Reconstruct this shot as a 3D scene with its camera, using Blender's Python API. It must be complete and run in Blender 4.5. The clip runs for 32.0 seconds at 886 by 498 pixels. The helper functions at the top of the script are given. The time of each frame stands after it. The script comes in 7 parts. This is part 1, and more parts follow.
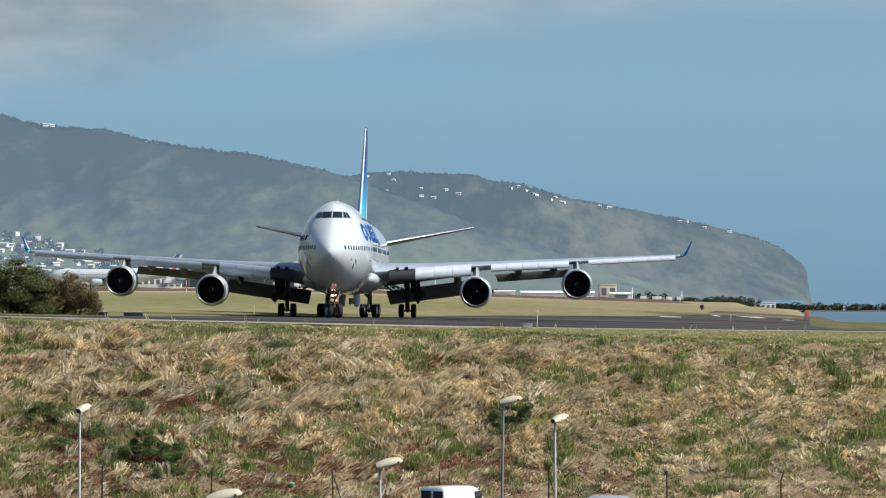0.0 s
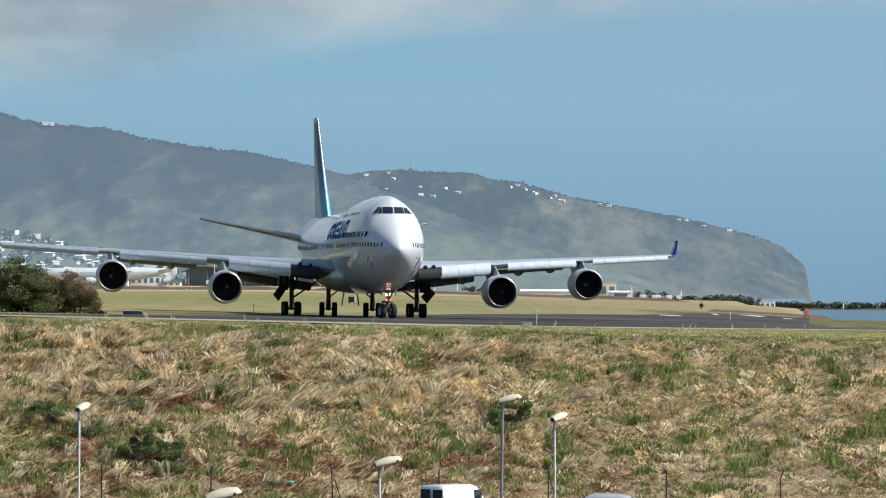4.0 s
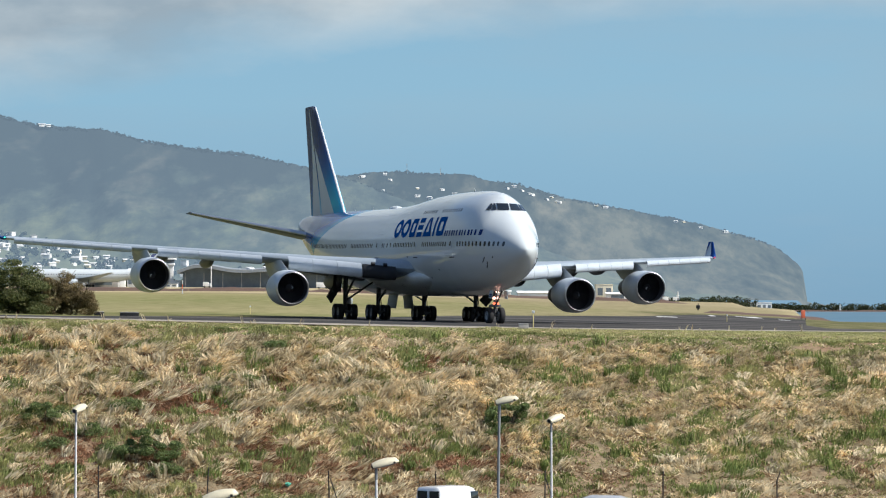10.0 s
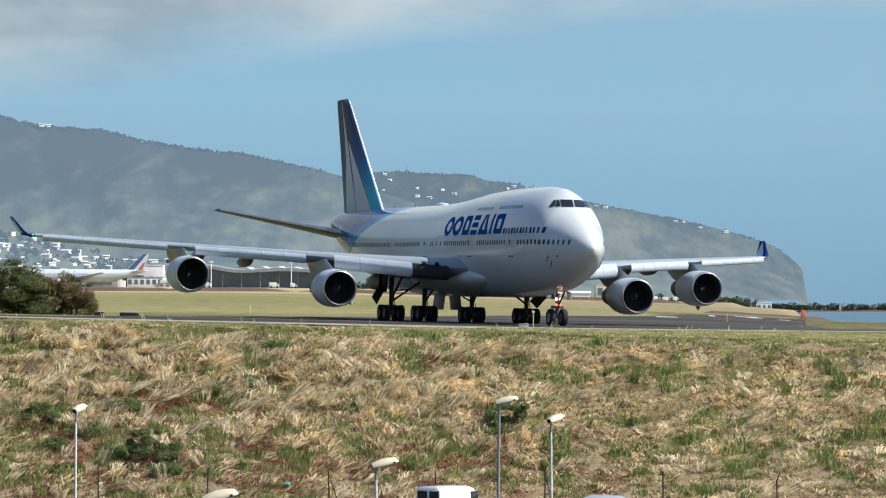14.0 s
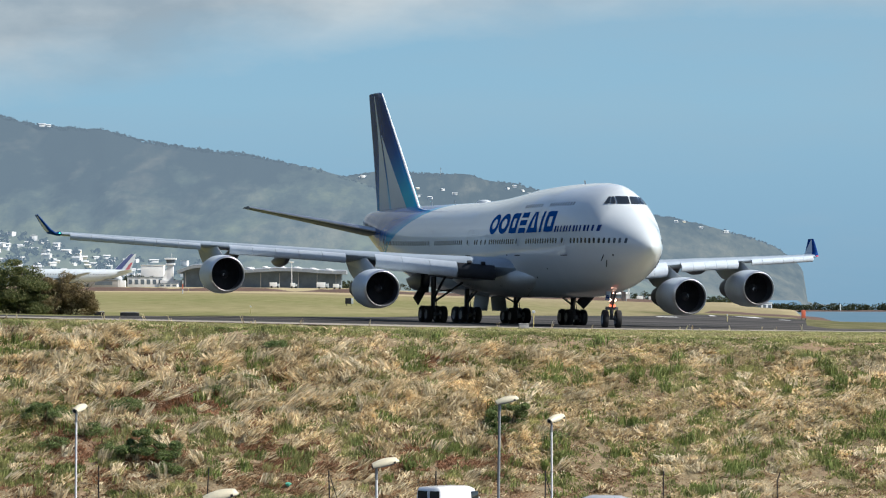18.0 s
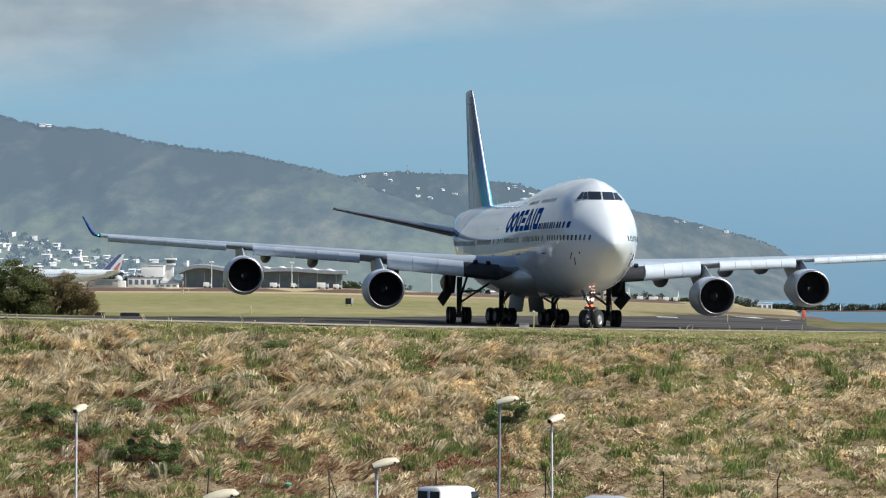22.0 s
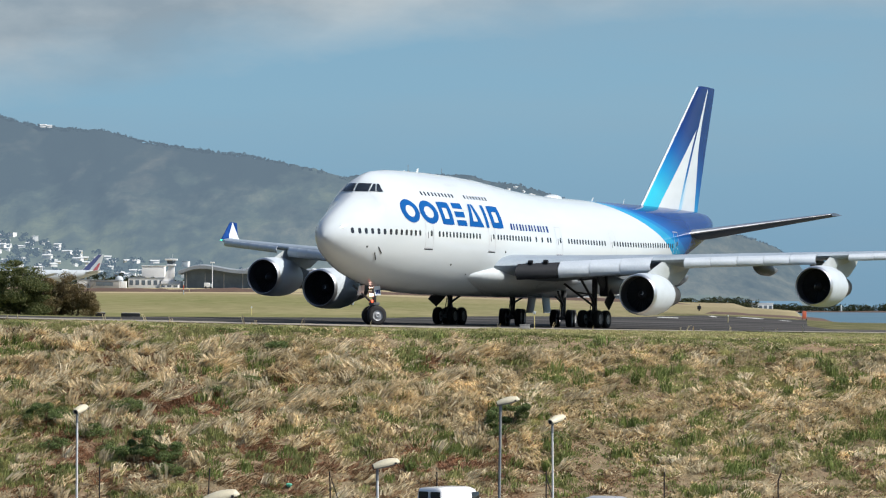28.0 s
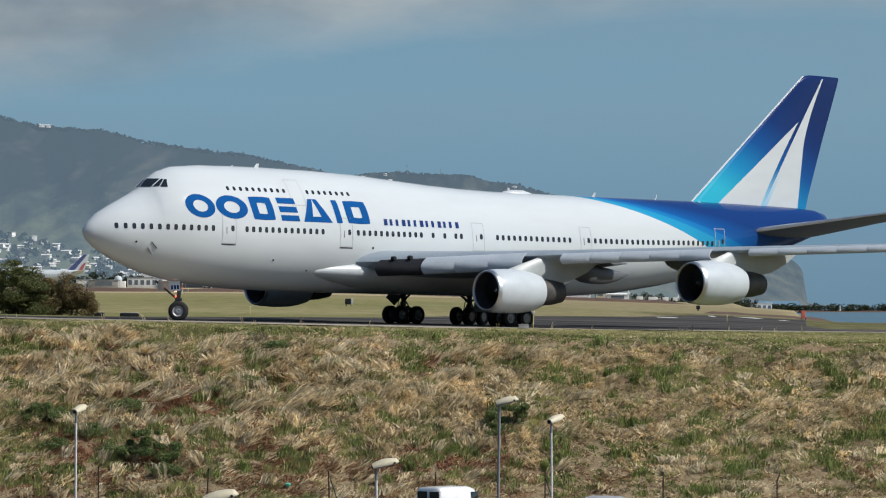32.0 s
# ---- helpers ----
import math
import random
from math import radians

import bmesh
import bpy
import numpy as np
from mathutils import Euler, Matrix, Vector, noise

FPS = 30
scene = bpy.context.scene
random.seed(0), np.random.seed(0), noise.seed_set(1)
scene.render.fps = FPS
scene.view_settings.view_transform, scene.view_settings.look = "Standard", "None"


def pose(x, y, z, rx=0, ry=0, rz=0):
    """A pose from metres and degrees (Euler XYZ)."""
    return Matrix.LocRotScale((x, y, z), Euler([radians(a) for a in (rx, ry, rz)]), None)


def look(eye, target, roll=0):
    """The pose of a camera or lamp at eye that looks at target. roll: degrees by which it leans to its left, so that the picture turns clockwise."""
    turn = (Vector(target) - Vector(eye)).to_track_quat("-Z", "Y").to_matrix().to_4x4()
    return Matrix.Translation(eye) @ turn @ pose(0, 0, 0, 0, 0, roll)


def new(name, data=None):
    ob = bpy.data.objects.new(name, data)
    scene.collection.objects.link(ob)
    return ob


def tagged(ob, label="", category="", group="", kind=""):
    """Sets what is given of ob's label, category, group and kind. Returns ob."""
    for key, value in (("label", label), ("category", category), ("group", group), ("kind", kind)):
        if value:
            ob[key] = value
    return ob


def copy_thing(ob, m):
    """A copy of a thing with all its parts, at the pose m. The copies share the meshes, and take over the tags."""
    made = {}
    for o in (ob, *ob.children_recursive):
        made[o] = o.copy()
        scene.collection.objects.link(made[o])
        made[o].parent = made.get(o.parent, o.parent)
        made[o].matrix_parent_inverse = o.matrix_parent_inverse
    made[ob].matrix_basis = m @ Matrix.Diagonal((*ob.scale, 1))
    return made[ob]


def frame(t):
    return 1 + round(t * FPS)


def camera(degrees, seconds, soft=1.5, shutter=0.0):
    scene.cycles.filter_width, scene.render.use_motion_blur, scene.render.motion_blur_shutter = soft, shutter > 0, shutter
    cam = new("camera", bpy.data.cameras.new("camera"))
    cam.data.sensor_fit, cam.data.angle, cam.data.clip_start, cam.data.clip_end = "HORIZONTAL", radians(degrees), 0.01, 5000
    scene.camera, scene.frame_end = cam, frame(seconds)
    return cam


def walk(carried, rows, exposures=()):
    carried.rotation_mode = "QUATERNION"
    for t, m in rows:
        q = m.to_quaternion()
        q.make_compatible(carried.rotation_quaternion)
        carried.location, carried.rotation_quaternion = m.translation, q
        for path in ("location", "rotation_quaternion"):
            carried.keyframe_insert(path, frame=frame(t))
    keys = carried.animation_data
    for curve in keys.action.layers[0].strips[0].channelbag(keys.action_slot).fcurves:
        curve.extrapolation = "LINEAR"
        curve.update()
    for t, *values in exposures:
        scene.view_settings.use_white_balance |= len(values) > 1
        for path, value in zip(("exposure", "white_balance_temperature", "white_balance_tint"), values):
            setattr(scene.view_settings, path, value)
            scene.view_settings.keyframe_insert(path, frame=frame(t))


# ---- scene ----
# The camera stands high behind a car park and follows nothing: a long lens with a slight sway of the tripod.
EYE = (0.0, 0.0, 1.683)
PITCH, LEAN = 0.859, 0.234
cam = camera(14.878, 32.0, soft=1.15)


def aim(yaw, tilt):
    return pose(*EYE, 90 + PITCH + tilt, 0, yaw) @ pose(0, 0, 0, 0, 0, LEAN)


SWAY = [(0, 0.0621, 0.0035), (1, 0.0809, -0.0148), (2, 0.0931, -0.0197), (3, 0.0711, -0.0221), (3.5, 0.0629, -0.0240),
        (5.5, 0.0238, -0.0001), (7, 0.0196, 0.0041), (9, 0.0048, 0.0054), (10, -0.0025, 0.0047), (11, -0.0045, -0.0007),
        (12, -0.0172, -0.0038), (13, -0.0147, 0.0024), (14, -0.0038, 0.0054), (16.5, -0.0074, 0.0072), (18, 0.0023, 0.0041),
        (20, -0.0002, 0.0012), (21, 0.0095, 0.0036), (22, 0.0053, 0.0079), (23, 0.0091, 0.0084), (24, 0.0097, 0.0176),
        (25, 0.0072, 0.0120), (27.5, 0.0110, 0.0182), (28, 0.0171, 0.0169), (29, 0.0244, 0.0144), (30, 0.0116, 0.0091),
        (31, 0.0029, 0.0159), (32, -0.0010, 0.0136)]
walk(cam, [(t, aim(a, b)) for t, a, b in SWAY], exposures=[(0, 0.27), (2, 0.34), (6, 0.42), (13, 0.55), (19, 0.48), (24, 0.40), (28, 0.30), (30, 0.10), (32, -0.07)])

# ---- world and sun ----
SUN_EL, SUN_AZ = radians(45), radians(-18)   # azimuth from +x towards +y
sun_dir = Vector((math.cos(SUN_EL) * math.cos(SUN_AZ), math.cos(SUN_EL) * math.sin(SUN_AZ), math.sin(SUN_EL)))
world = bpy.data.worlds.new("sky")
scene.world = world
world.use_nodes = True
wn = world.node_tree.nodes
wn.clear()
sky = wn.new("ShaderNodeTexSky")
sky.sky_type = "NISHITA"
sky.sun_disc = False
sky.sun_elevation = SUN_EL
sky.sun_rotation = math.pi / 2 - SUN_AZ
sky.air_density, sky.dust_density, sky.ozone_density = 1.0, 0.6, 2.0
wbg = wn.new("ShaderNodeBackground")
wbg.inputs[1].default_value = 0.104
wout = wn.new("ShaderNodeOutputWorld")
world.node_tree.links.new(sky.outputs[0], wbg.inputs[0])
world.node_tree.links.new(wbg.outputs[0], wout.inputs[0])
sun = new("sun", bpy.data.lights.new("sun", "SUN"))
sun.data.energy, sun.data.angle, sun.data.color = 4.6, radians(0.5), (1.0, 0.96, 0.90)
sun.matrix_world = look(sun_dir * 100, (0, 0, 0))

# ---- materials ----


def srgb(r, g, b):
    return tuple(((c / 255) / 12.92 if c < 10 else (((c / 255) + 0.055) / 1.055) ** 2.4) for c in (r, g, b))


class Mat:
    """A small builder round one principled material."""

    def __init__(self, name, color=(0.5, 0.5, 0.5), rough=0.6, metal=0.0, spec=0.5, coat=0.0, bare=False):
        self.m = bpy.data.materials.new(name)
        self.m.use_nodes = True
        self.t = self.m.node_tree
        if bare:
            self.t.nodes.clear()
            return
        self.b = self.t.nodes["Principled BSDF"]
        self.b.inputs["Base Color"].default_value = (*color, 1)
        self.b.inputs["Roughness"].default_value = rough
        self.b.inputs["Metallic"].default_value = metal
        self.b.inputs["Specular IOR Level"].default_value = spec
        self.b.inputs["Coat Weight"].default_value = coat

    def node(self, kind, **sets):
        n = self.t.nodes.new(kind)
        for i, v in sets.get("ins", {}).items():
            n.inputs[i].default_value = v
        return n

    def link(self, a, b):
        self.t.links.new(a, b)

    def coord(self, kind="Object"):
        return self.node("ShaderNodeTexCoord").outputs[kind]

    def noise(self, scale, detail=4.0, rough=0.55, vec=None, stretch=None):
        n = self.node("ShaderNodeTexNoise", ins={"Scale": scale, "Detail": detail, "Roughness": rough})
        v = vec or self.coord()
        if stretch:
            mp = self.node("ShaderNodeMapping", ins={"Scale": stretch})
            self.link(v, mp.inputs[0])
            v = mp.outputs[0]
        self.link(v, n.inputs["Vector"])
        return n.outputs["Fac"]

    def ramp(self, fac, stops):
        r = self.node("ShaderNodeValToRGB")
        el = r.color_ramp.elements
        while len(el) < len(stops):
            el.new(0.5)
        for e, (p, c) in zip(el, stops):
            e.position, e.color = p, (*c, 1) if len(c) == 3 else c
        self.link(fac, r.inputs[0])
        return r.outputs[0]

    def math(self, op, a, b=0.0, c=None, clamp=False):
        n = self.node("ShaderNodeMath")
        n.operation, n.use_clamp = op, clamp
        for i, v in enumerate((a, b) if c is None else (a, b, c)):
            if isinstance(v, (int, float)):
                n.inputs[i].default_value = v
            else:
                self.link(v, n.inputs[i])
        return n.outputs[0]

    def mix(self, fac, a, b, mode="MIX"):
        n = self.node("ShaderNodeMix")
        n.data_type, n.blend_type = "RGBA", mode
        for i, v in ((0, fac), (6, a), (7, b)):
            if isinstance(v, (int, float)):
                n.inputs[i].default_value = v
            elif isinstance(v, tuple):
                n.inputs[i].default_value = (*v, 1)
            else:
                self.link(v, n.inputs[i])
        return n.outputs[2]

    def color(self, out):
        self.link(out, self.b.inputs["Base Color"])
        return self

    def rough(self, out):
        self.link(out, self.b.inputs["Roughness"])
        return self

    def bump(self, out, strength=0.3, distance=0.02):
        n = self.node("ShaderNodeBump", ins={"Strength": strength, "Distance": distance})
        self.link(out, n.inputs["Height"])
        self.link(n.outputs[0], self.b.inputs["Normal"])
        return self

    def glow(self, color, strength):
        self.b.inputs["Emission Color"].default_value = (*color, 1)
        self.b.inputs["Emission Strength"].default_value = strength
        return self


def worn(name, color, rough=0.5, metal=0.0, amount=0.25, scale=3.0, bump=0.0, coat=0.0, spec=0.5):
    """One colour with broad stains and fine grain."""
    m = Mat(name, color, rough, metal, spec, coat)
    dark = tuple(c * (1 - amount) for c in color)
    f = m.math("MULTIPLY", m.noise(scale, 5), 0.6)
    f = m.math("ADD", f, m.math("MULTIPLY", m.noise(scale * 11, 3), 0.4))
    m.color(m.ramp(f, [(0.35, dark), (0.62, color)]))
    m.rough(m.math("ADD", m.math("MULTIPLY", f, 0.25), rough - 0.12))
    if bump:
        m.bump(m.noise(scale * 8, 4), bump, 0.01)
    return m.m


WHITE = (0.545, 0.585, 0.595)
NAVY, BLUE, CYAN = (0.008, 0.036, 0.15), (0.008, 0.090, 0.30), (0.02, 0.27, 0.46)


def livery():
    """White paint with the tail's blue sweep; x is forward from 30 m aft of the nose, z up."""
    m = Mat("fuselage_paint", WHITE, 0.09, 0.0, 0.32, 0.0)
    sep = m.node("ShaderNodeSeparateXYZ")
    m.link(m.coord(), sep.inputs[0])
    s = m.math("SUBTRACT", 30.0, sep.outputs[0])
    up = m.math("SUBTRACT", 9.25, sep.outputs[2])
    # the white edge starts far forward on the crown and falls aft in a curve
    edge = m.math("ADD", 41.0, m.math("MULTIPLY", m.math("POWER", m.math("MAXIMUM", up, 0.0), 0.62), 5.9))
    v = m.math("SUBTRACT", s, edge)
    band = m.math("DIVIDE", v, m.math("ADD", 1.5, m.math("MULTIPLY", up, 0.5)))
    body = m.ramp(m.math("MULTIPLY", band, 0.25, clamp=True), [(0.0, CYAN), (0.20, (0.02, 0.25, 0.44)), (0.23, (0.012, 0.17, 0.40)), (0.36, (0.010, 0.14, 0.37)), (0.39, BLUE), (0.52, (0.008, 0.07, 0.25)), (1.0, NAVY)])
    dirt = m.noise(0.9, 6, stretch=(0.25, 1, 1))
    white = m.ramp(dirt, [(0.25, (0.520, 0.558, 0.568)), (0.6, WHITE)])
    blue = m.math("GREATER_THAN", v, 0.0)
    m.color(m.mix(blue, white, body))
    # lower specular on the blue keeps pale reflections off it
    m.link(m.math("SUBTRACT", 0.32, m.math("MULTIPLY", blue, 0.25)), m.b.inputs["Specular IOR Level"])
    m.bump(m.noise(0.5, 2, stretch=(0.6, 1, 1)), 0.03, 0.02)
    return m.m


def fin_paint():
    m = Mat("fin_paint", NAVY, 0.20, 0.0, 0.10, 0.0)
    sep = m.node("ShaderNodeSeparateXYZ")
    m.link(m.coord(), sep.inputs[0])
    s = m.math("SUBTRACT", 30.0, sep.outputs[0])
    h = m.math("DIVIDE", m.math("SUBTRACT", sep.outputs[2], 9.2), 10.0)
    # the blue deepens upwards and aft
    grad = m.ramp(m.math("MULTIPLY_ADD", m.math("SUBTRACT", s, 60.0), 0.04, h), [(0.0, (0.03, 0.40, 0.54)), (0.25, (0.012, 0.21, 0.43)), (0.5, (0.008, 0.075, 0.26)), (0.75, (0.008, 0.032, 0.14)), (1.0, (0.008, 0.026, 0.11))])
    # two white sails, each between a straight aft edge and a slanting fore edge
    hh = m.math("MULTIPLY", h, h)
    flare = m.math("POWER", m.math("MAXIMUM", m.math("SUBTRACT", h, 0.45), 0.0), 1.5)

    def line(a, b, c, bend):
        return m.math("ADD", m.math("MULTIPLY_ADD", h, b, a), m.math("MULTIPLY", bend, c))

    def between(lo, hi, top):
        a = m.math("MULTIPLY", m.math("GREATER_THAN", s, lo), m.math("LESS_THAN", s, hi))
        return m.math("MULTIPLY", a, m.math("LESS_THAN", h, top))
    rear = line(61.55, 5.6, 1.3, hh)
    fore = line(61.9, 6.3, 0.25, hh)
    w1 = between(line(56.9, 13.64, 0.0, hh), rear, 0.65)
    w2 = between(fore, line(65.97, 0.85, 4.3, flare), 0.98)
    pale = between(rear, line(62.3, 6.3, 0.25, hh), 0.28)
    dirt = m.noise(1.2, 5, stretch=(0.4, 1, 1))
    white = m.ramp(dirt, [(0.25, (0.515, 0.552, 0.562)), (0.6, WHITE)])
    c = m.mix(w1, grad, white)
    c = m.mix(w2, c, white)
    c = m.mix(m.math("MULTIPLY", pale, m.math("SUBTRACT", 1.0, m.math("MULTIPLY", h, 3.6), clamp=True)), c, (0.30, 0.50, 0.64))
    # bare leading edge
    le = m.math("ADD", 54.48, m.math("MULTIPLY", h, 11.9))
    c = m.mix(m.math("LESS_THAN", s, m.math("ADD", le, 0.11)), c, (0.66, 0.68, 0.70))
    m.color(c)
    return m.m


M_FUSE = livery()
M_FIN = fin_paint()
M_WHITE = worn("white_paint", WHITE, 0.3, 0, 0.12, 0.8, spec=0.3)
M_WING = worn("grey_wing_paint", (0.28, 0.33, 0.375), 0.42, 0.0, 0.2, 0.6, spec=0.25)
M_LED = worn("pale_flap_paint", (0.43, 0.48, 0.53), 0.35, 0.0, 0.15, 0.8, spec=0.3)
M_DARKPANEL = worn("dark_panel", (0.028, 0.030, 0.034), 0.6, 0.0, 0.3, 1.5, spec=0.1)
M_FLAP = worn("flap_grey", (0.14, 0.15, 0.16), 0.5, 0.0, 0.3, 1.0)
M_BARE = worn("bare_metal", (0.58, 0.59, 0.60), 0.42, 1.0, 0.15, 2.0)
M_HOT = worn("hot_section_metal", (0.105, 0.10, 0.097), 0.55, 0.5, 0.4, 2.0)
M_FAN = worn("fan_blade_metal", (0.030, 0.031, 0.034), 0.55, 0.3, 0.3, 5.0)
M_INLET = worn("inlet_liner", (0.045, 0.045, 0.05), 0.5, 0.2, 0.2, 2.0)
M_TYRE = worn("tyre_rubber", (0.016, 0.016, 0.017), 0.85, 0, 0.4, 6.0, 0.3)
M_DOORDARK = worn("dark_gear_door", (0.06, 0.065, 0.07), 0.5, 0, 0.3, 1.5)
M_RIM = worn("wheel_rim_grey", (0.36, 0.37, 0.38), 0.45, 0.3, 0.3, 6.0)
M_STRUT = worn("gear_strut_grey", (0.10, 0.105, 0.11), 0.5, 0.2, 0.4, 5.0)
M_PANE = Mat("cockpit_glass", (0.012, 0.016, 0.02), 0.08, 0, 0.6, 0.5).m
M_WIN = Mat("cabin_window_dark", (0.02, 0.024, 0.032), 0.15, 0, 0.5).m
M_SEAM = worn("panel_seam_grey", (0.40, 0.41, 0.42), 0.5, 0, 0.2, 4)
M_LOGO = worn("lettering_blue", (0.010, 0.085, 0.28), 0.35, 0, 0.12, 1.5, spec=0.0)
M_LAMP = Mat("landing_light", (0.9, 0.9, 0.9), 0.3).glow((1.0, 0.55, 0.42), 3.2).m
M_NAVGREEN = Mat("green_position_light", (0.1, 0.6, 0.4), 0.3).glow((0.05, 0.9, 0.5), 1.6).m
M_NAVRED = Mat("red_position_light", (0.6, 0.1, 0.1), 0.3).glow((1.0, 0.08, 0.05), 0.5).m
M_LAMPRED = Mat("taxi_light_red", (0.9, 0.3, 0.2), 0.3).glow((1.0, 0.14, 0.06), 2.0).m


# ---- building helpers ----


def mesh_of(name, verts, faces, mat, smooth=True, sharp=40):
    me = bpy.data.meshes.new(name)
    me.from_pydata([tuple(v) for v in verts], [], faces)
    me.validate()
    for m in (mat if isinstance(mat, (list, tuple)) else [mat]):
        me.materials.append(m)
    if smooth:
        me.polygons.foreach_set("use_smooth", [True] * len(me.polygons))
        me.set_sharp_from_angle(angle=radians(sharp))
    return me


def put(name, me, parent=None, label="", m=None):
    ob = new(name, me)
    if parent:
        ob.parent = parent
    if m is not None:
        ob.matrix_basis = m
    return tagged(ob, label)


def thing(name, label, category, group="", kind="", m=None):
    ob = new(name)
    if m is not None:
        ob.matrix_basis = m
    return tagged(ob, label, category, group, kind)


def bm_mesh(name, bm, mat, smooth=True, sharp=40):
    bmesh.ops.recalc_face_normals(bm, faces=bm.faces)
    me = bpy.data.meshes.new(name)
    bm.to_mesh(me)
    bm.free()
    for m in (mat if isinstance(mat, (list, tuple)) else [mat]):
        me.materials.append(m)
    if smooth:
        me.polygons.foreach_set("use_smooth", [True] * len(me.polygons))
        me.set_sharp_from_angle(angle=radians(sharp))
    return me


def part(name, bm, material, parent, label="", smooth=True, m=None):
    return put(name, bm_mesh(name, bm, material, smooth), parent, label, m)


def box_bm(bm, x0, x1, y0, y1, z0, z1, m=None, bevel=0.0):
    r = bmesh.ops.create_cube(bm, size=1.0)
    vs = r["verts"]
    t = Matrix.Translation(((x0 + x1) / 2, (y0 + y1) / 2, (z0 + z1) / 2)) @ Matrix.Diagonal((x1 - x0, y1 - y0, z1 - z0, 1))
    bmesh.ops.transform(bm, matrix=(m @ t) if m else t, verts=vs)
    if bevel:
        es = list({e for v in vs for e in v.link_edges})
        bmesh.ops.bevel(bm, geom=es, offset=bevel, segments=2, affect="EDGES", profile=0.6)
    return bm


def box(x0, x1, y0, y1, z0, z1, bevel=0.0, m=None):
    return box_bm(bmesh.new(), x0, x1, y0, y1, z0, z1, m, bevel)


def tube_bm(bm, a, b, r0, r1=None, n=12):
    a, b = Vector(a), Vector(b)
    d = b - a
    m = Matrix.Translation((a + b) / 2) @ d.to_track_quat("Z", "Y").to_matrix().to_4x4()
    bmesh.ops.create_cone(bm, cap_ends=True, segments=n, radius1=r0, radius2=r0 if r1 is None else r1, depth=d.length, matrix=m)
    return bm


def tube(a, b, r0, r1=None, n=12):
    return tube_bm(bmesh.new(), a, b, r0, r1, n)


def lathe(profile, n=40, axis="x", closed=False):
    """Verts and faces of a profile of (along, radius), turned about an axis."""
    verts, faces = [], []
    for a, r in profile:
        for k in range(n):
            w = 2 * math.pi * k / n
            c, s = r * math.cos(w), r * math.sin(w)
            verts.append((a, c, s) if axis == "x" else (c, a, s) if axis == "y" else (c, s, a))
    m = len(profile)
    for i in range(m if closed else m - 1):
        for k in range(n):
            j, q = (i + 1) % m, (k + 1) % n
            faces.append((i * n + k, i * n + q, j * n + q, j * n + k))
    return verts, faces


def loft(rings, cap0=True, cap1=True):
    n = len(rings[0])
    verts = [v for r in rings for v in r]
    faces = []
    for i in range(len(rings) - 1):
        for k in range(n):
            q = (k + 1) % n
            faces.append((i * n + k, i * n + q, (i + 1) * n + q, (i + 1) * n + k))
    if cap0:
        faces.append(tuple(range(n))[::-1])
    if cap1:
        faces.append(tuple(range((len(rings) - 1) * n, len(rings) * n)))
    return verts, faces


def foil(chord, thick, n=14):
    """A closed wing section as (aft, up) pairs, from the nose over the top to the tail and back."""
    pts = []
    for i in range(n + 1):
        x = 0.5 * (1 - math.cos(math.pi * i / n))
        pts.append((x, 5 * thick * (0.2969 * math.sqrt(x) - 0.126 * x - 0.3516 * x * x + 0.2843 * x ** 3 - 0.1030 * x ** 4)))
    top = [(x * chord, (y * 1.15) * chord) for x, y in pts]
    low = [(x * chord, (-y * 0.85) * chord) for x, y in pts[1:-1]][::-1]
    return top + low


# ---- the lie of the land ----
GX, GY = -0.01757, -0.00134
CREST, TOE, PARK_Z, DIP = 199.0, 181.0, -9.35, 0.32


def tilt(x, y):
    return GX * x + GY * (y - 250)


def smooth(a, b, v):
    t = min(1.0, max(0.0, (v - a) / (b - a)))
    return t * t * (3 - 2 * t)


def land(x, y):
    """Height of the ground: car park, bank, the sloping airfield, then the plain that rises inland and falls to the sea."""
    if y <= TOE:
        return PARK_Z
    xx = max(-90.0, min(90.0, x))
    near = tilt(xx, min(y, 330.0))
    if y < CREST:
        t = (y - TOE) / (CREST - TOE)
        s = 0.35 * t + 0.65 * smooth(0, 1, t)
        s = t + (s - t) * 0.5
        return PARK_Z + (tilt(xx, CREST) - DIP - PARK_Z) * s
    if y <= 330:
        return near - DIP * (1 - smooth(CREST, 208.5, y))
    u = x / y
    far = float(np.interp(u, [-0.14, -0.05, 0.02, 0.053, 0.086, 0.107, 0.118, 0.135], [3.6, 3.7, 2.4, 1.5, 0.4, -0.9, -1.8, -1.8]))
    if y <= 900:
        z = near + (far - near) * (y - 330) / 570
    else:
        z = far + (min(y, 1900.0) - 900) * (0.0009 + 0.0045 * (1 - smooth(-0.03, 0.03, u)))
    shore = smooth(540, 760, y) * smooth(0.103, 0.112, u)
    shore = max(shore, smooth(950, 1150, y) * smooth(0.085, 0.10, u))
    return z + (-7.0 - z) * shore


def hummock(x, y):
    """Uneven hummocks on the bank."""
    k = min(1, (y - TOE) / 3) * (1 if y < CREST - 1 else 0.22)
    return k * (0.35 * noise.noise((x * 0.12, y * 0.12, 0)) + 0.30 * noise.noise((x * 0.45, y * 0.55, 3)) + 0.14 * noise.noise((x * 1.1, y * 1.3, 7)))

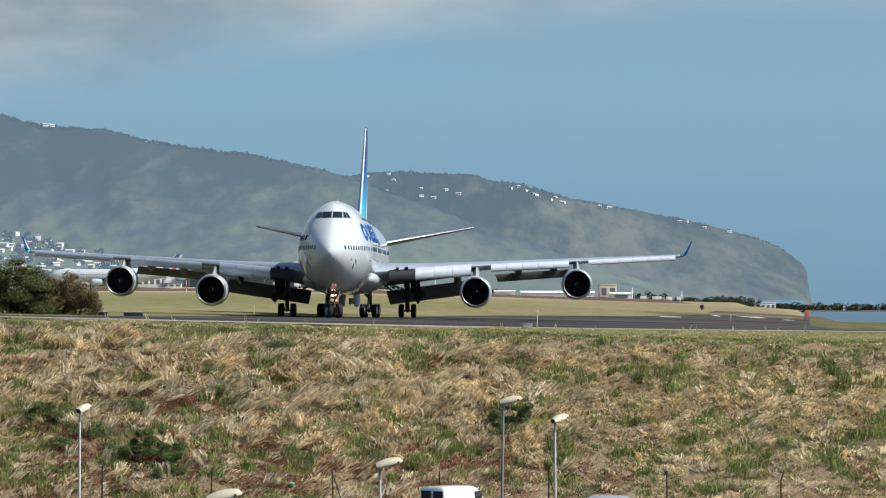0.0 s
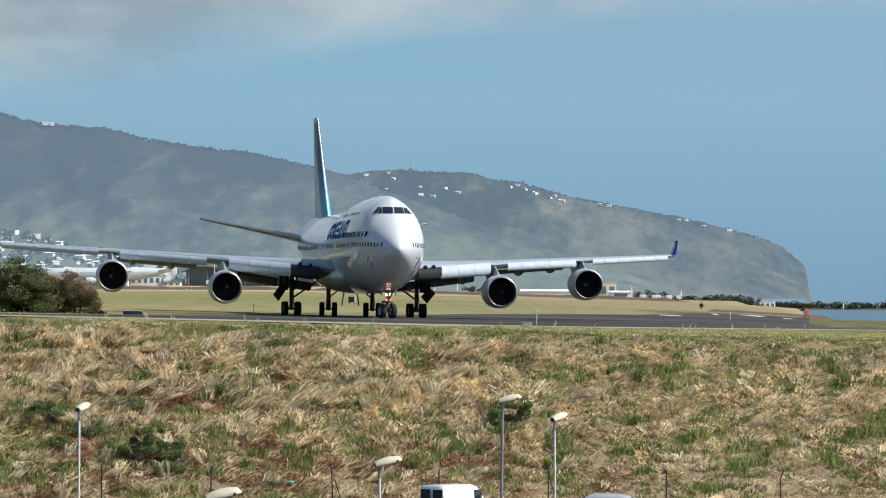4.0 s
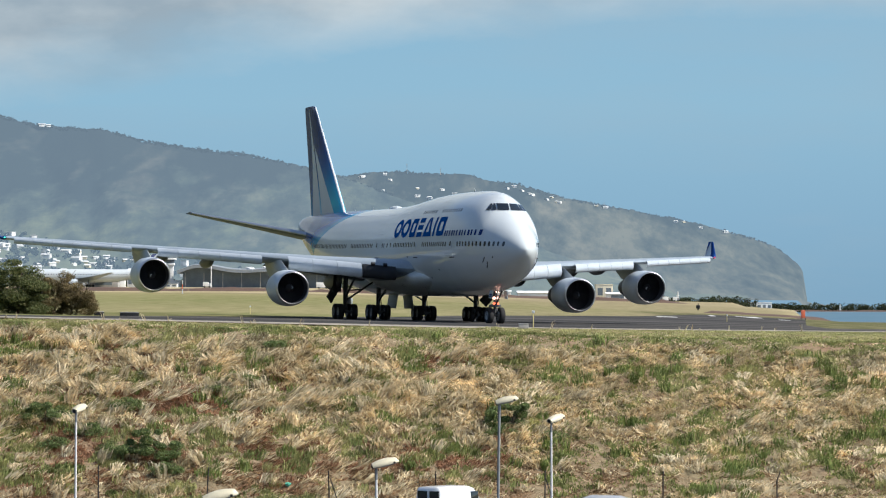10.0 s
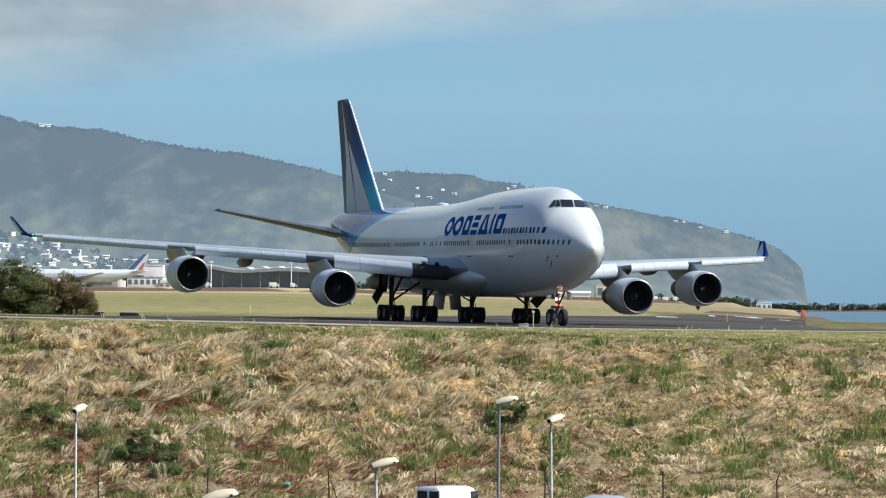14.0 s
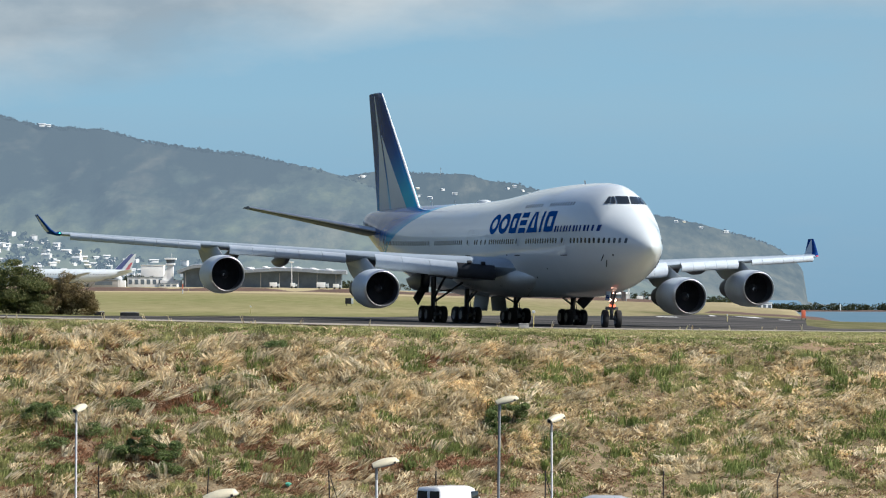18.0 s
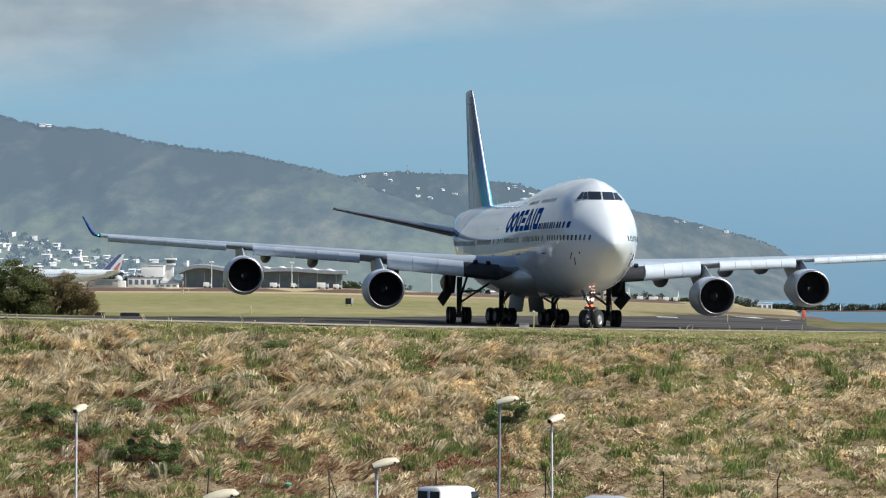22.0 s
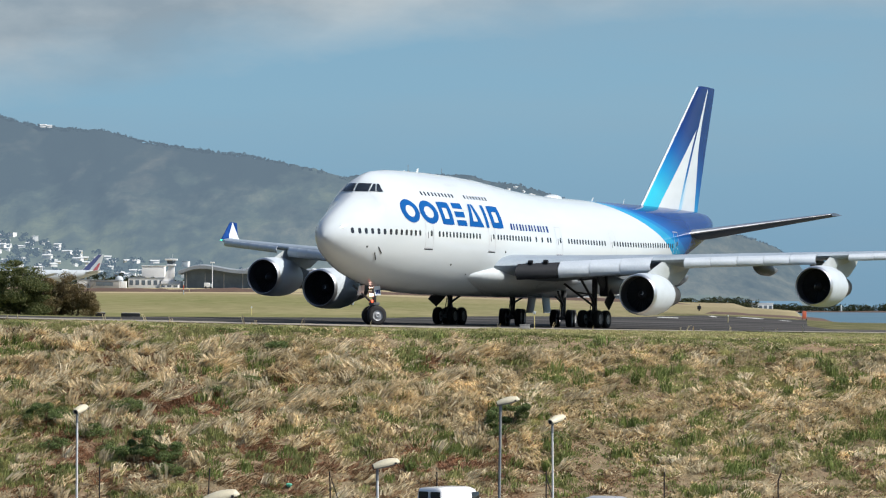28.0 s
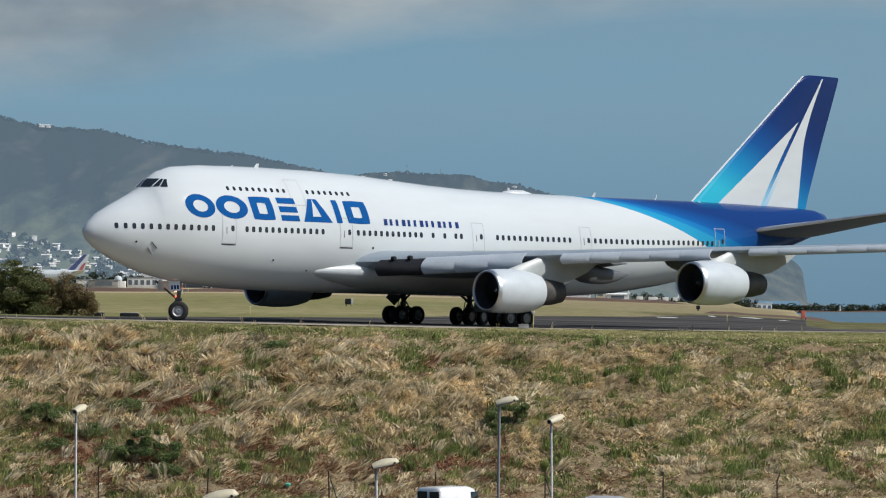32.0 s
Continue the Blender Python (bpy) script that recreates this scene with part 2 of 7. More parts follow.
# ---- the airliner ----
NOSE = 0.6
FS = [0, 0.12, 0.4, 1, 2, 3.5, 4.2, 4.65, 5.5, 6.5, 8.5, 11, 14, 18, 22, 25, 28, 31, 34, 40, 46, 50, 54, 58, 62, 65, 67, 68, 68.5]
FB = [5.40, 5.08, 4.82, 4.40, 3.88, 3.30, 3.08, 2.96, 2.76, 2.56, 2.31, 2.12, 2.03, 2.0, 2.0, 2.0, 2.0, 2.0, 2.0, 2.08, 2.45, 3.0, 3.7, 4.55, 5.6, 6.45, 7.1, 7.5, 7.9]
FT = [5.50, 5.82, 6.12, 6.64, 7.2, 7.95, 8.36, 8.86, 9.42, 9.74, 9.93, 9.99, 10.01, 9.97, 9.84, 9.64, 9.44, 9.3, 9.23, 9.23, 9.26, 9.28, 9.3, 9.3, 9.25, 9.2, 9.1, 8.9, 8.5]
FW = [0.05, 0.34, 0.62, 1.04, 1.52, 2.04, 2.26, 2.40, 2.61, 2.80, 3.05, 3.20, 3.25, 3.25, 3.25, 3.25, 3.25, 3.25, 3.25, 3.25, 3.22, 3.1, 2.85, 2.45, 1.9, 1.45, 1.05, 0.75, 0.35]


def peak(s):
    """How pointed the upper lobe is: 0.5 is round, more is narrower at the crown."""
    return float(np.interp(s - NOSE, [0, 1, 2.5, 4.6, 7.5, 13, 27, 34, 70], [0.50, 0.54, 0.60, 0.67, 0.63, 0.57, 0.56, 0.5, 0.5]))


def fuse(s):
    """Bottom, top, half width and height of the widest point of the fuselage, s metres aft of the reference."""
    d = s - NOSE
    b, t, w = (float(np.interp(d, FS, q)) for q in (FB, FT, FW))
    mid = b + (t - b) * (0.5 if d < 3 else 0.5 - 0.06 * smooth(3, 9, d) + 0.015 * smooth(26, 36, d) + 0.05 * smooth(46, 62, d))
    return b, t, w, mid


def side_y(s, z):
    """Half width of the fuselage at a height."""
    b, t, w, mid = fuse(s)
    q = (z - mid) / (t - mid) if z > mid else (mid - z) / (mid - b)
    return w * max(0.0, 1 - min(1.0, abs(q)) ** 2.0) ** (peak(s) if z > mid else 0.5)


def L(s, y, z):
    """A place in the airliner's own space: x forward of the point 30 m aft."""
    return (30.0 - s, y, z)


def build_fuselage(root):
    rings = []
    stations = sorted(set([NOSE + q for q in FS] + [NOSE + 0.02] + list(np.arange(NOSE + 1.5, 68, 1.0))))
    for s in stations:
        b, t, w, mid = fuse(s)
        ring = []
        for k in range(56):
            a = 2 * math.pi * k / 56
            c, n = math.cos(a), math.sin(a)
            if n > 0:
                ring.append(L(s, w * math.copysign(abs(c) ** (2 * peak(s)), c), mid + (t - mid) * n))
            else:
                ring.append(L(s, w * c, mid + (mid - b) * n))
        rings.append(ring)
    body = put("fuselage", mesh_of("fuselage", *loft(rings), M_FUSE, True, 60), root, "white painted fuselage with a blue swept tail")
    return body


def skin_strip(name, lower, upper, mat, parent, side=1, lift=0.02, label="", n=1):
    """A patch on the fuselage side between two lines of (s, z)."""
    verts, faces = [], []
    rows = n + 1
    for (s0, z0), (s1, z1) in zip(lower, upper):
        for i in range(rows):
            s, z = s0 + (s1 - s0) * i / n, z0 + (z1 - z0) * i / n
            verts.append(L(s, side * (side_y(s, z) + lift), z))
    for i in range(len(lower) - 1):
        for k in range(n):
            a = i * rows + k
            f = (a, a + 1, a + rows + 1, a + rows)
            faces.append(f if side > 0 else f[::-1])
    return put(name, mesh_of(name, verts, faces, mat), parent, label)


def wing_le(y):
    return 20.3 + (y - 3.0) * 0.894


def wing_te(y):
    return 34.4 + (y - 3.0) * 0.22 if y < 12.5 else 36.5 + (y - 12.5) * 0.675


def wing_z(y):
    return 3.92 + (y - 3.0) * 0.060 + 0.0002 * (y - 3.0) ** 2 + 0.26 * smooth(3.0, 15.0, y)


def wing_section(y, side, fore=0.0, aft=1.0):
    le, te = wing_le(y), wing_te(y)
    ch = te - le
    th = float(np.interp(y, [2, 12, 31], [0.125, 0.10, 0.085]))
    twist = math.tan(radians(float(np.interp(y, [2, 12, 31], [3.0, 1.5, -1.0]))))
    out = []
    for x, z in foil(ch, th):
        x = min(max(x, fore * ch), aft * ch)
        out.append(L(le + x, side * y, wing_z(y) + z - (x - 0.2 * ch) * twist))
    return out


def low_z(y, x):
    """Height of the wing's lower skin, x metres aft of the leading edge."""
    ch = wing_te(y) - wing_le(y)
    th = float(np.interp(y, [2, 12, 31], [0.125, 0.10, 0.085]))
    twist = math.tan(radians(float(np.interp(y, [2, 12, 31], [3.0, 1.5, -1.0]))))
    q = max(0.001, min(1.0, x / ch))
    h = 5 * th * (0.2969 * math.sqrt(q) - 0.126 * q - 0.3516 * q * q + 0.2843 * q ** 3 - 0.1030 * q ** 4)
    return wing_z(y) - 0.85 * h * ch - (x - 0.2 * ch) * twist


def build_wing(root, side):
    ys = [1.5, 3.0, 5, 8, 11, 12.5, 16, 20, 24, 28, 31.05]
    wing = put("wing", mesh_of("wing", *loft([wing_section(y, side, 0, 0.86 if y < 21.5 else 1.0) for y in ys]), M_WING, True, 50), root, "light grey swept wing")
    # leading edge flaps, hinged down ahead of the wing
    for y0, y1, lift, drop, mat, lab in ((4.2, 6.4, 0.22, 1.12, M_DARKPANEL, "dark drooped inner leading edge flap"), (6.45, 11.35, 0.27, 1.16, M_LED, "pale drooped leading edge flap"),
                                   (13.1, 20.3, 0.12, 0.74, M_LED, "pale drooped leading edge flap"), (22.1, 30.55, 0.08, 0.52, M_LED, "pale drooped leading edge flap")):
        bays = 1 if y0 < 6 else max(2, int(round((y1 - y0) / 1.5)))
        for i in range(bays):
            a, b = y0 + (y1 - y0) * i / bays + 0.012, y0 + (y1 - y0) * (i + 1) / bays - 0.012
            rings = []
            for y in (a, b):
                le, z = wing_le(y), wing_z(y)
                pts = []
                for q in range(9):
                    w = math.pi * q / 8
                    pts.append((-0.12 - 0.42 * drop * math.sin(w * 0.9), lift - drop * q / 8 * 0.95))
                back = [(x + 0.09, zz) for x, zz in pts[::-1]]
                rings.append([L(le + x + 0.05, side * y, z + zz) for x, zz in pts + back])
            put("leading_edge_flap", mesh_of("leading_edge_flap", *loft(rings), mat, True, 50), wing, lab if i == 0 else "")
    for y in (4.9, 5.7):
        q = Vector(L(wing_le(y) - 0.15, side * y, wing_z(y) + 0.30))
        part("flap_hinge", tube(q - Vector((0, 0.14, 0)), q + Vector((0, 0.14, 0)), 0.13, None, 12), M_DARKPANEL, wing)
    # winglet
    rings = []
    for k, (y, z, s, ch) in enumerate(((31.05, wing_z(31.05), wing_le(31.05), 3.9), (31.45, wing_z(30.8) + 0.06, wing_le(31.5), 3.3), (31.73, wing_z(30.8) + 0.36, wing_le(32.4), 2.6), (32.32, wing_z(30.8) + 1.5, wing_le(34.9), 1.2))):
        lean = Vector((0, side * 0.5, 0.86)) if k > 1 else Vector((0, side * 0.2 * k, 1)).normalized()
        cross = Vector((0, -lean.z * side, lean.y * side)) if k > 0 else Vector((0, 0, 1))
        ring = []
        for x, zz in foil(ch, 0.085):
            ring.append(Vector(L(s + x, side * y, z)) + (Vector((0, 0, zz)) if k == 0 else cross * zz))
        rings.append(ring)
    put("winglet", mesh_of("winglet", *loft(rings), M_WINGLET, True, 50), wing, "upturned winglet with blue paint")
    lamp = Vector(L(wing_le(30.8) + 0.25, side * 31.2, wing_z(30.8) + 0.06))
    part("position_light", tube(lamp + Vector((0.14, 0, 0)), lamp + Vector((-0.10, 0, 0)), 0.035, 0.06, 10), M_NAVGREEN if side < 0 else M_NAVRED, wing, "small glowing wing tip light")
    # flap track fairings
    for y, ln, dep in ((6.2, 6.2, 1.35), (10.0, 6.0, 1.25), (15.6, 5.4, 0.95), (18.9, 5.0, 0.9)):
        ch = wing_te(y) - wing_le(y)
        rings = []
        for i in range(13):
            t = i / 12
            x = ch * 0.62 + ln * t
            w = 0.36 * math.sin(math.pi * min(1, t * 1.0 + 0.02)) ** 0.7 + 0.012
            top = low_z(y, min(x, ch * 0.84)) + 0.1 - 0.9 * max(0, t - 0.45)
            d = dep * math.sin(math.pi * t ** 0.8) ** 0.8 + 0.03
            rings.append([L(wing_le(y) + x, side * y + w * math.cos(a), top - d / 2 + (d / 2) * math.sin(a)) for a in [2 * math.pi * k / 14 for k in range(14)]])
        put("flap_track_fairing", mesh_of("flap_track_fairing", *loft(rings), M_FAIRING, True, 60), wing, "flap track fairing, its shade put in as dark grey")
    return wing


def build_flaps(root, side):
    """Slotted trailing edge flaps, fore and aft segments a bay; each a keyed part."""
    made = []
    for y0, y1, c0 in ((3.4, 11.2, 2.9), (13.4, 20.2, 1.9)):
        ym = (y0 + y1) / 2
        pivot = Vector(L(wing_te(ym) - 0.30 * c0, side * ym, low_z(ym, (wing_te(ym) - wing_le(ym)) * 0.84) + 0.10))
        for seg in (0, 1):
            rings = []
            for y in (y0, ym, y1):
                x0 = wing_te(y) - 0.86 * c0 + (0.62 * c0 if seg else 0)
                ch = c0 * (0.55 if seg else 0.66)
                zz = low_z(y, (wing_te(y) - wing_le(y)) * 0.86) + 0.16 - (0.10 if seg else 0)
                rings.append([Vector(L(x0 + x, side * y, zz + z)) - pivot for x, z in foil(ch, 0.11)])
            axis = Vector(L(wing_te(y1), y1, low_z(y1, (wing_te(y1) - wing_le(y1)) * 0.86))) - Vector(L(wing_te(y0), y0, low_z(y0, (wing_te(y0) - wing_le(y0)) * 0.86)))
            if side < 0:
                axis = Vector((-axis.x, axis.y, -axis.z))
            ob = put("flap_panel", mesh_of("flap_panel", *loft(rings), M_FLAP, True, 50), root, "dark grey slotted wing flap")
            made.append((ob, pivot, axis.normalized(), seg, y0 < 5))
    return made


def blade_mesh():
    """One twisted fan blade, thick at the root."""
    rings = []
    for r, tw, ch in ((0.30, 0.30, 0.20), (0.70, 0.65, 0.27), (1.13, 1.0, 0.33)):
        ring = []
        for x, z in foil(ch, 0.07, 4):
            q = x - ch / 2
            ring.append((-1.1 - q * math.cos(tw) - z * math.sin(tw), q * math.sin(tw) - z * math.cos(tw), r))
        rings.append(ring)
    return mesh_of("fan_blade", *loft(rings), M_FAN, True, 50)


BLADE = blade_mesh()


def build_engine(root, y, hub_s, hub_z, side):
    lip = hub_s - 0.45
    eng = put("engine", mesh_of("engine", *lathe([(0, 1.24), (-0.05, 1.29), (-0.25, 1.345), (-0.7, 1.40), (-1.6, 1.43), (-2.8, 1.40), (-3.7, 1.28), (-4.35, 1.10), (-4.36, 1.04), (-3.6, 1.1)], 48), M_NACELLE, True, 50), root,
              "white turbofan nacelle", Matrix.Translation(L(lip, side * y, hub_z)))
    put("inlet_lip", mesh_of("inlet_lip", *lathe([(-0.22, 1.349), (-0.06, 1.305), (0.03, 1.265), (0.045, 1.235), (0.02, 1.205), (-0.12, 1.18), (-0.14, 1.22)], 48, closed=True), M_BARE, True, 60), eng, "polished metal inlet lip")
    put("inlet_duct", mesh_of("inlet_duct", *lathe([(-0.10, 1.185), (-0.5, 1.16), (-1.25, 1.19), (-1.3, 0.3)], 40), M_INLET, True, 50), eng)
    for k in range(26):
        put("fan_blade", BLADE, eng, "", Matrix.Rotation(2 * math.pi * k / 26, 4, "X"))
    put("spinner", mesh_of("spinner", *lathe([(-1.2, 0.34), (-1.0, 0.29), (-0.75, 0.14), (-0.66, 0.01)], 20), M_FAN, True, 60), eng)
    verts = []
    for k in range(8):
        t, a = k / 7, 0.6 + 1.5 * k / 7 + hub_s
        for d in (0.0, 0.04 + 0.03 * math.sin(math.pi * t)):
            q = -0.68 - 0.10 * t - d
            r = float(np.interp(q, [-1.2, -1.0, -0.75, -0.66], [0.34, 0.29, 0.14, 0.01])) + 0.015
            verts.append((q + 0.01, r * math.cos(a), r * math.sin(a)))
    put("spinner_mark", mesh_of("spinner_mark", verts, [(2 * k, 2 * k + 1, 2 * k + 3, 2 * k + 2) for k in range(7)], M_WHITE, False), eng, "white spiral mark")
    put("exhaust_core", mesh_of("exhaust_core", *lathe([(-3.6, 0.95), (-4.4, 0.92), (-5.6, 0.84), (-6.5, 0.68), (-6.52, 0.60), (-5.8, 0.58)], 32), M_HOT, True, 50), eng, "dark exhaust cone")
    put("tail_plug", mesh_of("tail_plug", *lathe([(-5.3, 0.45), (-6.4, 0.38), (-7.1, 0.05)], 24), M_HOT, True, 50), eng)
    # pylon up to the wing
    zt = wing_z(y)
    rings = []
    for q in range(9):
        t = q / 8
        s0 = hub_s + 0.5 + t * (wing_le(y) + 0.25 - hub_s - 0.5)
        z0 = hub_z + 1.15 + t * (zt - 0.02 - hub_z - 1.15)
        s1 = hub_s + 4.3 + t * (wing_le(y) + 6.6 - hub_s - 4.3)
        z1 = hub_z + 0.70 + t * (low_z(y, 6.0) + 0.25 - hub_z - 0.70)
        n = 10
        ring = []
        for i in range(n):
            a = 2 * math.pi * i / n
            k = (1 - math.cos(a)) / 2
            ring.append(Vector(L(s0 + (s1 - s0) * k - lip, (0.42 - 0.12 * math.sin(math.pi * t)) * math.sin(a) * (1 - 0.5 * abs(k - 0.35)), z0 + (z1 - z0) * k - hub_z)) - Vector((30, 0, 0)))
        rings.append(ring)
    put("pylon", mesh_of("pylon", *loft(rings), M_PYLON, True, 60), eng, "grey engine pylon")
    # thin aft fairing
    rings = []
    for t in (0, 0.3, 0.6, 0.85, 1):
        s = hub_s + 3.2 + t * 6.2
        zlow = hub_z + 0.45 + t ** 3 * (low_z(y, 7.0) - hub_z - 0.55)
        zhi = hub_z + 1.25 + t * (low_z(y, 6.0) + 0.15 - hub_z - 1.25)
        w = 0.33 * (1 - t * 0.85)
        rings.append([Vector(L(s - lip, dy, dz)) - Vector((30, 0, 0)) for dy, dz in ((w, zlow - hub_z), (w, zhi - hub_z), (-w, zhi - hub_z), (-w, zlow - hub_z))])
    put("pylon_fairing", mesh_of("pylon_fairing", *loft(rings), M_PYLON, True, 40), eng)
    return eng


def wheel(name, parent, loc, r, w):
    """A tyre that turns on its axle, with a rim at each face."""
    prof = [(-w * 0.5, r * 0.55), (-w * 0.52, r * 0.75), (-w * 0.46, r * 0.93), (-w * 0.3, r), (w * 0.3, r), (w * 0.46, r * 0.93), (w * 0.52, r * 0.75), (w * 0.5, r * 0.55)]
    ob = put(name, mesh_of(name, *lathe(prof, 28, "y"), M_TYRE, True, 60), parent, "", Matrix.Translation(loc))
    rim = [(-w * 0.42, 0.03), (-w * 0.46, r * 0.18), (-w * 0.36, r * 0.25), (-w * 0.34, r * 0.44), (-w * 0.5, r * 0.56), (w * 0.5, r * 0.56), (w * 0.34, r * 0.44), (w * 0.36, r * 0.25), (w * 0.46, r * 0.18), (w * 0.42, 0.03)]
    put("rim", mesh_of("rim", *lathe(rim, 24, "y"), M_RIM, True, 40), ob, "grey wheel rim")
    return ob


WHEELS, BODY_GEAR = [], []


def build_bogie(root, s, y, kind):
    side = 1 if y > 0 else -1
    top = 3.4 if kind == "wing" else 2.6
    leg = part("main_gear", tube(L(s, y, 0.62), L(s, y, top), 0.17, 0.2, 14), M_STRUT, root, "dark main landing gear leg")
    bm = bmesh.new()
    tube_bm(bm, L(s - 0.85, y, 0.62), L(s + 0.85, y, 0.62), 0.16, None, 10)
    part("bogie_beam", bm, M_STRUT, leg)
    if kind == "wing":
        part("side_brace", tube(L(s - 0.1, y, 1.5), L(s - 0.2, y - side * 2.6, 3.3), 0.08, 0.08, 8), M_STRUT, leg)
        part("drag_brace", tube(L(s, y, 1.7), L(s - 2.2, y - side * 0.3, 3.6), 0.09, 0.09, 8), M_STRUT, leg)
        bm = box(-0.55, 0.55, -0.05, 0.05, -0.85, 0.85, 0.04)
        part("gear_door", bm, M_DOORDARK, leg, "dark grey gear door", m=Matrix.Translation(L(s - 0.1, y + side * 0.70, 3.05)) @ pose(0, 0, 0, 0, 0, side * 52) @ pose(0, 0, 0, side * 5, 0, 0))
        bm = box(-0.42, 0.42, -0.04, 0.04, -0.62, 0.62, 0.03)
        part("gear_door", bm, M_DOORDARK, leg, m=Matrix.Translation(L(s + 0.2, y + side * 1.05, 1.98)) @ pose(0, 0, 0, 0, 0, side * 52) @ pose(0, 0, 0, 0, side * 42, 0))
        part("side_brace", tube(L(s + 0.1, y, 2.3), L(s, y - side * 1.35, 2.45), 0.06, 0.06, 8), M_STRUT, leg)
    else:
        part("drag_brace", tube(L(s, y, 1.5), L(s - 2.0, y - side * 0.1, 2.5), 0.09, 0.09, 8), M_STRUT, leg)
        part("side_brace", tube(L(s, y, 1.6), L(s + 1.2, y - side * 0.9, 2.3), 0.07, 0.07, 8), M_STRUT, leg)
        bm = box(-1.5, 1.5, -0.035, 0.035, -1.15, 0.25, 0.03)
        part("gear_door", bm, M_WING, leg, "grey belly gear door", m=Matrix.Translation(L(s + 0.3, y - side * 1.35, 2.1)) @ pose(0, 0, 0, side * 8, 0, 0))
    if kind == "body":
        BODY_GEAR.append((leg, Vector(L(s, y, 0.0))))
    part("piston", tube(L(s, y, 0.62), L(s, y, 1.35), 0.115, None, 12), M_RIM, leg, "bright steel piston")
    bm = bmesh.new()
    tube_bm(bm, L(s + 0.18, y, 0.78), L(s + 0.55, y, 1.12), 0.05, None, 8)
    tube_bm(bm, L(s + 0.55, y, 1.12), L(s + 0.2, y, 1.55), 0.05, None, 8)
    part("torque_link", bm, M_STRUT, leg)
    part("trim_actuator", tube(L(s - 0.75, y, 0.74), L(s - 0.12, y, 1.6), 0.055, None, 8), M_STRUT, leg)
    for dy in (-0.2, 0.2):
        part("brake_hose", tube(L(s - 0.5, y + dy, 0.72), L(s - 0.16, y + dy * 0.7, 2.1), 0.03, None, 6), M_TYRE, leg)
    for ds in (-0.735, 0.735):
        part("axle", tube(L(s + ds, y - 0.7, 0.62), L(s + ds, y + 0.7, 0.62), 0.075, None, 8), M_STRUT, leg)
        for dy in (-0.56, 0.56):
            w = wheel("wheel", leg, Vector(L(s + ds, y + dy, 0.62)), 0.622, 0.43)
            WHEELS.append((w, Vector(L(s + ds, y + dy, 0.62)), 0.622))


NOSE_GEAR_S = 8.1


def build_nose_gear(root):
    gear = put("nose_gear", bm_mesh("nose_gear", tube((0, 0, 0.6), (0, 0, 2.7), 0.12, 0.15, 14), M_STRUT), root, "nose landing gear with twin wheels", Matrix.Translation(L(NOSE_GEAR_S, 0, 0)))
    part("axle", tube((0, -0.62, 0.62), (0, 0.62, 0.62), 0.07, None, 8), M_STRUT, gear)
    part("drag_brace", tube((0.05, 0.0, 1.35), (1.5, 0.0, 2.5), 0.07, None, 8), M_STRUT, gear)
    bm = bmesh.new()
    tube_bm(bm, (0.16, 0.0, 0.75), (0.46, 0.0, 1.0), 0.045, None, 8)
    tube_bm(bm, (0.46, 0.0, 1.0), (0.14, 0.0, 1.3), 0.045, None, 8)
    part("torque_link", bm, M_STRUT, gear)
    part("steering_collar", box(-0.22, 0.22, -0.42, 0.42, 1.25, 1.45, 0.05), M_STRUT, gear)
    for dy in (-0.455, 0.455):
        w = wheel("wheel", gear, Vector((0, dy, 0.62)), 0.622, 0.40)
        WHEELS.append((w, Vector((0, dy, 0.62)), 0.622))
    for dy in (-0.17, 0.17):
        bm = bmesh.new()
        tube_bm(bm, (0.16, dy, 1.92), (0.26, dy, 1.92), 0.10, None, 14)
        part("landing_light", bm, M_LAMP, gear, "glowing warm landing light")
        bm = bmesh.new()
        tube_bm(bm, (0.16, dy * 0.85, 1.52), (0.23, dy * 0.85, 1.52), 0.085, None, 12)
        part("taxi_light", bm, M_LAMPRED, gear, "small glowing red light")
    return gear


def fin_le(z):
    return 54.6 + (z - 9.3) * 1.19


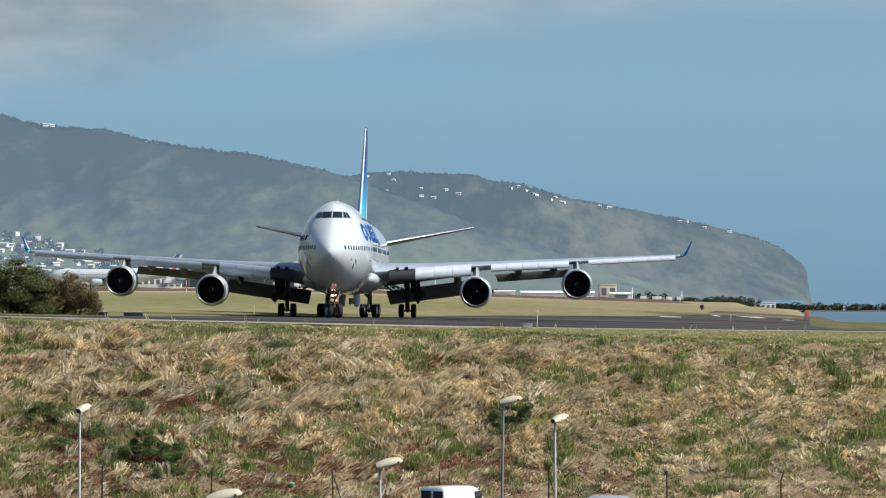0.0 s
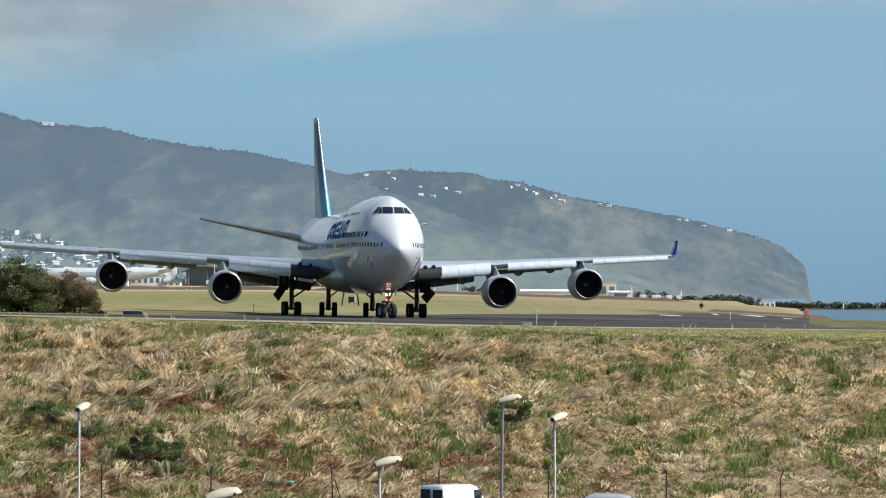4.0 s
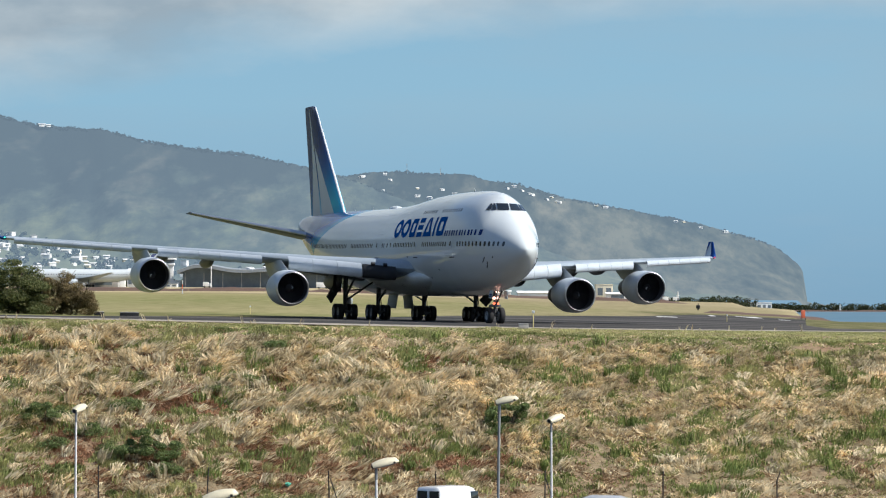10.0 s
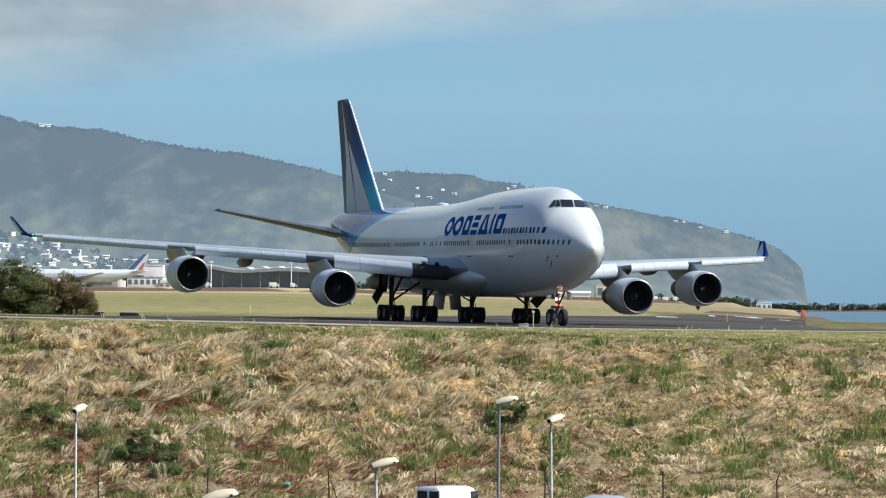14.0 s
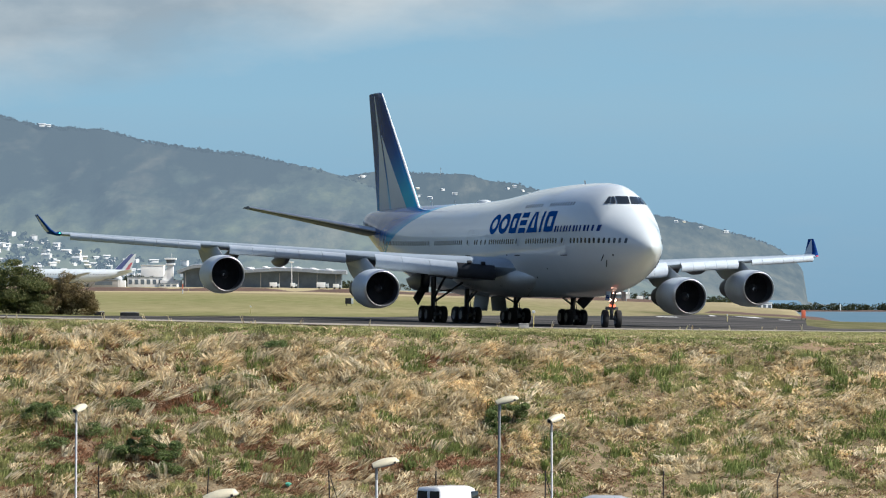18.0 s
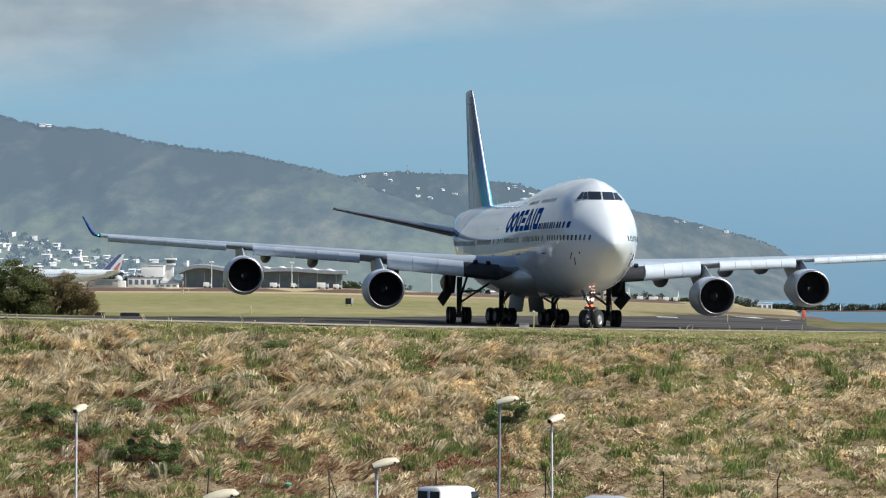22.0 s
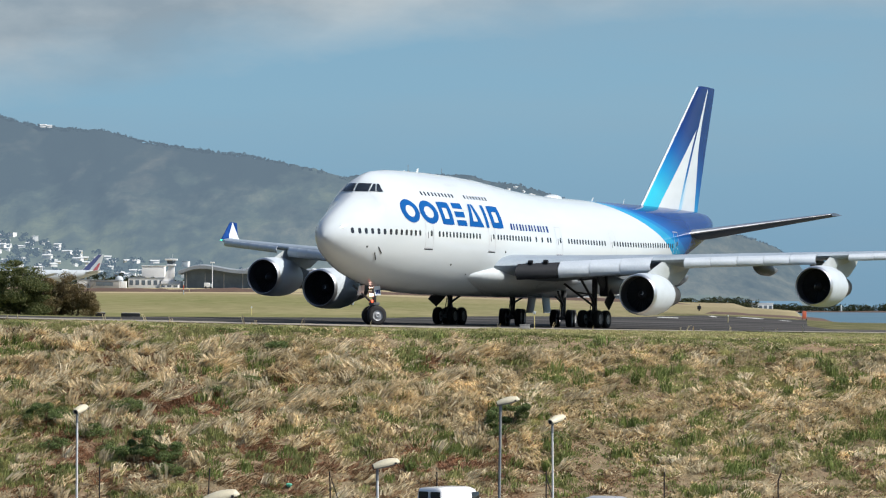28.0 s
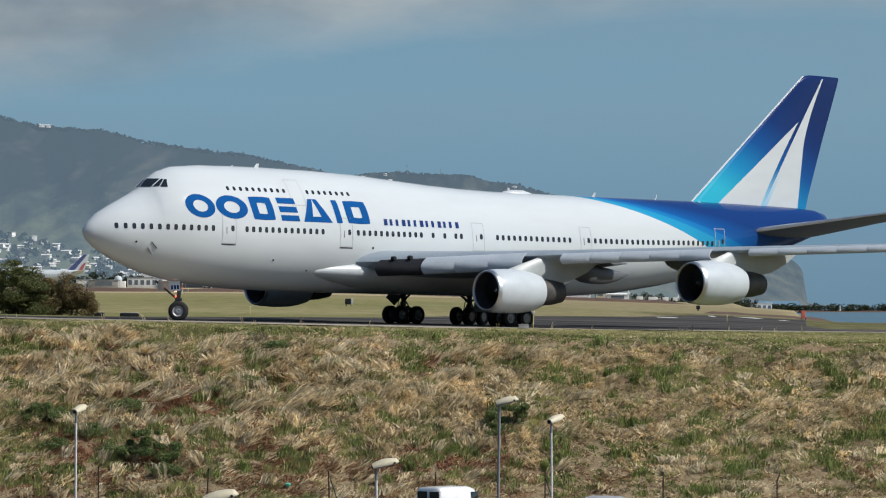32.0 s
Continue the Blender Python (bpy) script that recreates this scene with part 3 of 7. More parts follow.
def build_airliner():
    root = thing("airliner", "white four engined jet airliner with blue tail taxiing on the runway", "airliner")
    body = build_fuselage(root)
    flaps = []
    for side in (1, -1):
        build_wing(root, side)
        flaps += build_flaps(root, side)
        build_engine(root, 11.8, 24.2, 2.37, side)
        build_engine(root, 21.0, 33.4, 3.19, side)
        # tailplane
        rings = []
        for y, le, ch, z in ((0.6, 57.6, 8.8, 6.98), (1.5, 58.3, 8.3, 7.10), (6, 62.4, 5.6, 8.05), (11.1, 67.0, 2.7, 9.10)):
            rings.append([L(le + x, side * y, z + zz) for x, zz in foil(ch, 0.085)])
        tp = put("tailplane", mesh_of("tailplane", *loft(rings), M_TAILPLANE, True, 50), root, "grey tailplane darkened for its shaded underside")
        edge = []
        for y, le, ch, z in ((1.6, 58.4, 8.25, 7.12), (6, 62.4, 5.6, 8.05), (11.1, 67.0, 2.7, 9.10)):
            pts = foil(ch, 0.085)
            fore = [pts[i] for i in (-1, 0, 1, 2, 3)]
            edge.append([L(le + x - 0.015, side * y, z + zz * 1.04) for x, zz in fore] + [L(le + x + 0.02, side * y, z + zz * 0.9) for x, zz in fore[::-1]])
        put("leading_edge", mesh_of("leading_edge", *loft(edge), M_BARE, True, 50), tp, "bare metal leading edge strip")
        build_bogie(root, 31.9, side * 5.5, "wing")
        build_bogie(root, 34.85, side * 1.95, "body")
    # fin with its fillet
    rings = []
    for z, te in ((8.9, 66.9), (9.3, 67.0), (10.2, 67.25), (14.2, 68.6), (18.6, 70.2), (19.1, 70.35), (19.22, 70.25)):
        le = fin_le(z) + (0.6 if z > 19.2 else 0.0)
        rings.append([L(le + x, zz, z) for x, zz in foil(te - le, 0.075)])
    put("fin", mesh_of("fin", *loft(rings), M_FIN, True, 50), root, "swept tail fin with white sails on blue gradient")
    # wing root fairing
    rings = []
    for i in range(31):
        t = i / 30
        s = 12.5 + t * 29.0
        k = max(0.0, math.sin(math.pi * t)) ** 1.15
        rings.append([L(s, (1.7 + 2.1 * k) * math.cos(a), 3.45 + (0.25 + 1.2 * k) * math.sin(a)) for a in [2 * math.pi * q / 24 for q in range(24)]])
    put("belly_fairing", mesh_of("belly_fairing", *loft(rings), M_WHITE, True, 60), root, "white belly fairing")
    gear = build_nose_gear(root)
    return root, body, flaps, gear

M_NACELLE = worn("nacelle_white", (0.51, 0.56, 0.59), 0.35, 0.0, 0.12, 1.0, spec=0.3)
# darker than the wing: the shade under it is put into the colour
M_FAIRING = worn("fairing_shaded_grey", (0.11, 0.118, 0.128), 0.45, 0, 0.2, 1.0)
# grey darkened all over to carry the shade of the underside
M_TAILPLANE = worn("tailplane_shaded_grey", (0.10, 0.13, 0.175), 0.4, 0, 0.2, 0.8, spec=0.08)
M_PYLON = worn("pylon_grey", (0.37, 0.40, 0.395), 0.4, 0.0, 0.15, 1.0)


def winglet_paint():
    """Dark blue with a white sail that rises towards the trailing edge."""
    m = Mat("winglet_paint", (0.012, 0.045, 0.17), 0.5, 0, 0.0, 0.0)
    sep = m.node("ShaderNodeSeparateXYZ")
    m.link(m.coord(), sep.inputs[0])
    s = m.math("SUBTRACT", 30.0, sep.outputs[0])
    h = m.math("DIVIDE", m.math("SUBTRACT", sep.outputs[2], wing_z(30.8) + 0.2), 1.45)
    sail = m.math("MULTIPLY", m.math("GREATER_THAN", s, m.math("ADD", 47.1, m.math("MULTIPLY", h, 2.3))), m.math("LESS_THAN", s, 49.2))
    sail = m.math("MULTIPLY", sail, m.math("GREATER_THAN", h, 0.0))
    dirt = m.ramp(m.noise(1.5, 4), [(0.35, (0.010, 0.036, 0.14)), (0.65, (0.016, 0.06, 0.22))])
    m.color(m.mix(sail, dirt, WHITE))
    return m.m


M_WINGLET = winglet_paint()

TAXI = [(0, -9.10, 308.35, -1.15, 0.82), (1, -8.90, 304.96, 1.11, 0.68), (2, -8.64, 301.60, 3.27, 0.52), (3, -8.30, 298.18, 5.50, 0.36), (3.5, -8.08, 296.47, 6.65, 0.29),
        (5.5, -6.55, 289.33, 12.09, 0.18), (6, -6.10, 287.53, 13.06, 0.14), (7, -5.16, 283.92, 14.54, 0.07), (8, -4.11, 280.45, 15.23, -0.01), (9, -3.13, 277.22, 15.63, -0.06),
        (10, -2.10, 273.99, 15.86, -0.13), (11, -1.04, 270.69, 16.04, -0.15), (12, -0.07, 267.59, 16.22, -0.14), (13, 0.84, 264.74, 16.49, -0.18), (14, 1.81, 262.05, 16.75, -0.25),
        (14.5, 2.28, 260.73, 16.87, -0.26), (16.5, 3.94, 255.81, 17.23, -0.14), (17, 4.34, 254.64, 17.27, -0.14), (18, 5.06, 252.38, 17.07, -0.16), (19, 5.60, 250.46, 16.21, -0.17),
        (20, 6.12, 248.56, 14.41, -0.16), (21, 6.49, 246.73, 11.58, -0.09), (22, 6.83, 244.86, 7.60, 0.00), (23, 7.00, 243.18, 3.37, 0.02), (24, 6.92, 241.43, -1.45, 0.00),
        (25, 6.66, 239.62, -6.79, 0.03), (25.5, 6.47, 238.81, -9.55, 0.03), (27.5, 5.10, 236.45, -21.46, 0.01), (28, 4.63, 235.80, -24.50, 0.03), (29, 3.65, 234.44, -30.38, 0.08),
        (30, 2.43, 232.93, -36.32, 0.07), (31, 1.02, 231.46, -42.16, -0.02), (32, -0.49, 230.09, -48.14, -0.15)]
FAR_TAXI = [(0, -0.0776), (3, -0.0785), (6, -0.0808), (9, -0.0830), (13, -0.0856), (19, -0.0912), (23, -0.0947), (28, -0.1000), (32, -0.1040)]
STEER = [(0, 25), (3, 20), (6, 8), (9, 4), (13, 2), (17, -4), (19, -18), (21, -32), (24, -40), (26, -42), (28, -42), (32, -40)]

M_NAVYPAINT = worn("small_lettering_navy", (0.02, 0.045, 0.16), 0.35, 0, 0.1, 2, spec=0.0)
LOGO_AFT = 26.6
airliner, fuselage, flaps, nose_gear = build_airliner()

# ---- ground, pavement, sky, mountains ----


def ground_mats():
    bank = Mat("bank_soil", (0.16, 0.12, 0.07), 1.0, 0, 0.0)
    n1, n2 = bank.noise(0.35, 6), bank.noise(3.0, 6)
    c = bank.ramp(n1, [(0.35, (0.17, 0.145, 0.08)), (0.5, (0.27, 0.205, 0.125)), (0.68, (0.27, 0.155, 0.10))])
    c = bank.mix(0.5, c, bank.ramp(n2, [(0.3, (0.10, 0.078, 0.046)), (0.7, (0.32, 0.255, 0.165))]))
    bank.color(c).bump(n2, 0.8, 0.15)
    field = Mat("airfield_grass", (0.2, 0.18, 0.07), 1.0, 0, 0.0)
    n1 = field.noise(0.045, 4, 0.5, stretch=(0.7, 0.16, 1))
    n2 = field.noise(0.5, 5, 0.6, stretch=(1, 0.12, 1))
    # mown strips run across: straw by the taxiway, green in the middle, straw again under the far bank
    sep = field.node("ShaderNodeSeparateXYZ")
    field.link(field.coord(), sep.inputs[0])
    deep = field.math("ADD", field.math("DIVIDE", sep.outputs[1], 1000.0), field.math("MULTIPLY", field.math("SUBTRACT", n1, 0.5), 0.34))
    green, olive, straw = (0.165, 0.170, 0.070), (0.24, 0.215, 0.105), (0.42, 0.345, 0.215)
    c = field.ramp(deep, [(0.27, green), (0.335, green), (0.37, (0.25, 0.225, 0.115)), (0.41, (0.21, 0.195, 0.095)), (0.52, green), (0.70, olive), (0.80, (0.22, 0.19, 0.105)), (0.86, straw)])
    dry = field.ramp(field.math("SUBTRACT", field.math("ADD", field.math("DIVIDE", sep.outputs[0], 90.0), n1), field.math("MAXIMUM", field.math("DIVIDE", field.math("SUBTRACT", 420.0, sep.outputs[1]), 160.0), 0.0)), [(0.45, (0, 0, 0)), (0.85, (0.75, 0.75, 0.75))])
    c = field.mix(dry, c, (0.265, 0.222, 0.14))
    # rough green grass on the tongue of land between the turning area and the shore
    tongue = field.math("MULTIPLY", field.math("MULTIPLY", field.math("SUBTRACT", sep.outputs[0], 27.0), 0.2, clamp=True), field.math("MULTIPLY", field.math("SUBTRACT", 560.0, sep.outputs[1]), 0.02, clamp=True))
    c = field.mix(field.math("MULTIPLY", tongue, 0.9), c, field.ramp(n2, [(0.35, (0.045, 0.055, 0.026)), (0.65, (0.10, 0.105, 0.05))]))
    c = field.mix(0.30, c, field.ramp(n2, [(0.3, (0.10, 0.105, 0.045)), (0.7, (0.34, 0.285, 0.165))]))
    field.color(c)
    lot = worn("car_park_asphalt", (0.07, 0.068, 0.066), 0.9, 0, 0.35, 0.7, 0.3)
    return [bank.m, field.m, lot]


def ground_sheet():
    ys = sorted(set([-2600, -1200, -400, -60, 0, 60, 120, 160, 175] + list(np.arange(TOE - 1, CREST + 4, 0.75)) + list(np.arange(204, 340, 8)) + [360, 400, 450, 520, 600, 700, 800, 900, 950, 1000, 1050, 1100, 1150, 1300, 1600, 2200, 3000, 3400, 4000, 4900]))
    us = [-40, -12, -4, -1.8] + list(np.linspace(-1, 1, 121)) + [1.8, 4, 12, 40]
    verts, faces, slots = [], [], []
    n = len(us)
    for y in ys:
        half = max(70.0, 0.27 * abs(y))
        for u in us:
            x = max(-3500.0, min(3500.0, u * half))
            z = land(x, y)
            if TOE < y < CREST + 8:
                z += hummock(x, y)
            verts.append((x, y, z))
    for j in range(len(ys) - 1):
        for i in range(n - 1):
            faces.append((j * n + i, j * n + i + 1, (j + 1) * n + i + 1, (j + 1) * n + i))
            slots.append(2 if ys[j + 1] <= TOE else 0 if ys[j + 1] < 214 else 1)
    me = mesh_of("ground", verts, faces, ground_mats())
    me.polygons.foreach_set("material_index", slots)
    return me


ground = tagged(new("ground", ground_sheet()), "dry grass airfield with a steep bank down to a car park", "ground", kind="structure")


def sheet(name, outline, mat, lift, step=6.0):
    """A flat-lying sheet over the land with the given outline: cut from a grid so that it follows the slope."""
    bm = bmesh.new()
    vs = [bm.verts.new((x, y, 0)) for x, y in outline]
    bm.faces.new(vs)
    ys = [p[1] for p in outline]
    xs = [p[0] for p in outline]
    for lo, hi, axis in ((min(ys), max(ys), 1), (min(xs), max(xs), 0)):
        q = lo + step
        while q < hi:
            co, no = [0, 0, 0], [0, 0, 0]
            co[axis], no[axis] = q, 1
            bmesh.ops.bisect_plane(bm, geom=list(bm.verts) + list(bm.edges) + list(bm.faces), plane_co=co, plane_no=no)
            q += step
    for v in bm.verts:
        v.co.z = land(v.co.x, v.co.y) + lift
    return bm_mesh(name, bm, mat)


def asphalt():
    m = Mat("runway_asphalt", (0.055, 0.055, 0.056), 0.75)
    n1 = m.noise(0.05, 5, stretch=(0.25, 1, 1))
    n2 = m.noise(2.0, 5)
    n3 = m.noise(0.25, 3, stretch=(0.06, 1, 1))
    # the pale streaks put the asphalt's glare into its colour
    c = m.ramp(n1, [(0.36, (0.028, 0.028, 0.028)), (0.50, (0.065, 0.061, 0.057)), (0.64, (0.135, 0.125, 0.115))])
    c = m.mix(0.35, c, m.ramp(n2, [(0.3, (0.02, 0.02, 0.02)), (0.7, (0.075, 0.073, 0.07))]))
    c = m.mix(m.ramp(n3, [(0.45, (0, 0, 0)), (0.7, (0.5, 0.5, 0.5))]), c, (0.034, 0.034, 0.036))
    m.color(c).bump(n2, 0.3, 0.02)
    m.b.inputs["Roughness"].default_value = 0.95
    m.b.inputs["Specular IOR Level"].default_value = 0.02
    return m.m


M_ASPHALT = asphalt()
M_MARK = worn("runway_marking_white", (0.62, 0.61, 0.57), 0.8, 0, 0.3, 1.5)
M_VERGE = worn("pale_gravel_shoulder", (0.36, 0.31, 0.24), 0.95, 0, 0.35, 0.8, 0.4)
runway = tagged(new("runway", sheet("runway", [(-110, 214), (0, 213), (9, 221), (16.5, 233), (34, 262), (60, 300), (66, 330), (42, 300), (33, 290), (37, 345), (46, 430), (53.5, 500), (38, 500), (24, 420), (2, 362), (-9.6, 313), (-21, 257), (-26, 231), (-110, 222)], M_ASPHALT, 0.03)),
                "dark worn asphalt runway with a turning area", "runway", kind="structure")
shoulder = tagged(new("shoulder", sheet("shoulder", [(-110, 208.5), (2, 206), (12, 216), (19.5, 229), (37, 259), (66, 300), (60.2, 300.3), (34, 262), (16.5, 233), (9, 221), (0, 213), (-110, 214)], M_VERGE, 0.025)), "pale gravel strip along the runway edge", "gravel strip", kind="structure")
for i, pts in enumerate(([(37.2, 470), (44.5, 470), (45.5, 494), (38.5, 494)], [(44.6, 446), (45.9, 446), (46.4, 458), (45.2, 458)], [(26.5, 418), (29, 418), (29.6, 430), (27, 430)])):
    tagged(new("runway_marking", sheet("runway_marking", pts, M_MARK, 0.036, 12)), "white painted line on the asphalt", "road marking", "runway markings", "structure")

# sky far behind everything: a plain glowing backdrop with thin cloud
def sky_backdrop():
    k = Mat("sky_backdrop", bare=True)
    m = k.m
    geo = k.coord("Object")
    sep = k.node("ShaderNodeSeparateXYZ")
    k.link(geo, sep.inputs[0])
    up = k.math("DIVIDE", sep.outputs[2], 470.0, clamp=True)
    base = k.ramp(up, [(0.0, srgb(118, 154, 179)), (0.25, srgb(125, 162, 187)), (0.6, srgb(133, 172, 195)), (1.0, srgb(130, 170, 195))])
    side = k.math("MULTIPLY_ADD", sep.outputs[0], 1 / 1400.0, 0.5, clamp=True)
    n1 = k.noise(0.0032, 7, 0.62, stretch=(0.55, 1, 1.5))
    n2 = k.noise(0.0011, 4, 0.5, stretch=(0.5, 1, 1.6))
    # the bank of cloud thins towards the sea and the horizon
    cover = k.math("ADD", k.math("MULTIPLY", n1, 0.55), k.math("MULTIPLY", n2, 0.55))
    height = k.math("MULTIPLY", k.math("SUBTRACT", up, 0.79), 1.7)
    drift = k.math("MULTIPLY", k.math("SUBTRACT", 0.60, side), 0.52)
    cover = k.math("ADD", cover, k.math("ADD", height, drift))
    amount = k.ramp(cover, [(0.52, (0, 0, 0)), (0.66, (0.35, 0.35, 0.35)), (0.86, (0.85, 0.85, 0.85))])
    shade = k.ramp(k.noise(0.0045, 6, stretch=(0.6, 1, 1.4)), [(0.36, srgb(143, 156, 166)), (0.62, srgb(188, 195, 198))])
    wisp = k.ramp(k.noise(0.0026, 7, 0.6, stretch=(0.4, 1, 1.9)), [(0.50, (0, 0, 0)), (0.70, (0.22, 0.22, 0.22))])
    col = k.mix(amount, k.mix(wisp, base, srgb(150, 166, 178)), shade)
    em = k.node("ShaderNodeEmission", ins={"Strength": 0.85})
    k.link(col, em.inputs[0])
    out = k.node("ShaderNodeOutputMaterial")
    k.link(em.outputs[0], out.inputs[0])
    verts, faces = [], []
    n = 48
    for i in range(n + 1):
        a = radians(-42 + 84 * i / n)
        for z in (-40, 300, 700, 1500):
            verts.append((4880 * math.sin(a), 4880 * math.cos(a), z))
    for i in range(n):
        for k2 in range(3):
            f = i * 4 + k2
            faces.append((f, f + 4, f + 5, f + 1))
    return mesh_of("backdrop", verts, faces, m)


backdrop = tagged(new("backdrop", sky_backdrop()), "pale blue sky with thin grey cloud", "sky", kind="structure")


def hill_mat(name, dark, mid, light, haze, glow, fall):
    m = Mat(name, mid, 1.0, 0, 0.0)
    n1 = m.noise(0.0055, 4, 0.55, stretch=(1, 0.10, 1))
    n2 = m.noise(0.032, 9, 0.72, stretch=(1, 0.10, 1))
    n3 = m.noise(0.009, 5, 0.62, stretch=(1, 0.10, 1))
    f = m.math("ADD", m.math("MULTIPLY", n1, 0.48), m.math("MULTIPLY", n2, 0.52))
    # close forest towards the crest, thinner scrub on the lower slopes
    sep = m.node("ShaderNodeSeparateXYZ")
    m.link(m.coord(), sep.inputs[0])
    f = m.math("SUBTRACT", f, m.math("MULTIPLY", m.math("SUBTRACT", sep.outputs[2], 75.0), fall))
    c = m.ramp(f, [(0.42, dark), (0.495, mid), (0.585, light)])
    # bare soil and dry pasture showing through
    c = m.mix(m.ramp(n3, [(0.54, (0, 0, 0)), (0.68, (0.5, 0.5, 0.5))]), c, m.ramp(n2, [(0.40, mid), (0.62, (0.125, 0.110, 0.078))]))
    m.color(c).bump(n2, 0.45, 3.0)
    # distance haze is put in as blue emission over the whole slope
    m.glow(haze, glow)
    return m.m


def ridge_row(points, u):
    return float(np.interp(u, [p[0] for p in points], [p[1] for p in points]))


def mountain(name, near, far, points, u0, u1, mat, label, rough, steps=(260, 60), foot=3.0):
    """A hillside whose crest follows a gentle line of heights over the horizon, cut by gullies."""
    verts, faces = [], []
    nu, nt = steps
    for j in range(nt + 1):
        t = j / (nt - 6)
        for i in range(nu + 1):
            u = u0 + (u1 - u0) * i / nu
            d = near + (far - near) * t
            top = ridge_row(points, u) * far
            k = min(1.0, t)
            prof = 0.30 * k + 0.70 * k ** 1.7
            if t > 1:
                prof = 1 - (t - 1) * 2.5
            x, y = u * d, d
            base = foot - (foot + 8) * smooth(0.1045, 0.1075, u)
            z = base + (top - base) * prof
            spur = noise.fractal((u * 42, k * 1.6, near * 0.01), 1.0, 2.0, 5)
            fine = noise.fractal((x * 0.013, y * 0.013, 1.0), 0.9, 2.1, 5)
            amp = max(0.0, top) * rough * math.sin(math.pi * min(1, k) ** 0.8) if k < 1 else 0
            z += spur * amp + fine * 3.0 * min(1, k * 4)
            if k >= 0.97:
                z += 3.2 * abs(noise.noise((u * 1900, 5, 1))) + 2.0 * noise.noise((u * 600, 2, 1))
            verts.append((x, y, max(-8.0, z)))
    n = nu + 1
    for j in range(nt):
        for i in range(nu):
            faces.append((j * n + i, j * n + i + 1, (j + 1) * n + i + 1, (j + 1) * n + i))
    return tagged(new(name, mesh_of(name, verts, faces, mat)), label, "mountain", kind="structure")


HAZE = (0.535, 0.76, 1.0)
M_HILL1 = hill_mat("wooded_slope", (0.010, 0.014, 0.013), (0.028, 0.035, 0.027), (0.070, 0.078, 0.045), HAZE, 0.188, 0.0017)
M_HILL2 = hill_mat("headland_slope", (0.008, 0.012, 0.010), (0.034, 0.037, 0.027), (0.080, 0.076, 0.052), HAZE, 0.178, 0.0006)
# heights over the horizon in metres a metre of distance
RIDGE_1 = [(-0.20, 0.062), (-0.131, 0.0545), (-0.119, 0.0512), (-0.100, 0.0500), (-0.090, 0.0475), (-0.075, 0.0450), (-0.058, 0.0432), (-0.049, 0.0412), (-0.037, 0.0385), (-0.025, 0.035), (0.0, 0.026), (0.04, 0.012), (0.07, 0.002), (0.2, 0.0)]
RIDGE_2 = [(-0.15, 0.030), (-0.06, 0.034), (-0.031, 0.0365), (-0.021, 0.0378), (-0.012, 0.0381), (0.0, 0.0374), (0.008, 0.0372), (0.012, 0.0355), (0.022, 0.0347), (0.030, 0.0322), (0.037, 0.0302), (0.046, 0.0288), (0.056, 0.0268), (0.070, 0.0243), (0.081, 0.0215), (0.092, 0.0187), (0.099, 0.0158), (0.1014, 0.0142), (0.1054, 0.0109), (0.1066, 0.0086), (0.1071, 0.0004), (0.12, -0.002)]
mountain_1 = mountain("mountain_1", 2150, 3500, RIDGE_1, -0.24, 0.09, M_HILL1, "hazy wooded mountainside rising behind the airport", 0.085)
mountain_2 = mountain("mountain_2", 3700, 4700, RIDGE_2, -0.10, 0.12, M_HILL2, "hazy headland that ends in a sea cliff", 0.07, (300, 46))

# unseen hills added inland and behind the camera, closing the plain and darkening reflections
def far_ring():
    verts, faces = [], []
    n = 90
    for i in range(n + 1):
        a = radians(-12.5 - 210 * i / n)
        h = 210 + 480 * math.sin(math.pi * min(1.0, i / 14) / 2) * (1 + 0.2 * noise.fractal((a * 4, 0, 3), 0.8, 2, 4)) - 300 * smooth(40, 90, i)
        for d, z in ((2300, -9.5), (2600, h * 0.45), (3000, h * 0.8), (3400, h)):
            verts.append((d * math.sin(a), d * math.cos(a), z))
    for i in range(n):
        for j in range(3):
            f = i * 4 + j
            faces.append((f, f + 4, f + 5, f + 1))
    return mesh_of("mountain_3", verts, faces, M_HILL3)


M_HILL3 = worn("inland_slope", (0.07, 0.085, 0.075), 1.0, 0, 0.4, 0.01, 0, 0, 0.0)
mountain_3 = tagged(new("mountain_3", far_ring()), "unseen wooded hills added round the inland side of the plain", "mountain", kind="structure")

# the sea beyond the airfield
M_SEA = worn("sea_water", (0.05, 0.12, 0.17), 0.32, 0, 0.2, 0.01, 0)
vs = [(50, 520, -4.0), (2400, 520, -4.0), (2400, 4870, -4.0), (60, 4870, -4.0)]
water = tagged(new("water", mesh_of("water", vs, [(0, 1, 2, 3)], M_SEA)), "calm blue sea beside the runway", "sea", kind="structure")


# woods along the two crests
# these leaves emit the slopes' blue too, for distance haze
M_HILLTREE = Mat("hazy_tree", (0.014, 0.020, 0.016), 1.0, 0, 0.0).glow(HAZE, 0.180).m


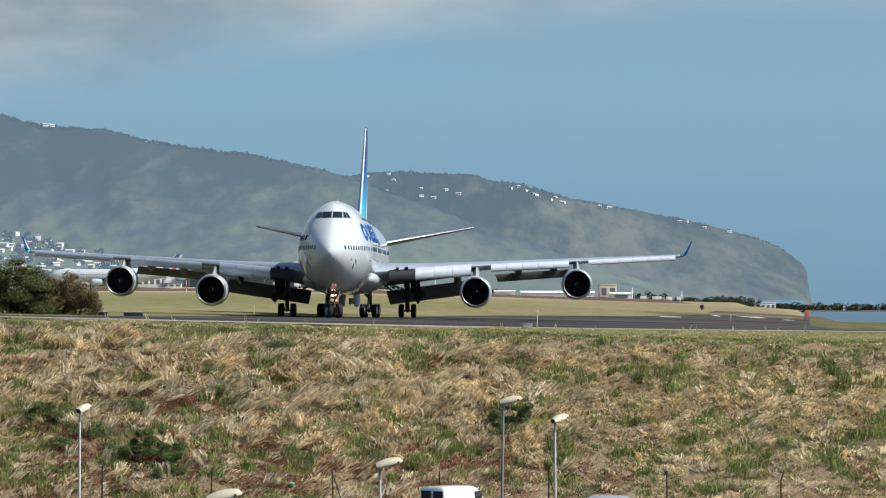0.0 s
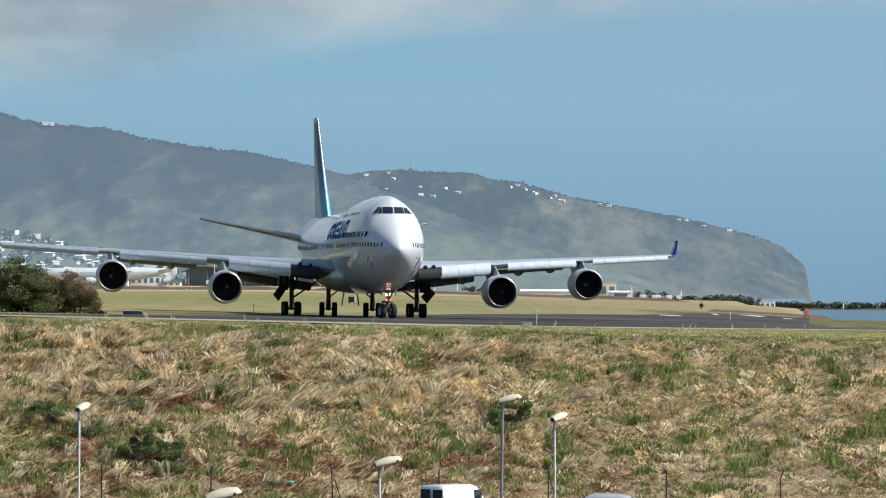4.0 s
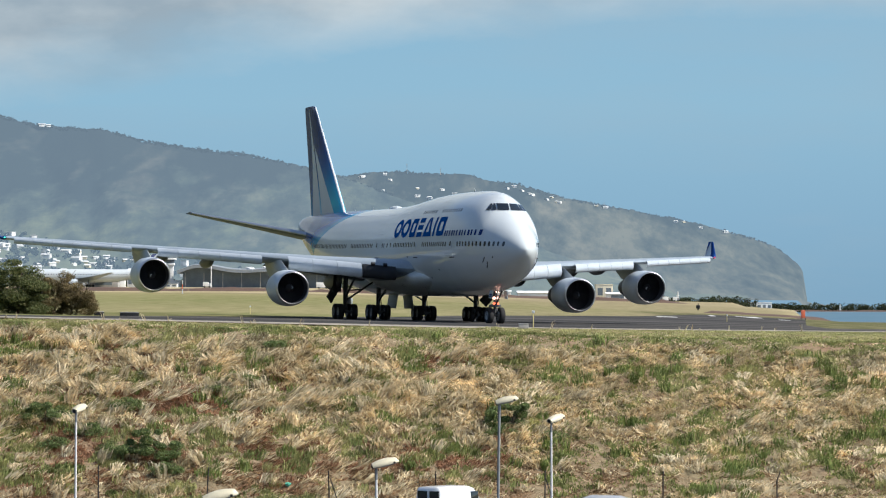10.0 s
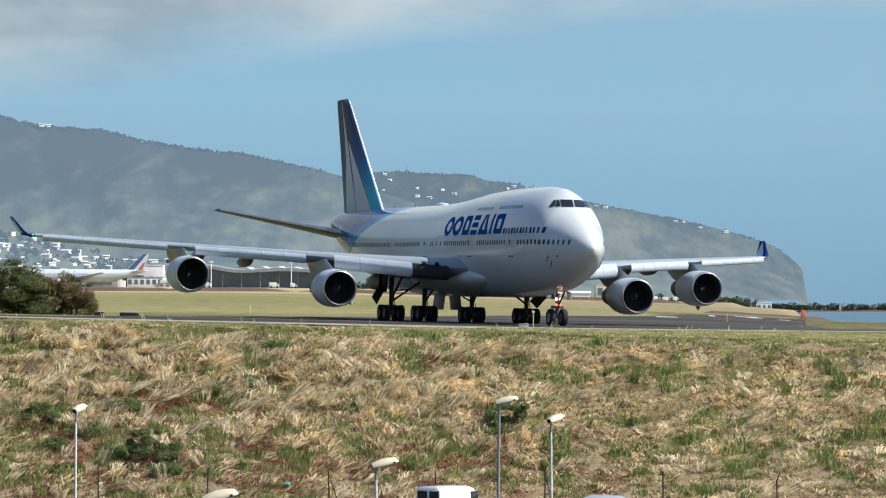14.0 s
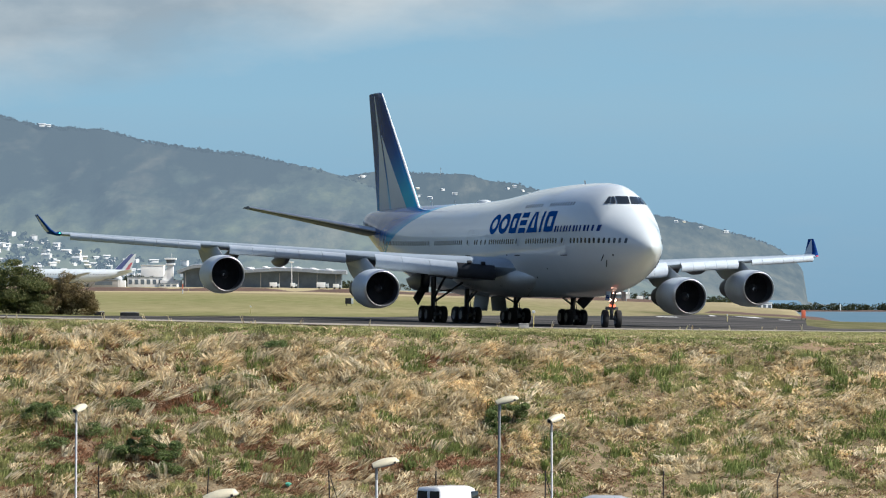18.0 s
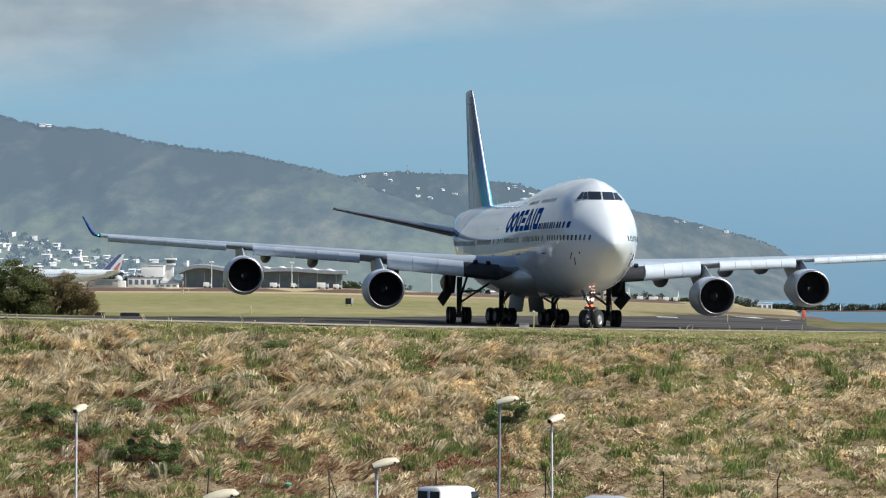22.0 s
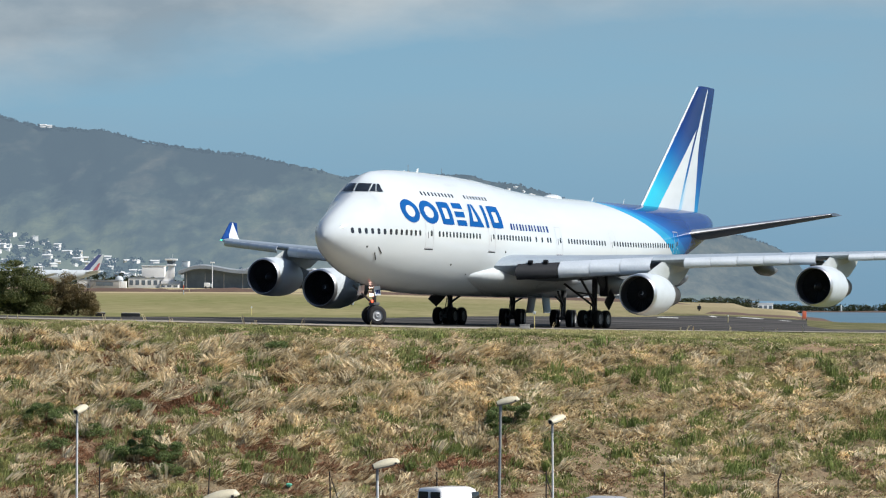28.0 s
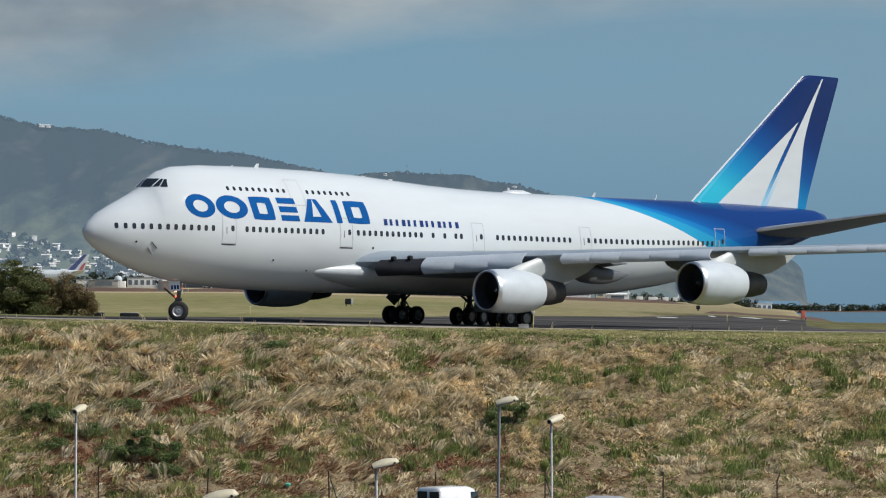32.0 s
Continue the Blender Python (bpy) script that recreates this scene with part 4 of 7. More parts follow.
def clumps(name, label, spots, leaf, mat, seed, per=38):
    """Small uneven crowns, each of loose leaves; spots are (x, y, z, height)."""
    r = np.random.default_rng(seed)
    p = np.repeat(np.array(spots), per, 0)
    n = len(p)
    d = r.standard_normal((n, 3))
    d *= (r.uniform(0.2, 1.0, n) ** 0.5 / np.linalg.norm(d, axis=1))[:, None]
    h = p[:, 3]
    c = np.stack([p[:, 0] + d[:, 0] * h * 0.62, p[:, 1] + d[:, 1] * h * 0.5, p[:, 2] + h * 0.5 + d[:, 2] * h * 0.55], 1)
    t, s2 = r.standard_normal((n, 3)), r.standard_normal((n, 3))
    k = (leaf * h * r.uniform(0.6, 1.3, n))[:, None]
    t *= k / np.linalg.norm(t, axis=1)[:, None]
    s2 *= 0.6 * k / np.linalg.norm(s2, axis=1)[:, None]
    co = np.stack([c - t, c + s2, c + t, c - s2], 1)
    me = mesh_of(name, co.reshape(-1, 3), (np.arange(n)[:, None] * 4 + np.arange(4)).tolist(), mat, False)
    return tagged(new(name, me), label, "woods", kind="stuff")


def crest_spots(points, near, far, u0, u1, n, hmin, hmax, seed, low=0.80):
    """Trees along a crest and thinning down the upper slope."""
    r = random.Random(seed)
    out = []
    while len(out) < n:
        u = r.uniform(u0, u1)
        k = 1.0 - (1.0 - low) * r.random() ** 1.7
        if noise.noise((u * 260, seed + k * 9, 1)) + 0.35 * noise.noise((u * 900, seed + k * 30, 4)) < r.uniform(-0.7, 0.25):
            continue
        d = near + (far - near) * k
        top = ridge_row(points, u) * far
        z = 3.0 + (top - 3.0) * (0.30 * k + 0.70 * k ** 1.7)
        out.append((u * d, d, z - r.uniform(0.2, 1.6), r.uniform(hmin, hmax) * (0.7 + 0.6 * r.random() ** 3)))
    return out


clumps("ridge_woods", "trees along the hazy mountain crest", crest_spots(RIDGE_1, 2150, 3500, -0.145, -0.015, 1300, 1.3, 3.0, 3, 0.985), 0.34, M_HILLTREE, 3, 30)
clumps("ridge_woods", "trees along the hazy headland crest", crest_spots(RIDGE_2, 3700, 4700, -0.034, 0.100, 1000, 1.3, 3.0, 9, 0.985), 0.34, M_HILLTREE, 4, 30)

# ---- grass of the bank ----
rng = np.random.default_rng(7)


def land_np(xs, ys):
    out = []
    for x, y in zip(xs, ys):
        z = land(x, y)
        if TOE < y < CREST + 8:
            z += hummock(x, y)
        out.append(z)
    return np.array(out)


def smooth_np(v):
    v = np.clip(v, 0, 1)
    return v * v * (3 - 2 * v)


def field_of(xs, ys, scale, seed):
    return np.array([noise.fractal((x * scale, y * scale * 1.3, seed), 0.8, 2.0, 4) for x, y in zip(xs, ys)])


def blades(name, x, y, z, per, length, width, lean, up, spread, mat, label, category, loose=0.32):
    """Tufts of narrow bent blades, three faces each, in one mesh. lean: a horizontal bias a tuft."""
    n = len(x)
    m = n * per
    px, py, pz = (np.repeat(q, per) for q in (x, y, z))
    ln = np.repeat(length, per) * rng.uniform(0.55, 1.15, m)
    r = np.repeat(spread, per) * np.sqrt(rng.random(m))
    a = rng.random(m) * 2 * np.pi
    px, py = px + r * np.cos(a), py + r * np.sin(a) * 0.7
    pz = pz - 0.03 + np.tan(radians(26)) * r * np.sin(a) * 0.7 * (py < CREST)
    a2 = rng.random(m) * 2 * np.pi
    dx = np.repeat(lean[0], per) + loose * np.cos(a2)
    dy = np.repeat(lean[1], per) + loose * np.sin(a2)
    w = width * rng.uniform(0.6, 1.3, m)
    wa = rng.uniform(-0.6, 0.6, m)
    wx, wy = np.cos(wa) * w / 2, np.sin(wa) * w / 2
    u = np.repeat(up, per)
    co = np.empty((m, 5, 3))
    for i, (k, h, tp) in enumerate(((0.0, 0.0, 1.0), (0.38, 0.72, 0.8), (1.0, 0.86, 0.0))):
        cx, cy, cz = px + dx * ln * k, py + dy * ln * k, pz + u * ln * h - (1 - u) * ln * 0.1 * k
        if i < 2:
            co[:, 2 * i] = np.stack([cx - wx * tp, cy - wy * tp, cz], 1)
            co[:, 2 * i + 1] = np.stack([cx + wx * tp, cy + wy * tp, cz], 1)
        else:
            co[:, 4] = np.stack([cx, cy, cz], 1)
    base = (np.arange(m) * 5)[:, None]
    quads = base + np.array([0, 1, 3, 2])
    tris = base + np.array([2, 3, 4])
    me = bpy.data.meshes.new(name)
    me.vertices.add(m * 5)
    me.vertices.foreach_set("co", co.ravel())
    me.loops.add(m * 7)
    me.loops.foreach_set("vertex_index", np.concatenate([quads, tris], 1).ravel().astype(np.int32))
    me.polygons.add(m * 2)
    me.polygons.foreach_set("loop_start", (np.arange(m)[:, None] * 7 + np.array([0, 4])).ravel().astype(np.int32))
    me.update(calc_edges=True)
    me.validate()
    me.materials.append(mat)
    return tagged(new(name, me), label, category, kind="stuff")


def grass_mat(name, stops, patch, scale):
    m = Mat(name, stops[0][1], 0.75, 0, 0.25)
    geo = m.node("ShaderNodeNewGeometry")
    c = m.ramp(geo.outputs["Random Per Island"], stops)
    c = m.mix(m.ramp(m.noise(scale, 4), [(0.42, (0, 0, 0)), (0.62, (0.75, 0.75, 0.75))]), c, patch)
    # tuft by tuft some are bleached, some still dull
    c = m.mix(1.0, c, m.ramp(m.noise(scale * 7, 3), [(0.34, (0.60, 0.60, 0.58)), (0.50, (0.97, 0.97, 0.96)), (0.64, (1.15, 1.14, 1.12))]), "MULTIPLY")
    c = m.mix(1.0, c, m.ramp(m.noise(scale * 1.7, 4, 0.6), [(0.36, (0.72, 0.73, 0.71)), (0.52, (1.0, 0.99, 0.98)), (0.64, (1.16, 1.14, 1.10))]), "MULTIPLY")
    m.color(c)
    # thin blades let part of the light through
    tr = m.node("ShaderNodeBsdfTranslucent")
    m.link(c, tr.inputs[0])
    mx = m.node("ShaderNodeMixShader", ins={0: 0.48})
    m.link(m.b.outputs[0], mx.inputs[1])
    m.link(tr.outputs[0], mx.inputs[2])
    m.link(mx.outputs[0], m.t.nodes["Material Output"].inputs[0])
    return m.m


M_STRAW = grass_mat("dry_straw", [(0.0, (0.21, 0.15, 0.085)), (0.25, (0.60, 0.48, 0.29)), (0.6, (0.86, 0.73, 0.48)), (1.0, (0.96, 0.86, 0.62))], (0.63, 0.52, 0.325), 0.25)
M_GREENGRASS = grass_mat("green_grass", [(0.0, (0.11, 0.15, 0.044)), (0.5, (0.27, 0.325, 0.105)), (1.0, (0.54, 0.52, 0.235))], (0.46, 0.43, 0.195), 0.3)
M_BLEACHED = grass_mat("bleached_straw", [(0.0, (0.46, 0.37, 0.23)), (0.4, (0.80, 0.69, 0.485)), (1.0, (0.94, 0.86, 0.65))], (0.74, 0.62, 0.41), 0.5)
M_RUST = grass_mat("rusty_dead_grass", [(0.0, (0.17, 0.08, 0.048)), (0.5, (0.36, 0.19, 0.11)), (1.0, (0.58, 0.38, 0.235))], (0.38, 0.215, 0.13), 0.4)
M_LITTER = grass_mat("brown_grass_litter", [(0.0, (0.16, 0.098, 0.056)), (0.5, (0.33, 0.215, 0.122)), (1.0, (0.60, 0.44, 0.26))], (0.29, 0.19, 0.108), 0.5)
M_TUFT = grass_mat("dark_green_tuft", [(0.0, (0.09, 0.135, 0.038)), (0.5, (0.205, 0.275, 0.08)), (1.0, (0.42, 0.45, 0.175))], (0.26, 0.315, 0.105), 0.6)
M_VERGEGRASS = grass_mat("verge_grass", [(0.0, (0.26, 0.28, 0.092)), (0.5, (0.45, 0.45, 0.18)), (1.0, (0.72, 0.65, 0.37))], (0.52, 0.50, 0.24), 0.2)

N = 28000
gx = rng.uniform(-31, 31, N)
gy = rng.uniform(TOE + 0.2, CREST + 3.0, N)
tangle = smooth_np((gx - 1.0) / 8.0)
kind = (0.8 - 0.35 * tangle) * field_of(gx, gy, 0.24, 11.0) + 0.6 * field_of(gx, gy, 0.7, 5.0) + 0.16 * tangle * rng.standard_normal(N)
kind += 0.5 * smooth_np((gy - CREST + 2.4) / 2) + 0.055 * (gx < 2) - 0.20 * smooth_np((187.5 - gy) / 4) + 0.21 * smooth_np((gx - 2) / 14)
rust = 0.35 * field_of(gx, gy, 0.25, 31.0) + 0.42 * np.exp(-((gx + 16.8) / 3.4) ** 2 - ((gy - 191.8) / 2.2) ** 2) + 0.42 * np.exp(-((gx + 14.6) / 2.0) ** 2 - ((gy - 190.6) / 1.4) ** 2) + 0.40 * np.exp(-((gx + 11.4) / 2.2) ** 2 - ((gy - 190.4) / 1.3) ** 2) + 0.45 * np.exp(-((gx + 19.5) / 3.5) ** 2 - ((gy - 187.0) / 2.0) ** 2)
comb = field_of(gx, gy, 0.16, 71.0)
gz = land_np(gx, gy)
green = kind > 0.24 + 0.15 * rng.standard_normal(N)
rusty = ~green & (rust > 0.185 + 0.12 * rng.standard_normal(N)) & (gx < 4)
litter = ~green & ~rusty & (rng.random(N) < 0.9 * smooth_np((189.0 + 3.0 * field_of(gx, gy, 0.3, 23.0) - gy) / 2.5))
straw = ~green & ~rusty & ~litter
size = np.clip(0.66 + 0.6 * field_of(gx, gy, 0.45, 90.0), 0.42, 1.2)
size *= (1.0 - 0.38 * tangle) * np.where(gy > CREST - 1.2, 0.45, 1.0)
flow = np.stack([(0.35 + 1.05 * comb) * (1 - 0.6 * tangle) + rng.normal(0, 0.4, N) + 0.5 * tangle * rng.standard_normal(N), 0.05 + 0.45 * field_of(gx, gy, 0.25, 15.0)])
for mask, name, per, k, wd, up, mat, label in ((straw, "dry_grass", 13, 1.50, 0.085, 0.44, M_STRAW, "bleached straw-coloured grass combed flat by wind on the bank"),
                                            (green, "green_grass", 13, 0.72, 0.06, 0.80, M_GREENGRASS, "short green grass tufts on the bank"),
                                            (rusty, "dead_grass", 18, 1.0, 0.06, 0.42, M_RUST, "reddish brown dead grass on the bank"),
                                            (litter, "grass_litter", 14, 0.75, 0.07, 0.30, M_LITTER, "short brown dead grass at the foot of the bank")):
    i = np.where(mask)[0]
    blades(name, gx[i], gy[i], gz[i], per, size[i] * k, wd, flow[:, i] * (0.35 if name == "green_grass" else 1.0), up * rng.uniform(0.75, 1.2, len(i)), 0.30 * np.ones(len(i)), mat, label, "grass", 0.46 + 0.34 * np.repeat(tangle[i], per) if name == "dry_grass" else 0.32)
# thick bleached clumps that stand over the rest, each lying its own way
N1 = 2600
cx, cy = rng.uniform(-31, 31, N1), rng.uniform(TOE + 0.4, CREST - 2.2, N1)
dense = field_of(cx, cy, 0.30, 47.0)
pick = dense + 0.10 * (cx < 2) + 0.3 * np.exp(-((cx + 19) / 5.0) ** 2 - ((cy - 195.0) / 1.8) ** 2) > 0.08
pick &= rng.random(N1) > 0.92 * smooth_np((189.6 - cy) / 3) * (cx < 12)
cx, cy = cx[pick], cy[pick]
comb = field_of(cx, cy, 0.22, 71.0)
blades("bleached_grass", cx, cy, land_np(cx, cy) + 0.06, 30, rng.uniform(1.0, 2.1, len(cx)) * (1 - 0.45 * smooth_np((cx - 1.0) / 8.0)), 0.075, np.stack([0.35 + 1.2 * comb + rng.normal(0, 0.5, len(cx)), rng.normal(0, 0.3, len(cx))]), rng.uniform(0.30, 0.62, len(cx)), 0.36 * np.ones(len(cx)), M_BLEACHED, "thick clumps of bleached long grass on the bank", "grass", 0.30)
# upright dark green tufts, mostly low on the bank
N3 = 1500
tx, ty = rng.uniform(-31, 31, N3), rng.uniform(TOE + 0.8, CREST - 0.8, N3)
lush = field_of(tx, ty, 0.22, 63.0) + 0.5 * field_of(tx, ty, 0.8, 17.0)
lush += 0.24 * np.exp(-((ty - 187.0) / 2.2) ** 2) * (tx > 3) + 0.22 * np.exp(-((tx - 1.0) / 2.5) ** 2 - ((ty - 185.8) / 1.8) ** 2) + 0.16 * np.exp(-((tx + 20.5) / 4.5) ** 2 - ((ty - 189.0) / 2.0) ** 2) - 0.2 * (ty < 185.0)
pick = lush + 0.22 * rng.standard_normal(N3) > 0.36
tx, ty = tx[pick], ty[pick]
blades("green_tufts", tx, ty, land_np(tx, ty) + 0.04, 36, rng.uniform(0.35, 0.80, len(tx)), 0.055, np.stack([rng.normal(0.1, 0.15, len(tx)), rng.normal(0, 0.15, len(tx))]), rng.uniform(0.75, 1.05, len(tx)), rng.uniform(0.25, 0.6, len(tx)), M_TUFT, "upright dark green grass tufts on the bank", "grass", 0.4)
N2 = 17000
vx = rng.uniform(-33, 36, N2)
vy = CREST + 0.5 + 58 * rng.random(N2) ** 1.6
edge = np.interp(vx, [-110, 2, 12, 19.5, 37], [208.6, 206, 216, 229, 259])
keep = vy < edge
vx, vy = vx[keep], vy[keep]
blades("verge_grass", vx, vy, land_np(vx, vy), 9, rng.uniform(0.12, 0.30, len(vx)) * np.clip((208.0 - vy) / 6.0, 0.35, 1.0), 0.04, np.stack([rng.normal(-0.2, 0.3, len(vx)), rng.normal(0, 0.3, len(vx))]), rng.uniform(0.6, 1.0, len(vx)), 0.3 * np.ones(len(vx)), M_VERGEGRASS, "short yellow green grass beside the runway", "grass")
sx = rng.uniform(-30, 30, 24)
sy = np.interp(sx, [-110, 2, 12, 19.5, 37], [208.6, 206, 216, 229, 259]) + rng.uniform(-1.5, 0.3, 24)
blades("weed_stalks", sx, sy, land_np(sx, sy), 3, rng.uniform(0.3, 0.8, 24), 0.03, np.stack([rng.normal(0.1, 0.3, 24), rng.normal(0, 0.2, 24)]), np.full(24, 0.95), 0.1 * np.ones(24), M_STRAW, "thin dry weed stalks along the pavement", "weeds")


# ---- leafy plants ----
def leaf_cloud(name, blobs, count, leaf, mat, seed, parent, label=""):
    """A crown of small leaves filling uneven blobs (x, y, z, rx, ry, rz)."""
    r = np.random.default_rng(seed)
    pick = r.integers(0, len(blobs), count)
    b = np.array(blobs)[pick]
    d = r.standard_normal((count, 3))
    d /= np.linalg.norm(d, axis=1)[:, None]
    rad = r.uniform(0.35, 1.0, count) ** 0.5 * r.uniform(0.8, 1.08, count)
    c = b[:, :3] + d * b[:, 3:] * rad[:, None]
    a = r.standard_normal((count, 3)) + d * 0.6
    a /= np.linalg.norm(a, axis=1)[:, None]
    t = np.cross(a, r.standard_normal((count, 3)))
    t /= np.linalg.norm(t, axis=1)[:, None]
    s = np.cross(a, t)
    ln, wd = leaf * r.uniform(0.6, 1.3, count)[:, None], leaf * 0.5 * r.uniform(0.6, 1.2, count)[:, None]
    co = np.stack([c - t * ln / 2, c + s * wd / 2 + a * wd * 0.15, c + t * ln / 2, c - s * wd / 2 + a * wd * 0.15], 1)
    co[:, :, 2] = np.maximum(co[:, :, 2], 0.0)
    faces = [tuple(q) for q in (np.arange(count)[:, None] * 4 + np.arange(4)).tolist()]
    return put(name, mesh_of(name, co.reshape(-1, 3), faces, mat, False), parent, label)


M_LEAF = grass_mat("dark_leaf", [(0.0, (0.045, 0.07, 0.026)), (0.5, (0.14, 0.165, 0.066)), (1.0, (0.34, 0.34, 0.155))], (0.14, 0.165, 0.066), 0.8)
M_LEAFDRY = grass_mat("brown_leaf", [(0.0, (0.10, 0.08, 0.044)), (0.6, (0.255, 0.20, 0.105)), (1.0, (0.42, 0.335, 0.185))], (0.245, 0.195, 0.10), 0.8)
M_SHRUB = grass_mat("shrub_leaf", [(0.0, (0.08, 0.13, 0.05)), (0.6, (0.19, 0.26, 0.098)), (1.0, (0.38, 0.43, 0.175))], (0.20, 0.26, 0.105), 0.8)
M_BARK = worn("bark", (0.10, 0.075, 0.05), 0.9, 0, 0.4, 4, 0.4)


def branches(parent, stems, seed, height):
    r = random.Random(seed)
    for x, y, lean in stems:
        bm = bmesh.new()
        p = Vector((x, y, -0.1))
        d = Vector((lean, r.uniform(-0.2, 0.2), 1)).normalized()
        rad = 0.11
        for k in range(5):
            q = p + d * height * 0.17
            tube_bm(bm, p, q, rad, rad * 0.75, 7)
            if k > 0:
                e = q + Vector((r.uniform(-1, 1), r.uniform(-0.7, 0.7), r.uniform(0.4, 1))).normalized() * height * 0.25
                tube_bm(bm, q, e, rad * 0.5, 0.012, 6)
            p, rad = q, rad * 0.75
            d = (d + Vector((r.uniform(-0.4, 0.4), r.uniform(-0.4, 0.4), 0.1))).normalized()
        part("trunk", bm, M_BARK, parent)


def blob_set(seed, n, wx, wy, h, rmin, rmax, skew=0.0):
    r = random.Random(seed)
    out = []
    for _ in range(n):
        k = r.random()
        q = r.uniform(rmin, rmax)
        top = h * (1 - 0.45 * abs(2 * k - 1) ** 1.6) * (1 - skew * k)
        out.append((wx * (2 * k - 1), wy * r.uniform(-1, 1), r.uniform(0.15, max(0.2, top - q * 0.8)), q * r.uniform(0.9, 1.5), q, q * 0.75))
    return out


bx, by = -31.5, 249.0
bush = thing("bush", "dense dark green leafy bush beside the runway", "bush", "bushes by the runway", m=Matrix.Translation((bx, by, land(bx, by) - 0.15)))
branches(bush, ((-1.5, 0, -0.1), (0.3, 0.2, 0.1), (1.6, 0, 0.2)), 5, 4.0)
leaf_cloud("crown", [(a, b, c, d * 1.25, e, f * 0.75) for a, b, c, d, e, f in blob_set(3, 90, 2.35, 1.6, 4.75, 0.40, 0.80, 0.12)], 44000, 0.16, M_LEAF, 4, bush)
bx, by = -27.7, 249.5
bush = thing("bush", "half dry bush with brown foliage beside the runway", "bush", "bushes by the runway", m=Matrix.Translation((bx, by, land(bx, by) - 0.15)))
branches(bush, ((-0.8, 0, -0.05), (0.3, 0.2, 0.15), (0.7, 0, 0.2)), 8, 3.6)
leaf_cloud("crown", [(a, b, c, d * 0.95, e, f * 0.95) for a, b, c, d, e, f in blob_set(12, 80, 2.0, 1.2, 4.15, 0.30, 0.62, 0.26)], 30000, 0.13, M_LEAFDRY, 9, bush)
for i, (x, y, w, h, n) in enumerate(((-16.0, 185.7, 1.8, 2.2, 7200), (-14.9, 184.6, 0.9, 0.8, 1300), (-22.2, 189.2, 1.8, 1.2, 3200), (-19.6, 188.0, 1.3, 0.9, 1800), (-11.4, 193.0, 0.9, 0.6, 1000), (-9.6, 196.6, 0.6, 0.55, 800),
                                      (3.75, 188.8, 1.3, 2.6, 6500), (3.3, 188.4, 0.9, 0.7, 1000), (-17.6, 190.2, 1.1, 0.9, 1500), (-21.2, 186.8, 1.0, 0.8, 1200), (-18.3, 186.4, 0.7, 0.8, 900), (6.2, 188.2, 0.6, 0.5, 600), (-12.6, 192.0, 0.6, 0.5, 500))):
    sh = thing("shrub", "low dark green shrub on the grassy bank", "shrub", "shrubs on the bank", m=Matrix.Translation((x, y, land(x, y) - 0.05)))
    leaf_cloud("foliage", blob_set(40 + i, 22, w * 0.85, 0.7, h * 1.0, 0.18, 0.42), int(n * 2.2), 0.11, M_SHRUB, 60 + i, sh)
    bm = bmesh.new()
    r = random.Random(i)
    for k in range(5):
        tube_bm(bm, (r.uniform(-0.3, 0.3), 0, 0), (r.uniform(-w, w) * 0.7, r.uniform(-0.3, 0.3), h * 0.7), 0.025, 0.008, 5)
    part("stem", bm, M_BARK, sh)

# ---- car park: lamps, fence posts, vehicles ----
M_SHELL = worn("lamp_shell_cream", (0.60, 0.54, 0.385), 0.45, 0, 0.22, 5)
M_LAMPUNDER = worn("lamp_underside", (0.30, 0.30, 0.28), 0.4, 0, 0.2, 5)
M_POLE = worn("galvanised_pole", (0.66, 0.65, 0.63), 0.6, 0.0, 0.2, 4)
M_POLEDARK = worn("grey_pole", (0.25, 0.26, 0.26), 0.5, 0.3, 0.2, 4)
M_DARK = worn("dark_opening", (0.02, 0.02, 0.02), 0.7, 0, 0.2, 5)


